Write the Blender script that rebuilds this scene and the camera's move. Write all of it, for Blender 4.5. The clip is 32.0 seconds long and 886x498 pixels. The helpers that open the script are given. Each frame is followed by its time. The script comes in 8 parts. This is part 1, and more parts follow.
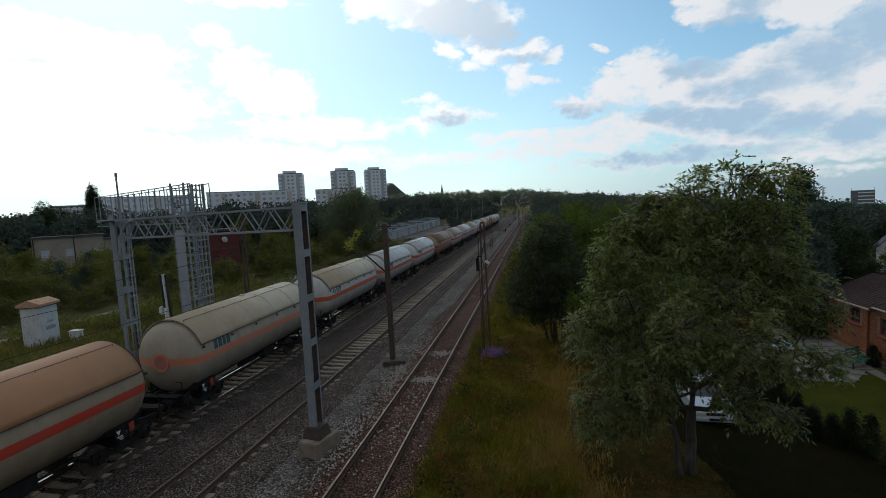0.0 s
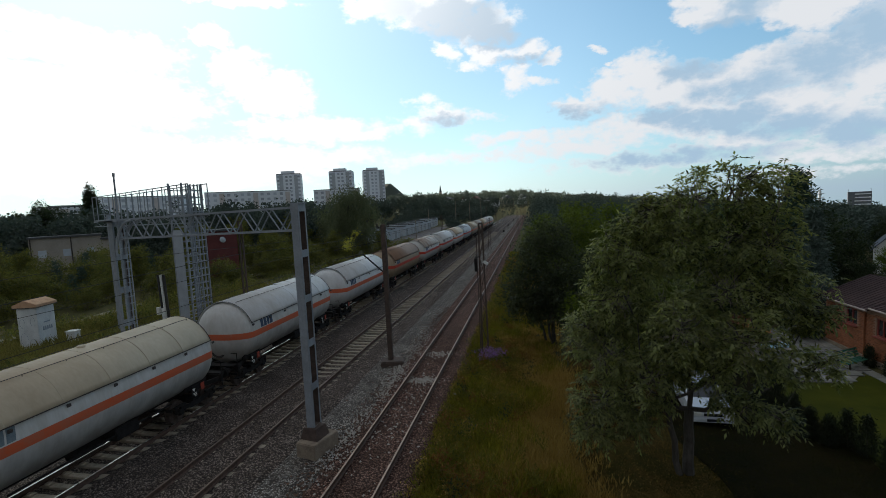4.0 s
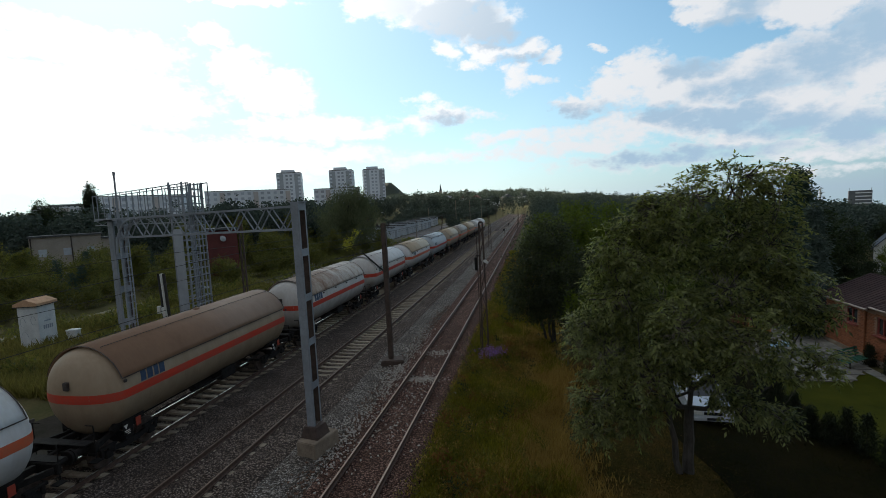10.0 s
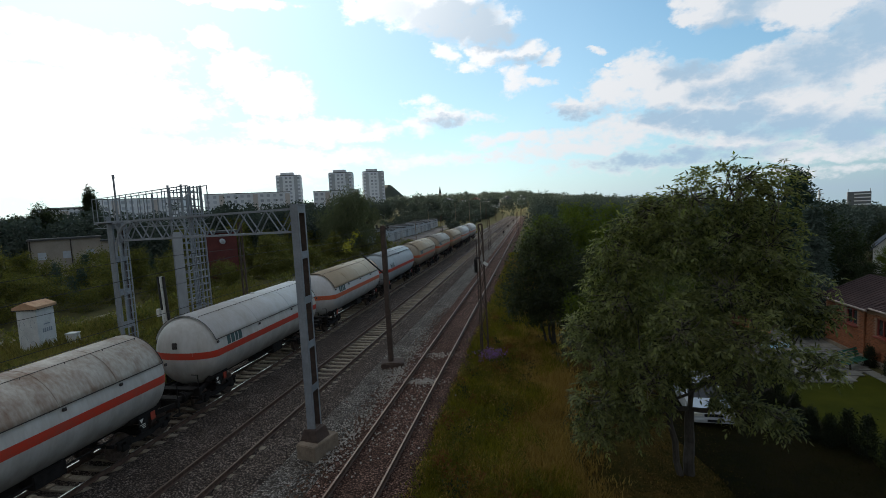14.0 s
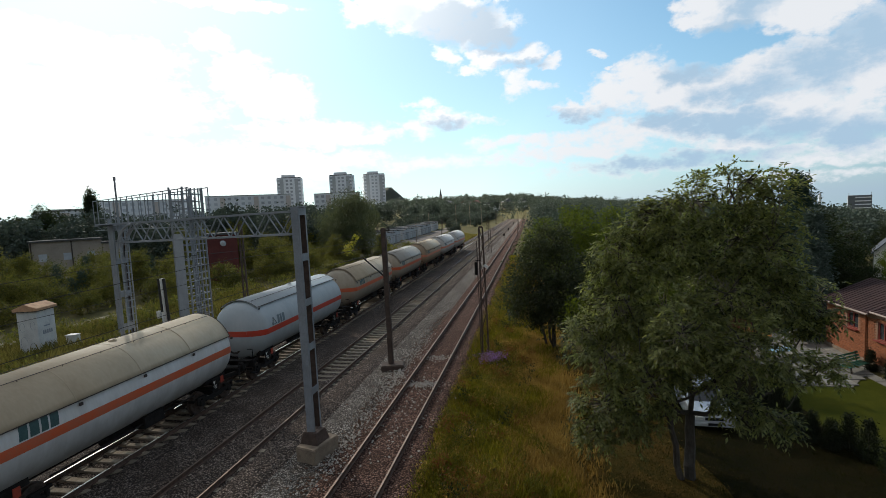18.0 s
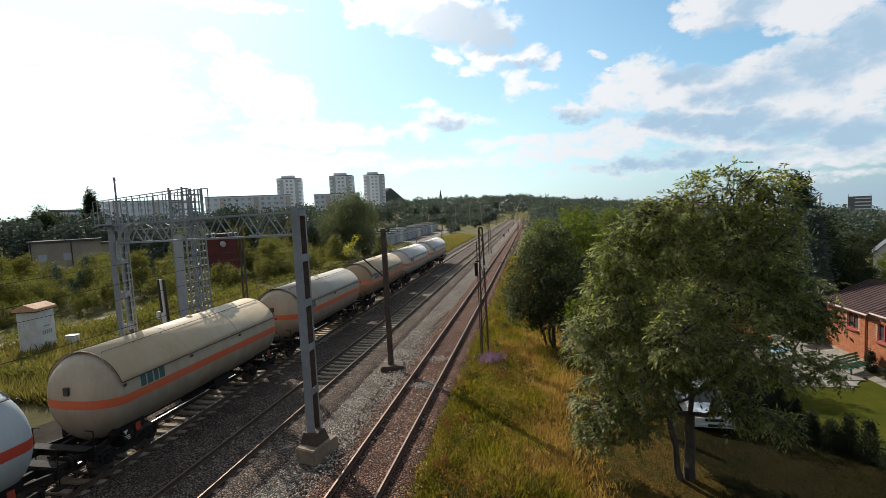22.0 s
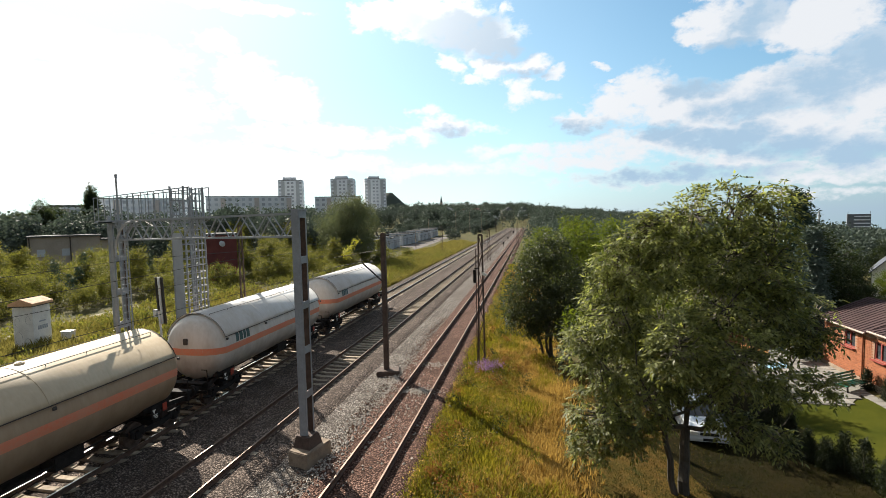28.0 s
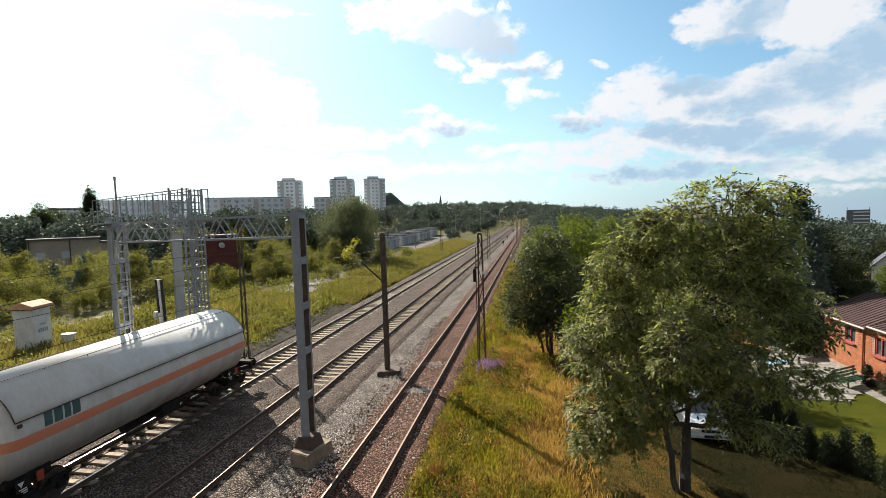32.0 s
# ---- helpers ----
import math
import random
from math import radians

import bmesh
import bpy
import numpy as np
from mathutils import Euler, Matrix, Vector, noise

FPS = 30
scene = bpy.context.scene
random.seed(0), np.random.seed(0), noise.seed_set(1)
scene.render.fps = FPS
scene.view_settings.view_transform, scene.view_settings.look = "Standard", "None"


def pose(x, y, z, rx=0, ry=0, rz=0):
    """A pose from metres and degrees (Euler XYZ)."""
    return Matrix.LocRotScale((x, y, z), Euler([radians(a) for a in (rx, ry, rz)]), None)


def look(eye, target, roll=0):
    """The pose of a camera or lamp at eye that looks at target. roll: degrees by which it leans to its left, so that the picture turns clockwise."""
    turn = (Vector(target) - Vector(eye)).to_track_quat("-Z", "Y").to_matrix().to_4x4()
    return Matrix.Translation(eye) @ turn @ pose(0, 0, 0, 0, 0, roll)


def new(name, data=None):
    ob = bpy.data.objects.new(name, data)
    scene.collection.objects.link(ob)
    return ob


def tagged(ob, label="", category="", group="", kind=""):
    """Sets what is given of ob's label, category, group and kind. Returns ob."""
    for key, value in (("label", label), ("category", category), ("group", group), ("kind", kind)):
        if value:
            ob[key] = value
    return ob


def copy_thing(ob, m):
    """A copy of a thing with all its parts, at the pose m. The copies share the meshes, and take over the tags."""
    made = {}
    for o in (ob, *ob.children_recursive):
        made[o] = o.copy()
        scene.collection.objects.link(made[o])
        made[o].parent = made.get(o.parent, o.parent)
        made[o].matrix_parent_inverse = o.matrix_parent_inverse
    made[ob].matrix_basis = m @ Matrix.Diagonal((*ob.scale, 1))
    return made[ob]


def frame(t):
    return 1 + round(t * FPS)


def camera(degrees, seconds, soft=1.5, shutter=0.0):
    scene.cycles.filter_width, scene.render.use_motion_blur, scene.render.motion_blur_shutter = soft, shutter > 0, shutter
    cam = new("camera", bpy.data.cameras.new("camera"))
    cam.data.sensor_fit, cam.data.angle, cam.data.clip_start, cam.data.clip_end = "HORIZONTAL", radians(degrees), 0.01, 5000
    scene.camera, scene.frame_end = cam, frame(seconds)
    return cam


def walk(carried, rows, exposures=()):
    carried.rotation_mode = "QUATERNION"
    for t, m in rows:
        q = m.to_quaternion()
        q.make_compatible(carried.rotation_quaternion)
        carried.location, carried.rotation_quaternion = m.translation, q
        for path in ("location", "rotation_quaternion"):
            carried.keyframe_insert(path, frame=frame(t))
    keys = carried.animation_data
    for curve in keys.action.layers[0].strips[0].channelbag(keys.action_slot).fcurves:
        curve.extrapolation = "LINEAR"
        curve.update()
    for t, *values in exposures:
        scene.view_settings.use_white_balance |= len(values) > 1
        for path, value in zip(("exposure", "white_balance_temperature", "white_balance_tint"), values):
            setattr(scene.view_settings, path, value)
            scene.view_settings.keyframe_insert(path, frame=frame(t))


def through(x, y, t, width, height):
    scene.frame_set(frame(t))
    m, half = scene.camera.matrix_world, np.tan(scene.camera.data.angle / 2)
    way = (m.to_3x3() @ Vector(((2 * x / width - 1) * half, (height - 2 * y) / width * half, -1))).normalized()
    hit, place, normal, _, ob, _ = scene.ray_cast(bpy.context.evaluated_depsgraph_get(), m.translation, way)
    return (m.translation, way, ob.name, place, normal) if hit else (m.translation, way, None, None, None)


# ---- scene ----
# ---- the camera: it stays on one spot of a bridge over the tracks and sways a little ----
EYE = Vector((0.0, 0.0, 8.29))
cam = camera(86.74, 32.0, soft=0.85)


def aim(yaw, pitch, roll):
    """Yaw to the left of +y, pitch downwards, roll, all in degrees."""
    a, b = radians(yaw), radians(pitch)
    way = Vector((-math.sin(a) * math.cos(b), math.cos(a) * math.cos(b), -math.sin(b)))
    return look(EYE, EYE + way * 10, roll)


SWAY = [
    (0, 11.12, 5.21, -2.91), (0.5, 11.06, 5.27, -2.92), (1, 11.02, 5.2, -2.85), (1.5, 11.05, 5.16, -2.94),
    (2, 11.06, 5.06, -2.93), (2.5, 10.99, 5.06, -2.89), (3, 11.04, 5.08, -2.88), (3.5, 10.96, 5.11, -2.86),
    (5.5, 10.87, 5.27, -2.76), (6, 10.91, 5.3, -2.77), (6.5, 10.88, 5.35, -2.77), (7, 10.89, 5.38, -2.82),
    (7.5, 10.81, 5.28, -2.78), (8, 10.95, 5.3, -2.9), (8.5, 10.89, 5.31, -2.88), (9, 10.88, 5.3, -2.86),
    (9.5, 10.87, 5.3, -2.85), (10, 10.94, 5.28, -2.82), (10.5, 10.97, 5.29, -2.89), (11, 10.88, 5.31, -2.88),
    (11.5, 10.88, 5.27, -2.9), (12, 10.89, 5.31, -2.94), (12.5, 10.95, 5.4, -2.87), (13, 10.8, 5.28, -2.96),
    (13.5, 10.94, 5.04, -2.93), (14, 10.88, 5.02, -2.96), (14.5, 11.02, 4.98, -2.83), (16.5, 10.89, 5.11, -2.6),
    (17, 10.92, 4.85, -2.79), (17.5, 10.91, 4.78, -2.81), (18, 10.92, 4.7, -2.83), (18.5, 11.02, 4.62, -2.93),
    (19, 10.99, 4.59, -2.81), (19.5, 10.99, 4.6, -2.8), (20, 10.79, 4.68, -2.7), (20.5, 10.81, 4.65, -2.68),
    (21, 10.81, 4.62, -2.7), (21.5, 10.82, 4.66, -2.73), (22, 10.9, 4.61, -2.79), (22.5, 11.0, 4.79, -2.77),
    (23, 10.78, 2.07, -1.83), (23.5, 10.22, 3.23, -0.58), (24, 10.71, 3.69, -0.66), (24.5, 10.68, 3.73, -0.85),
    (25, 11.28, 5.67, -1.21), (25.5, 10.8, 5.12, -1.13), (27.5, 10.86, 3.83, -1.09), (28, 10.78, 3.88, -1.16),
    (28.5, 10.74, 4.0, -1.23), (29, 10.79, 3.91, -1.28), (29.5, 10.75, 3.83, -1.5), (30, 10.81, 3.94, -1.57),
    (30.5, 10.78, 3.96, -1.64), (31, 10.81, 3.97, -1.56), (31.5, 10.8, 3.99, -1.58), (32, 10.75, 3.95, -1.68),
]
walk(cam, [(t, aim(a, b, c)) for t, a, b, c in SWAY], [(0, 0.88), (14, 0.9), (17, 0.95), (21, 0.98), (24, 0.97), (28, 1.02), (32, 1.05)])

# ---- sky and sun ----
SUN_AZ, SUN_EL = -48.0, 34.0  # degrees from +y to the right, and up
world = bpy.data.worlds.new("sky")
scene.world = world
world.use_nodes = True


def sky_nodes():
    nt = world.node_tree
    N, L = nt.nodes, nt.links
    bg = N["Background"]
    bg.inputs["Strength"].default_value = 0.06

    def math_node(op, a, b=None, c=None):
        n = N.new("ShaderNodeMath")
        n.operation = op
        for i, v in enumerate((a, b, c)):
            if v is None:
                continue
            if isinstance(v, (int, float)):
                n.inputs[i].default_value = v
            else:
                L.new(v, n.inputs[i])
        return n.outputs[0]

    sky = N.new("ShaderNodeTexSky")
    sky.sky_type, sky.sun_disc = "NISHITA", False
    sky.sun_elevation, sky.sun_rotation = radians(SUN_EL), radians(SUN_AZ)
    sky.air_density, sky.dust_density, sky.ozone_density = 1.0, 0.5, 2.0
    co = N.new("ShaderNodeTexCoord")
    sep = N.new("ShaderNodeSeparateXYZ")
    L.new(co.outputs["Generated"], sep.inputs[0])
    az = math_node("MULTIPLY", math_node("ARCTAN2", sep.outputs[0], sep.outputs[1]), 180 / math.pi)
    el = math_node("MULTIPLY", math_node("ARCSINE", sep.outputs[2]), 180 / math.pi)
    # fractal edges, flattened upright as clouds are
    comb = N.new("ShaderNodeCombineXYZ")
    L.new(math_node("MULTIPLY", az, 0.13), comb.inputs[0])
    L.new(math_node("MULTIPLY", el, 0.2), comb.inputs[1])
    big = N.new("ShaderNodeTexNoise")
    big.inputs["Scale"].default_value, big.inputs["Detail"].default_value = 1.6, 8.0
    big.inputs["Roughness"].default_value = 0.6
    L.new(comb.outputs[0], big.inputs["Vector"])
    fine = N.new("ShaderNodeTexNoise")
    fine.inputs["Scale"].default_value, fine.inputs["Detail"].default_value = 5.0, 10.0
    fine.inputs["Roughness"].default_value = 0.62
    L.new(comb.outputs[0], fine.inputs["Vector"])
    # the place in the sky, pushed about a little so that the heaps turn ragged
    here = N.new("ShaderNodeCombineXYZ")
    L.new(az, here.inputs[0])
    L.new(el, here.inputs[1])

    def vector_node(op, a, b):
        n = N.new("ShaderNodeVectorMath")
        n.operation = op
        for i, v in enumerate((a, b)):
            if isinstance(v, tuple):
                n.inputs[i].default_value = v
            else:
                L.new(v, n.inputs[i])
        return n.outputs["Value"] if op == "DOT_PRODUCT" else n.outputs["Vector"]

    push = vector_node("MULTIPLY", vector_node("SUBTRACT", big.outputs["Color"], (0.5, 0.5, 0.5)), (7.0, 4.0, 0.0))
    spot = vector_node("ADD", here.outputs[0], push)

    def gathered(spots):
        """The highest of a set of soft heaps: azimuth, elevation, half widths, weight."""
        total = None
        for a, e, ra, re, w in spots:
            d = vector_node("MULTIPLY", vector_node("SUBTRACT", spot, (a, e, 0.0)), (1 / ra, 1 / re, 0.0))
            h = math_node("MULTIPLY_ADD", vector_node("DOT_PRODUCT", d, d), -w, w)
            total = h if total is None else math_node("MAXIMUM", total, h)
        return math_node("MAXIMUM", total, -2.0)

    heaps = [
        (12.1, 13.0, 3.3, 2.6, 1.1), (9.4, 11.8, 3.0, 2.1, 1), (5.1, 10.6, 2.8, 1.1, 1), (14.6, 11.6, 4.8, 2.5, 1.2), (18.9, 10.8, 4.4, 2.4, 1.2), (23.3, 11.5, 4.8, 2.6, 1.2),
        (27.6, 11.5, 4.7, 3.0, 1.3), (31.2, 11.4, 2.8, 4.6, 1.3), (18.4, 8.0, 7.7, 2.3, 1.1), (25.6, 8.0, 5.7, 2.4, 1.1), (29.8, 6.2, 3.4, 2.3, 1.0), (13.0, 7.6, 6.5, 1.5, 1.0),
        (22.0, 5.6, 5.4, 1.1, 0.8), (27.9, 3.3, 5.7, 0.7, 0.6), (16.4, 17.9, 1.9, 0.8, 0.9), (18.8, 18.5, 2.9, 2.1, 1.1), (22.2, 18.3, 3.6, 2.2, 1.2), (27.5, 16.9, 4.6, 2.8, 1.3),
        (18.2, 20.7, 1.5, 0.7, 0.8), (7.7, 16.3, 1.0, 0.4, 0.9), (8.9, 14.7, 0.5, 0.3, 0.7), (-18.5, 22.7, 3.0, 1.6, 1), (-13.8, 22.2, 4.6, 2.2, 1.1), (-9.2, 21.9, 4.7, 2.7, 1.1),
        (-5.2, 20.0, 4.6, 2.3, 1.1), (-12.9, 20.5, 2.7, 0.5, 1.0), (-9.3, 17.5, 1.4, 1.2, 0.8), (-7.3, 16.3, 1.4, 0.6, 0.8), (-4.6, 16.8, 2.3, 1.3, 1.0), (-0.6, 17.1, 3.2, 1.1, 1.0),
        (2.6, 16.1, 1.6, 0.5, 0.8), (-1.3, 14.2, 1.7, 1.8, 0.8), (0.7, 13.7, 2.6, 0.6, 0.6), (-2.8, 23.0, 0.9, 0.8, 0.6), (-11.7, 25.7, 8.6, 2.1, 1.1), (-12.7, 12.7, 2.0, 0.7, 0.7),
        (-10.1, 11.0, 3.4, 1.0, 0.7), (-13.5, 9.8, 2.0, 1.0, 0.7), (-6.7, 10.6, 2.7, 0.5, 0.5), (-25.4, 9.7, 7.9, 1.6, 0.9), (-20.2, 9.1, 5.3, 0.8, 0.8), (0.6, 7.7, 7.6, 0.9, 0.7),
        (5.1, 6.2, 8.5, 1.0, 0.8), (-9.5, 5.7, 13.4, 0.8, 0.5), (-25.5, 6.5, 9.9, 1.3, 0.7), (13.0, 3.9, 10.4, 1.0, 0.6), (-48.6, 12.0, 12.6, 3.0, 1.1), (-35.7, 18.6, 2.2, 1.1, 0.8),
        (-29.0, 13.3, 3.7, 2.3, 0.8), (-51.3, 7.2, 11.8, 3.0, 1), (-40.6, 5.6, 17.6, 2.9, 1), (-34.4, 22.2, 7.7, 0.7, 0.9), (-33.1, 15.3, 3.0, 2.3, 0.6), (-44.9, 16.5, 5.9, 2.0, 0.8),
        (-51.5, 16.7, 2.4, 1.4, 0.6), (29.9, 4.2, 4.2, 0.8, 0.7), (24.6, 3.9, 4.5, 0.7, 0.6), (18.0, 4.6, 5.0, 0.6, 0.6), (9.0, 8.6, 3.6, 0.7, 0.6), (28.5, 1.6, 6.0, 0.5, 0.4),
    ]
    greys = [
        (19.5, 7.6, 5.2, 1.2, 1.0), (14.1, 8.7, 2.7, 1.2, 0.9), (17.3, 12.6, 2.6, 1.0, 0.6), (22.3, 10.3, 3.7, 1.1, 0.5), (27.6, 11.5, 3.6, 1.8, 0.7), (31.1, 12.8, 2.2, 2.3, 0.8),
        (25.6, 6.4, 3.8, 1.2, 0.7), (30.2, 5.4, 2.3, 1.5, 1.0), (-7.8, 20.7, 5.3, 2.0, 1.6), (-3.2, 18.8, 3.9, 1.4, 1.7), (-14.5, 21.9, 2.7, 1.3, 0.7), (-0.6, 16.2, 2.6, 0.5, 0.7),
        (-9.7, 10.4, 2.3, 0.6, 0.7), (20.8, 16.6, 2.4, 0.6, 0.7), (22.6, 18.5, 1.9, 1.4, 0.4), (3.9, 9.8, 4.3, 0.7, 0.4), (15.8, 4.0, 8.1, 0.8, 0.6),
    ]
    # unseen overhead and behind, broken thicker greyer cloud is added to cut ambient light
    round_about = N.new("ShaderNodeMapRange")
    round_about.interpolation_type = "SMOOTHSTEP"
    round_about.inputs["From Min"].default_value, round_about.inputs["From Max"].default_value = 52.0, 85.0
    L.new(math_node("ABSOLUTE", math_node("ADD", az, 8.0)), round_about.inputs["Value"])
    overhead = N.new("ShaderNodeMapRange")
    overhead.interpolation_type = "SMOOTHSTEP"
    overhead.inputs["From Min"].default_value, overhead.inputs["From Max"].default_value = 27.0, 48.0
    L.new(el, overhead.inputs["Value"])
    deck = math_node("MAXIMUM", round_about.outputs["Result"], overhead.outputs["Result"])
    total = math_node("MAXIMUM", gathered(heaps), math_node("MULTIPLY_ADD", deck, 2.9, -2.5))
    wob = math_node("ADD", math_node("MULTIPLY", math_node("SUBTRACT", big.outputs["Fac"], 0.5), 1.6),
                    math_node("MULTIPLY", math_node("SUBTRACT", fine.outputs["Fac"], 0.5), 2.6))
    dens = math_node("ADD", total, wob)
    mask = N.new("ShaderNodeMapRange")
    mask.interpolation_type = "SMOOTHSTEP"
    mask.inputs["From Min"].default_value, mask.inputs["From Max"].default_value = -0.5, 0.8
    L.new(dens, mask.inputs["Value"])
    # undersides turn grey
    body = N.new("ShaderNodeMapRange")
    body.interpolation_type = "SMOOTHSTEP"
    body.inputs["From Min"].default_value, body.inputs["From Max"].default_value = -1.0, 0.7
    shade = math_node("ADD", gathered(greys), math_node("ADD", math_node("MULTIPLY", math_node("SUBTRACT", fine.outputs["Fac"], 0.5), 1.9), math_node("MULTIPLY", math_node("SUBTRACT", big.outputs["Fac"], 0.5), 1.5)))
    L.new(shade, body.inputs["Value"])
    s = Vector((math.sin(radians(SUN_AZ)) * math.cos(radians(SUN_EL)), math.cos(radians(SUN_AZ)) * math.cos(radians(SUN_EL)), math.sin(radians(SUN_EL))))
    glow = math_node("POWER", math_node("MAXIMUM", vector_node("DOT_PRODUCT", co.outputs["Generated"], tuple(s)), 0.0), 5.5)
    tone = N.new("ShaderNodeMix")
    tone.data_type = "RGBA"
    white = N.new("ShaderNodeMix")
    white.data_type = "RGBA"
    white.inputs["A"].default_value, white.inputs["B"].default_value = (6.9, 7.15, 7.5, 1), (14.0, 14.0, 13.8, 1)
    L.new(math_node("MINIMUM", math_node("MULTIPLY", glow, 1.4), 1.0), white.inputs["Factor"])
    L.new(white.outputs["Result"], tone.inputs["A"])
    tone.inputs["B"].default_value = (3.5, 4.9, 6.3, 1)
    L.new(math_node("MULTIPLY", body.outputs["Result"], math_node("MAXIMUM", math_node("SUBTRACT", 1.0, math_node("MULTIPLY", glow, 1.5)), 0.0)), tone.inputs["Factor"])
    thick = N.new("ShaderNodeMix")
    thick.data_type = "RGBA"
    thick.inputs["B"].default_value = (2.8, 2.8, 2.85, 1)
    L.new(math_node("MULTIPLY", deck, math_node("MAXIMUM", math_node("SUBTRACT", 1.0, math_node("MULTIPLY", glow, 1.2)), 0.0)), thick.inputs["Factor"])
    L.new(tone.outputs["Result"], thick.inputs["A"])
    tint = N.new("ShaderNodeMix")
    tint.data_type, tint.blend_type = "RGBA", "MULTIPLY"
    tint.inputs["Factor"].default_value = 1.0
    L.new(sky.outputs[0], tint.inputs["A"])
    tint.inputs["B"].default_value = (0.80, 1.28, 1.32, 1)
    # pale haze above the horizon
    low = N.new("ShaderNodeMix")
    low.data_type = "RGBA"
    haze = math_node("POWER", 2.718, math_node("MULTIPLY", math_node("ABSOLUTE", el), -0.085))
    L.new(math_node("MULTIPLY", haze, 0.9), low.inputs["Factor"])
    L.new(tint.outputs["Result"], low.inputs["A"])
    # brighter on the sun's side
    broad = math_node("MINIMUM", math_node("MULTIPLY", math_node("POWER", math_node("MAXIMUM", vector_node("DOT_PRODUCT", co.outputs["Generated"], tuple(s)), 0.0), 2.0), 2.4), 1.0)
    air = N.new("ShaderNodeMix")
    air.data_type = "RGBA"
    air.inputs["A"].default_value, air.inputs["B"].default_value = (3.1, 4.15, 5.3, 1), (7.6, 8.7, 9.1, 1)
    L.new(broad, air.inputs["Factor"])
    L.new(air.outputs["Result"], low.inputs["B"])
    # thin veil, thicker towards the sun
    veil = N.new("ShaderNodeMix")
    veil.data_type = "RGBA"
    L.new(math_node("MULTIPLY", glow, 0.8), veil.inputs["Factor"])
    L.new(low.outputs["Result"], veil.inputs["A"])
    veil.inputs["B"].default_value = (9.0, 10.6, 10.7, 1)
    mix = N.new("ShaderNodeMix")
    mix.data_type = "RGBA"
    L.new(mask.outputs["Result"], mix.inputs["Factor"])
    L.new(veil.outputs["Result"], mix.inputs["A"])
    L.new(thick.outputs["Result"], mix.inputs["B"])
    L.new(mix.outputs["Result"], bg.inputs["Color"])


sky_nodes()
sun = new("sun", bpy.data.lights.new("sun", "SUN"))
sun.data.energy, sun.data.angle, sun.data.color = 5.2, radians(0.53), (1.0, 0.925, 0.81)
SUN_WAY = Vector((math.sin(radians(SUN_AZ)) * math.cos(radians(SUN_EL)), math.cos(radians(SUN_AZ)) * math.cos(radians(SUN_EL)), math.sin(radians(SUN_EL))))
sun.matrix_world = look(SUN_WAY * 100, (0, 0, 0))

# ---- helpers of this scene ----
def link(nt, a, b):
    nt.links.new(a, b)


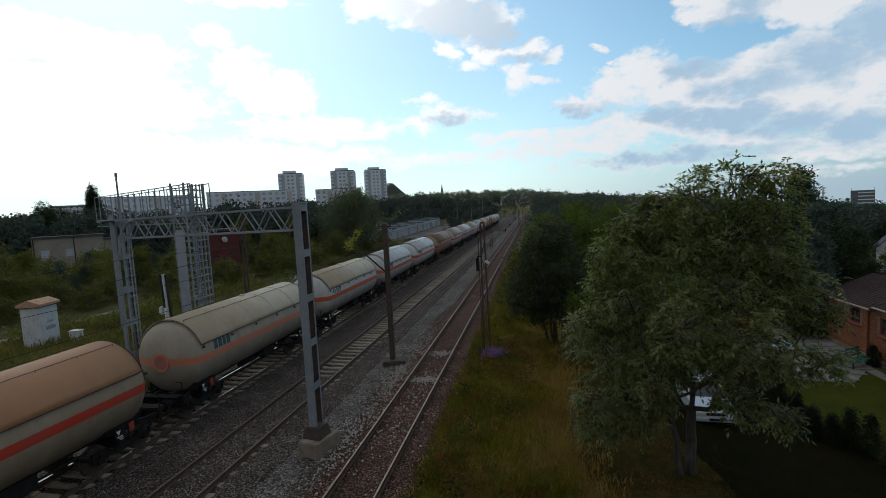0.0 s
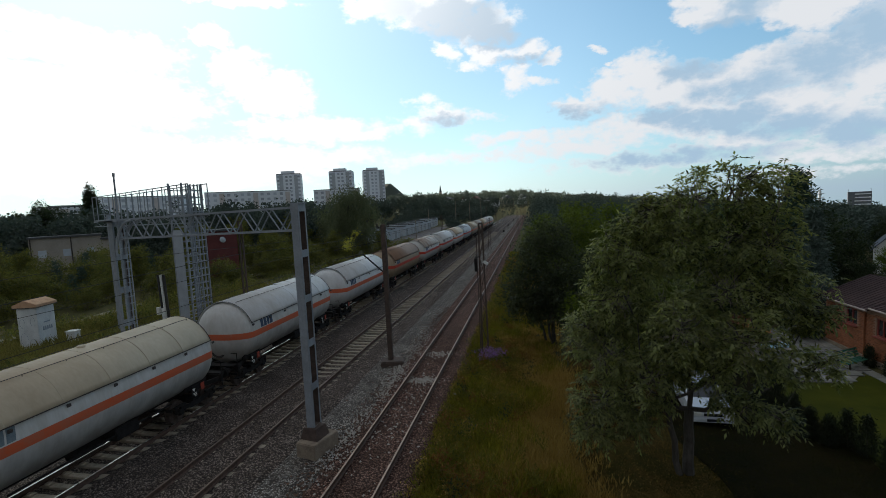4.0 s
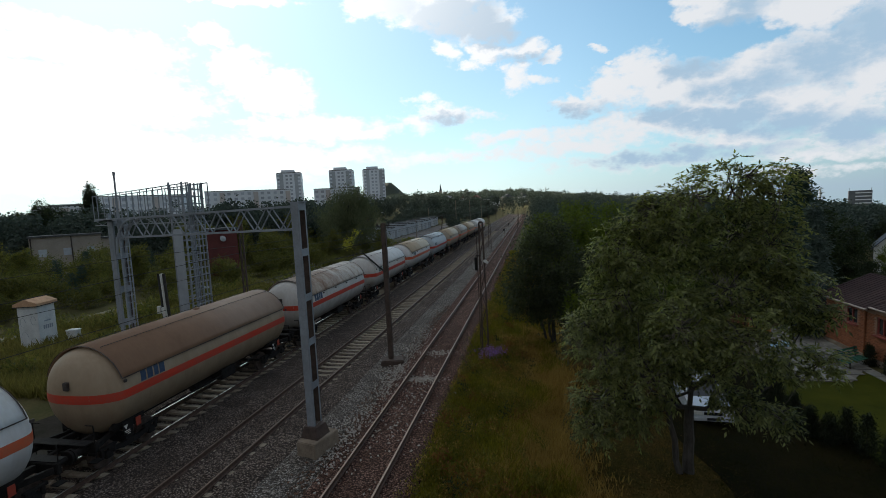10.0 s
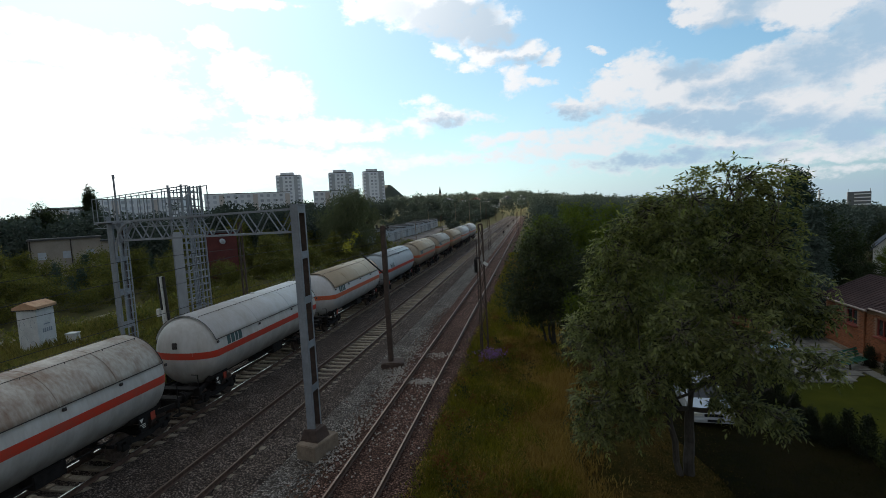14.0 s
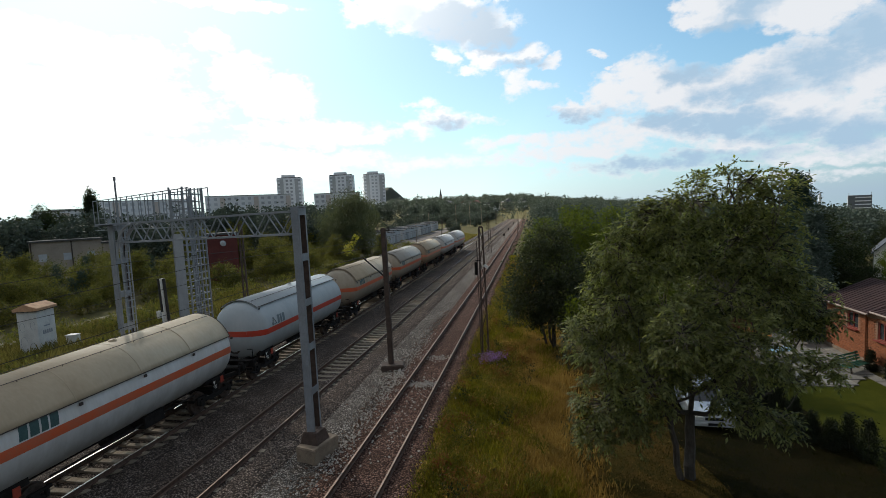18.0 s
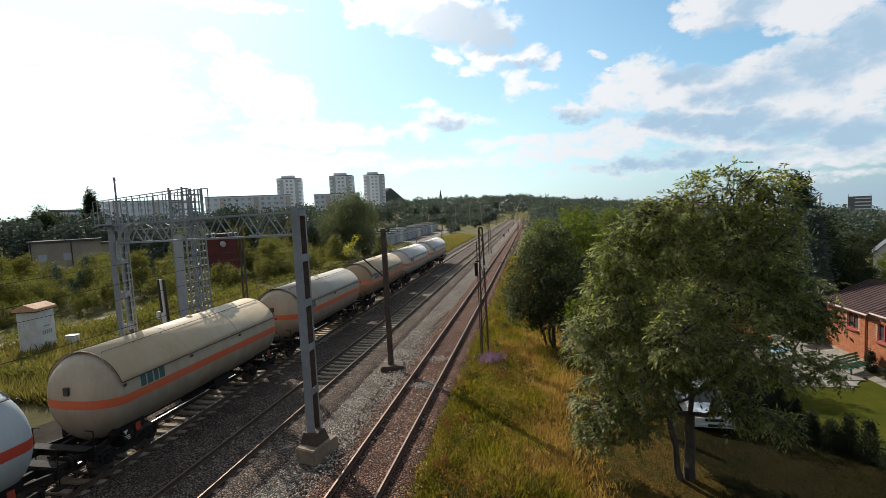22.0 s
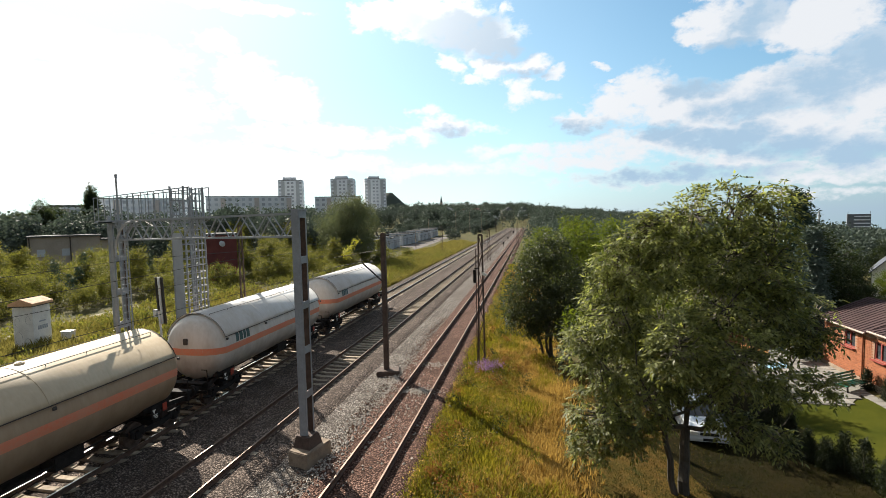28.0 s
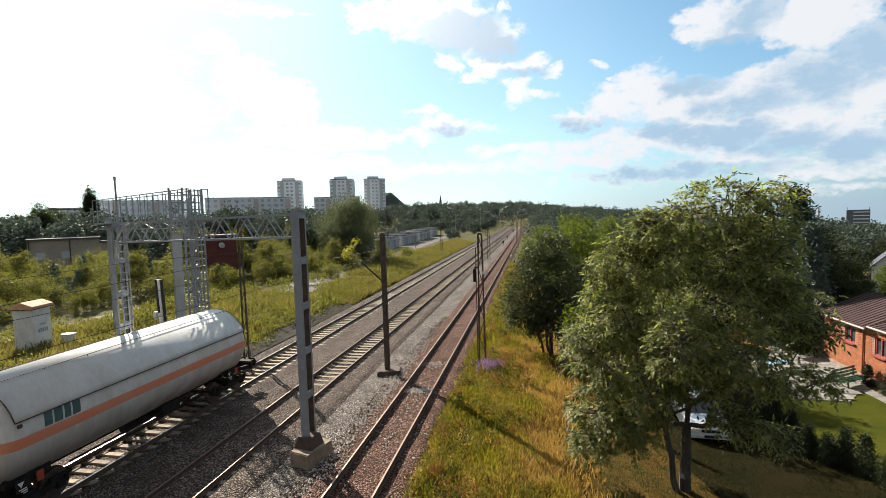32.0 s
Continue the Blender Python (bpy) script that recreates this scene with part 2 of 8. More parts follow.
def material(name, c1, c2=None, rough=0.8, metal=0.0, scale=4.0, fine=40.0, bump=0.2, amount=1.0, vary=0.0, spec=0.5, dist=0.02, mapping=(1, 1, 1)):
    """A surface of two colours mixed by noise at two scales, with fine relief and a touch of change from piece to piece."""
    m = bpy.data.materials.new(name)
    m.use_nodes = True
    nt = m.node_tree
    p = nt.nodes["Principled BSDF"]
    p.inputs["Metallic"].default_value = metal
    p.inputs["Specular IOR Level"].default_value = spec
    c2 = c2 or tuple(0.7 * c for c in c1)
    co = nt.nodes.new("ShaderNodeTexCoord")
    mp = nt.nodes.new("ShaderNodeMapping")
    mp.inputs["Scale"].default_value = mapping
    link(nt, co.outputs["Object"], mp.inputs["Vector"])
    n1 = nt.nodes.new("ShaderNodeTexNoise")
    n1.inputs["Scale"].default_value, n1.inputs["Detail"].default_value, n1.inputs["Roughness"].default_value = scale, 6, 0.65
    n2 = nt.nodes.new("ShaderNodeTexNoise")
    n2.inputs["Scale"].default_value, n2.inputs["Detail"].default_value = fine, 4
    for n in (n1, n2):
        link(nt, mp.outputs["Vector"], n.inputs["Vector"])
    add = nt.nodes.new("ShaderNodeMath")
    add.operation = "MULTIPLY_ADD"
    link(nt, n2.outputs["Fac"], add.inputs[0])
    add.inputs[1].default_value = 0.45
    link(nt, n1.outputs["Fac"], add.inputs[2])
    ramp = nt.nodes.new("ShaderNodeMapRange")
    ramp.inputs["From Min"].default_value, ramp.inputs["From Max"].default_value = 0.52, 0.92
    ramp.inputs["To Max"].default_value = amount
    link(nt, add.outputs[0], ramp.inputs["Value"])
    mix = nt.nodes.new("ShaderNodeMix")
    mix.data_type = "RGBA"
    mix.inputs["A"].default_value, mix.inputs["B"].default_value = (*c1, 1), (*c2, 1)
    link(nt, ramp.outputs["Result"], mix.inputs["Factor"])
    out = mix.outputs["Result"]
    if vary:
        info = nt.nodes.new("ShaderNodeObjectInfo")
        hsv = nt.nodes.new("ShaderNodeHueSaturation")
        mr = nt.nodes.new("ShaderNodeMapRange")
        mr.inputs["To Min"].default_value, mr.inputs["To Max"].default_value = 1 - vary, 1 + vary
        link(nt, info.outputs["Random"], mr.inputs["Value"])
        link(nt, mr.outputs["Result"], hsv.inputs["Value"])
        link(nt, out, hsv.inputs["Color"])
        out = hsv.outputs["Color"]
    link(nt, out, p.inputs["Base Color"])
    rr = nt.nodes.new("ShaderNodeMapRange")
    rr.inputs["To Min"].default_value, rr.inputs["To Max"].default_value = max(0.02, rough - 0.12), min(1.0, rough + 0.12)
    link(nt, n1.outputs["Fac"], rr.inputs["Value"])
    link(nt, rr.outputs["Result"], p.inputs["Roughness"])
    if bump:
        b = nt.nodes.new("ShaderNodeBump")
        b.inputs["Strength"].default_value, b.inputs["Distance"].default_value = bump, dist
        link(nt, add.outputs[0], b.inputs["Height"])
        link(nt, b.outputs["Normal"], p.inputs["Normal"])
    return m


def leaf_material(name, c1, c2, through=0.35, gloss=0.35, lit=(1.5, 1.6, 1.0)):
    """Leaves: colour from clump to clump and in patches, light passing through."""
    m = bpy.data.materials.new(name)
    m.use_nodes = True
    nt = m.node_tree
    p = nt.nodes["Principled BSDF"]
    geo = nt.nodes.new("ShaderNodeNewGeometry")
    co = nt.nodes.new("ShaderNodeTexCoord")
    n1 = nt.nodes.new("ShaderNodeTexNoise")
    n1.inputs["Scale"].default_value, n1.inputs["Detail"].default_value = 0.9, 4
    link(nt, co.outputs["Object"], n1.inputs["Vector"])
    add = nt.nodes.new("ShaderNodeMath")
    add.operation = "MULTIPLY_ADD"
    link(nt, geo.outputs["Random Per Island"], add.inputs[0])
    add.inputs[1].default_value = 0.6
    link(nt, n1.outputs["Fac"], add.inputs[2])
    mr = nt.nodes.new("ShaderNodeMapRange")
    mr.inputs["From Min"].default_value, mr.inputs["From Max"].default_value = 0.4, 1.1
    link(nt, add.outputs[0], mr.inputs["Value"])
    mix = nt.nodes.new("ShaderNodeMix")
    mix.data_type = "RGBA"
    mix.inputs["A"].default_value, mix.inputs["B"].default_value = (*c1, 1), (*c2, 1)
    link(nt, mr.outputs["Result"], mix.inputs["Factor"])
    link(nt, mix.outputs["Result"], p.inputs["Base Color"])
    p.inputs["Roughness"].default_value = 0.55
    p.inputs["Specular IOR Level"].default_value = gloss
    tr = nt.nodes.new("ShaderNodeBsdfTranslucent")
    # light that has passed through the blade is stronger and yellower than what it throws back
    vm = nt.nodes.new("ShaderNodeVectorMath")
    vm.operation = "MULTIPLY"
    vm.inputs[1].default_value = lit
    link(nt, mix.outputs["Result"], vm.inputs[0])
    link(nt, vm.outputs["Vector"], tr.inputs["Color"])
    ms = nt.nodes.new("ShaderNodeMixShader")
    ms.inputs["Fac"].default_value = through
    link(nt, p.outputs[0], ms.inputs[1])
    link(nt, tr.outputs[0], ms.inputs[2])
    link(nt, ms.outputs[0], nt.nodes["Material Output"].inputs["Surface"])
    return m


def part(name, bm, mat, parent=None, label="", smooth=False):
    """Links a bmesh as one mesh object, under parent if there is one."""
    me = bpy.data.meshes.new(name)
    bmesh.ops.recalc_face_normals(bm, faces=bm.faces)
    bm.to_mesh(me)
    bm.free()
    me.materials.append(mat)
    if smooth:
        me.polygons.foreach_set("use_smooth", [True] * len(me.polygons))
    ob = new(name, me)
    ob.parent = parent
    if label:
        ob["label"] = label
    return ob


def raw(name, verts, faces, mat, parent=None, label=""):
    """A mesh from arrays, for what has very many faces."""
    me = bpy.data.meshes.new(name)
    me.from_pydata(verts if isinstance(verts, list) else verts.tolist(), [], faces if isinstance(faces, list) else faces.tolist())
    me.materials.append(mat)
    ob = new(name, me)
    ob.parent = parent
    if label:
        ob["label"] = label
    return ob


def piece(name, ob, m, parent=None):
    """Another object on the same mesh."""
    o = bpy.data.objects.new(name, ob.data)
    scene.collection.objects.link(o)
    o.parent = parent
    o.matrix_basis = m
    return o


def thing(name, m, label, category, group="", kind=""):
    e = new(name)
    e.empty_display_size = 0.3
    e.matrix_basis = m
    return tagged(e, label, category, group, kind)


def box(bm, c, s, rz=0.0, bevel=0.0, rx=0.0, ry=0.0):
    m = pose(*c, rx, ry, rz) @ Matrix.Diagonal((*s, 1))
    g = bmesh.ops.create_cube(bm, size=1, matrix=m)
    if bevel:
        vs = set(g["verts"])
        bmesh.ops.bevel(bm, geom=[e for e in bm.edges if e.verts[0] in vs], offset=bevel, segments=2, affect="EDGES")
    return bm


def rod(bm, a, b, r, r2=None, seg=8):
    a, b = Vector(a), Vector(b)
    d = b - a
    if d.length < 1e-6:
        return bm
    m = Matrix.Translation((a + b) / 2) @ d.to_track_quat("Z", "Y").to_matrix().to_4x4()
    bmesh.ops.create_cone(bm, cap_ends=True, segments=seg, radius1=r, radius2=r if r2 is None else r2, depth=d.length, matrix=m)
    return bm


def bar(bm, a, b, w, h):
    """A square bar from a to b."""
    a, b = Vector(a), Vector(b)
    d = b - a
    m = Matrix.Translation((a + b) / 2) @ d.to_track_quat("Z", "Y").to_matrix().to_4x4() @ Matrix.Diagonal((w, h, d.length, 1))
    bmesh.ops.create_cube(bm, size=1, matrix=m)
    return bm


def tube(bm, pts, radii, seg=7):
    """One bent, tapering tube through the points."""
    pts = [Vector(p) for p in pts]
    rings = []
    last = (pts[-1] - pts[0]).orthogonal()
    for i, p in enumerate(pts):
        d = (pts[min(i + 1, len(pts) - 1)] - pts[max(i - 1, 0)]).normalized()
        side = (last - d * last.dot(d)).normalized()
        up = d.cross(side)
        last = side
        rings.append([bm.verts.new(p + side * (radii[i] * math.cos(2 * math.pi * k / seg)) + up * (radii[i] * math.sin(2 * math.pi * k / seg))) for k in range(seg)])
    for a, b in zip(rings, rings[1:]):
        for k in range(seg):
            bm.faces.new((a[k], a[(k + 1) % seg], b[(k + 1) % seg], b[k]))
    bm.faces.new(rings[0])
    bm.faces.new(rings[-1])
    return bm


def B():
    return bmesh.new()


def stone_material(name, c1, c2, c3, scale=15.0, bump=0.9):
    """Broken stone: cells of their own tone, dark gaps between, broad stains."""
    m = bpy.data.materials.new(name)
    m.use_nodes = True
    nt = m.node_tree
    p = nt.nodes["Principled BSDF"]
    p.inputs["Roughness"].default_value = 0.92
    p.inputs["Specular IOR Level"].default_value = 0.12
    co = nt.nodes.new("ShaderNodeTexCoord")
    vo = nt.nodes.new("ShaderNodeTexVoronoi")
    vo.inputs["Scale"].default_value = scale
    no = nt.nodes.new("ShaderNodeTexNoise")
    no.inputs["Scale"].default_value, no.inputs["Detail"].default_value = 0.9, 6
    for n in (vo, no):
        link(nt, co.outputs["Object"], n.inputs["Vector"])
    sep = nt.nodes.new("ShaderNodeSeparateColor")
    link(nt, vo.outputs["Color"], sep.inputs[0])
    tone = nt.nodes.new("ShaderNodeMix")
    tone.data_type = "RGBA"
    tone.inputs["A"].default_value, tone.inputs["B"].default_value = (*c2, 1), (*c1, 1)
    link(nt, sep.outputs[0], tone.inputs["Factor"])
    st = nt.nodes.new("ShaderNodeMapRange")
    st.inputs["From Min"].default_value, st.inputs["From Max"].default_value, st.inputs["To Max"].default_value = 0.42, 0.66, 0.75
    link(nt, no.outputs["Fac"], st.inputs["Value"])
    stain = nt.nodes.new("ShaderNodeMix")
    stain.data_type = "RGBA"
    link(nt, st.outputs["Result"], stain.inputs["Factor"])
    link(nt, tone.outputs["Result"], stain.inputs["A"])
    stain.inputs["B"].default_value = (*c3, 1)
    gap = nt.nodes.new("ShaderNodeMapRange")
    gap.inputs["From Min"].default_value, gap.inputs["From Max"].default_value = 0.22, 0.62
    gap.inputs["To Max"].default_value = 0.92
    link(nt, vo.outputs["Distance"], gap.inputs["Value"])
    dark = nt.nodes.new("ShaderNodeMix")
    dark.data_type = "RGBA"
    link(nt, gap.outputs["Result"], dark.inputs["Factor"])
    link(nt, stain.outputs["Result"], dark.inputs["A"])
    dark.inputs["B"].default_value = (c2[0] * 0.35, c2[1] * 0.35, c2[2] * 0.35, 1)
    link(nt, dark.outputs["Result"], p.inputs["Base Color"])
    b = nt.nodes.new("ShaderNodeBump")
    b.invert = True
    b.inputs["Strength"].default_value, b.inputs["Distance"].default_value = bump, 0.06
    link(nt, vo.outputs["Distance"], b.inputs["Height"])
    link(nt, b.outputs["Normal"], p.inputs["Normal"])
    return m


# ---- materials ----
M = {}
M["ballast"] = stone_material("ballast", (0.47, 0.37, 0.305), (0.085, 0.063, 0.051), (0.135, 0.10, 0.079), 17.0, 1.0)
M["ballast_pale"] = stone_material("pale_ballast", (0.68, 0.61, 0.54), (0.13, 0.106, 0.087), (0.185, 0.155, 0.13), 17.0, 1.0)
M["ballast_rust"] = stone_material("rusty_ballast", (0.50, 0.295, 0.225), (0.085, 0.044, 0.031), (0.155, 0.086, 0.060), 15.5, 1.0)
M["stone"] = material("stone", (0.36, 0.33, 0.30), (0.15, 0.14, 0.13), 0.9, scale=6, fine=30, vary=0.3)
M["rail"] = material("rail_steel", (0.17, 0.10, 0.07), (0.07, 0.045, 0.035), 0.7, 0.3, scale=9, fine=60)
M["rail_head"] = material("polished_rail_head", (0.55, 0.53, 0.50), (0.40, 0.36, 0.33), 0.28, 1.0, scale=3, fine=20, bump=0.05)
M["concrete"] = material("concrete", (0.36, 0.28, 0.20), (0.19, 0.14, 0.10), 0.9, scale=2, fine=30, vary=0.12)
M["sleeper"] = material("concrete_sleeper", (0.44, 0.36, 0.27), (0.25, 0.19, 0.13), 0.9, scale=3, fine=25, vary=0.2)
M["sleeper_dull"] = material("dusty_concrete_sleeper", (0.40, 0.34, 0.26), (0.24, 0.195, 0.145), 0.95, scale=3, fine=25, vary=0.2, spec=0.1)
M["sleeper_wood"] = material("tarred_sleeper", (0.13, 0.09, 0.07), (0.05, 0.04, 0.03), 0.9, scale=3, fine=25, vary=0.2, mapping=(1, 8, 8))
M["grey_steel"] = material("grey_painted_steel", (0.29, 0.305, 0.325), (0.205, 0.213, 0.225), 0.55, 0.0, scale=2, fine=20, bump=0.08, vary=0.08)
M["panel_sheet"] = material("pale_grey_sheet", (0.38, 0.40, 0.43), (0.31, 0.325, 0.35), 0.5, 0.0, scale=2, fine=20, bump=0.05)
M["dark_steel"] = material("weathered_steel", (0.10, 0.085, 0.075), (0.05, 0.035, 0.03), 0.7, 0.3, scale=5, fine=30, bump=0.15)
# pole colour; inside the portal masts it also paints their inner shade
M["brown_mast"] = material("tarred_mast_and_inner_shade", (0.115, 0.075, 0.055), (0.055, 0.038, 0.03), 0.85, scale=5, fine=30)
M["black_iron"] = material("black_running_gear", (0.026, 0.022, 0.02), (0.012, 0.010, 0.009), 0.8, 0.0, scale=5, fine=30, spec=0.2)
M["wheel"] = material("wheel_steel", (0.16, 0.12, 0.10), (0.07, 0.05, 0.04), 0.55, 0.6, scale=6, fine=30)
M["white_paint"] = material("white_paint", (0.78, 0.77, 0.73), (0.6, 0.58, 0.52), 0.55, scale=2, fine=18, bump=0.05)
M["wire"] = material("wire", (0.05, 0.045, 0.04), None, 0.6, 0.5, bump=0)
M["rail_dull"] = material("dull_rail_head", (0.24, 0.17, 0.13), (0.14, 0.10, 0.08), 0.5, 0.7, scale=3, fine=20, bump=0.05)
M["rail_rusty"] = material("rusty_rail_head", (0.42, 0.30, 0.235), (0.30, 0.20, 0.15), 0.55, 0.6, scale=3, fine=20, bump=0.05)

# ---- ground ----
X1, X2, X3 = -15.37, -10.98, -5.56  # centre lines of the tracks; rail heads lie at z = 0


def smooth(a, b, v):
    k = min(1.0, max(0.0, (v - a) / (b - a)))
    return k * k * (3 - 2 * k)


def ground_z(x, y):
    z = -0.55
    z += smooth(-19.5, -24, x) * 0.45 + smooth(-24, -60, x) * 0.3
    z -= smooth(-2.5, 1.5, x) * 0.35 + smooth(2, 9, x) * 0.6
    d = math.hypot(x, y)
    a = math.degrees(math.atan2(x, max(y, 1e-3))) if y > 0 else 0.0
    z += smooth(120, 700, d) * max(0.0, d - 120) * (0.012 + 0.012 * smooth(-34, -20, a)) * smooth(16, -4, a) * max(smooth(14, 70, abs(x + 10)), smooth(345, 480, y))
    z -= smooth(45, 320, d) * max(0.0, d - 45) * 0.036 * smooth(4, 32, a)
    z += 0.12 * noise.noise(Vector((x * 0.12, y * 0.12, 0))) * smooth(2.0, 6.0, abs(x + 10.5) - 6.5)
    return z


def ground_sheet():
    def ticks(near, step, end, grow):
        out, v, s = [], 0.0, step
        while v < end:
            out.append(v)
            if v > near:
                s *= grow
            v += s
        return out + [end]
    xs = sorted({-v for v in ticks(60, 1.5, 4000, 1.16)} | set(ticks(45, 1.5, 4000, 1.16)))
    ys = sorted({-v for v in ticks(20, 4, 4000, 1.3)} | set(ticks(110, 2.0, 4000, 1.10)))
    verts = [(x, y, ground_z(x, y)) for y in ys for x in xs]
    n = len(xs)
    faces = [(j * n + i, j * n + i + 1, (j + 1) * n + i + 1, (j + 1) * n + i) for j in range(len(ys) - 1) for i in range(n - 1)]
    ob = raw("ground", verts, faces, M["soil"])
    ob.data.polygons.foreach_set("use_smooth", [True] * len(faces))
    tagged(ob, "uneven grassy ground beside the railway line", "ground", kind="structure")


M["soil"] = material("grass_and_soil", (0.055, 0.06, 0.02), (0.12, 0.10, 0.045), 0.95, scale=0.35, fine=9, bump=0.6, spec=0.06, dist=0.08)
M["lawn"] = material("mown_lawn", (0.0324, 0.0424, 0.0037), (0.0686, 0.0699, 0.0075), 0.95, scale=0.6, fine=30, bump=0.6, spec=0.06, dist=0.05)
M["yard"] = material("trampled_yard_earth", (0.1186, 0.0655, 0.0175), (0.0374, 0.0362, 0.0081), 0.95, scale=0.9, fine=9, bump=1.0, spec=0.06, dist=0.06)
# ground under the ash: tree shade is put into this low grass colour
M["shade_grass"] = material("thin_grass_with_shade", (0.0087, 0.0093, 0.0022), (0.0197, 0.0142, 0.0049), 0.95, scale=0.9, fine=11, bump=1.0, spec=0.06, dist=0.06)
M["gravel_road"] = material("dusty_track", (0.34, 0.30, 0.23), (0.17, 0.16, 0.09), 0.95, scale=0.8, fine=16, bump=0.4, spec=0.06, dist=0.03)
ground_sheet()


def strip(name, path, mat, thick, label, category, kind="structure", z=None):
    """A flat strip along a path of (x left, x right, y); it follows the ground, a little above it."""
    top = []
    for a, b, y in path:
        k = 6
        top.append([(a + (b - a) * i / k, y, (ground_z(a + (b - a) * i / k, y) if z is None else z) + thick) for i in range(k + 1)])
    bm = B()
    rows = [[bm.verts.new(p) for p in r] for r in top]
    for r, s in zip(rows, rows[1:]):
        for i in range(len(r) - 1):
            bm.faces.new((r[i], r[i + 1], s[i + 1], s[i]))
    ob = part(name, bm, mat, smooth=True)
    return tagged(ob, label, category, kind=kind)


def bed(name, xa, xb, top, mat, label, foot=0.9, y0=-230.0, y1=336.0, tracks=()):
    """A ballast bed with sloping shoulders and an uneven top, heaped over the sleeper ends of the tracks on it."""
    bm = B()
    ys = [y0 + i * 6 for i in range(int((0 - y0) / 6))] + [i * 0.8 for i in range(0, 120)] + [96 + i * 12 for i in range(int((y1 - 96) / 12) + 1)]
    rows = []
    for y in ys:
        r = []
        n = 44 if tracks else 14
        for i in range(n + 1):
            x = xa + (xb - xa) * i / n
            off = min([abs(x - c) for c in tracks] or [9.0])
            bare = smooth(19, 26, y) if abs(x - X2) < 1.5 else 1.0
            heaped = 0.05 * smooth(0.95, 1.15, off) * smooth(2.1, 1.6, off) + (0.035 - 0.11 * bare) * smooth(0.95, 0.7, off)
            dz = 0.035 * noise.noise(Vector((x * 1.3, y * 1.1, 3.0)))
            r.append(bm.verts.new((x, y, top + dz + heaped)))
        w = 0.25 * noise.noise(Vector((xa, y * 0.35, 7.0)))
        v = 0.25 * noise.noise(Vector((xb, y * 0.35, 9.0)))
        r = [bm.verts.new((xa - foot + w, y, -0.75))] + r + [bm.verts.new((xb + foot + v, y, -0.75))]
        rows.append(r)
    for r, s in zip(rows, rows[1:]):
        for i in range(len(r) - 1):
            bm.faces.new((r[i], r[i + 1], s[i + 1], s[i]))
    ob = part(name, bm, mat, smooth=True)
    return tagged(ob, label, "ballast", kind="structure")


bed("ballast_main", X1 - 2.0, X2 + 2.0, -0.212, M["ballast"], "grey-brown crushed stone ballast under two main tracks", tracks=(X1, X2))
bed("ballast_middle", X2 + 2.0, X3 - 1.5, -0.30, M["ballast_pale"], "pale crushed stone strip between the tracks", foot=0.5)
bed("ballast_siding", X3 - 1.5, X3 + 1.45, -0.235, M["ballast_rust"], "rust-brown stone ballast of the side track", foot=0.6)


def rail_profile(bm, x, y0, y1):
    """Foot and web of a rail; the head is a part of its own."""
    pts = [(-0.07, -0.172), (0.07, -0.172), (0.07, -0.160), (0.012, -0.142), (0.010, -0.045), (0.034, -0.035),
           (0.034, -0.008), (-0.034, -0.008), (-0.034, -0.035), (-0.010, -0.045), (-0.012, -0.142), (-0.07, -0.160)]
    a = [bm.verts.new((x + px, y0, pz)) for px, pz in pts]
    b = [bm.verts.new((x + px, y1, pz)) for px, pz in pts]
    for i in range(len(pts)):
        j = (i + 1) % len(pts)
        bm.faces.new((a[i], a[j], b[j], b[i]))


def track(x, label, head, sleeper_mat, near=300, sunk=0.0):
    t = thing("railway_track", pose(x, 0, 0), label, "track", "railway tracks", "structure")
    for s in (-1, 1):
        bm = B()
        rail_profile(bm, 0, -230, 330)
        r = part("rail", bm, M["rail"], t)
        r.matrix_basis = pose(s * 0.7525, 0, 0)
        bm = B()
        box(bm, (0, 50, -0.004), (0.058, 560, 0.008))
        part("rail_head", bm, head, r)
    bm = B()
    # a sleeper, lower in the middle, with a cast shoulder at each end
    for a, b, h in ((-1.3, -0.45, 0.0), (-0.45, 0.45, -0.035), (0.45, 1.3, 0.0)):
        box(bm, ((a + b) / 2, 0, -0.27 + h / 2), (b - a, 0.25, 0.19 + h), bevel=0.015)
    for s in (-1, 1):
        for o in (-0.1, 0.1):
            box(bm, (s * 0.7525 + o, 0, -0.163), (0.05, 0.11, 0.03))
    first = part("sleeper", bm, sleeper_mat, t)
    first.matrix_basis = pose(0, 6.0, -sunk)
    k = 1
    while k < near:
        piece("sleeper", first, pose(random.uniform(-0.02, 0.02), 6.0 + 0.6 * k + random.uniform(-0.02, 0.02), random.uniform(-0.008, 0.004) - sunk, 0, 0, random.uniform(-0.6, 0.6)), t)
        k += 1
    return t


track(X1, "main railway track with worn shiny rails on concrete sleepers", M["rail_head"], M["sleeper"], 230)
track(X2, "second main track with dull rails on concrete sleepers", M["rail_dull"], M["sleeper_dull"], 230, 0.022)
track(X3, "rusty side track half sunk in brown ballast", M["rail_rusty"], M["sleeper_wood"], 120, 0.09)

# ---- the train of gas tank wagons ----
SPEED = 5.425  # metres a second, towards the bridge
TANK_Z, TANK_R = 2.46, 1.55


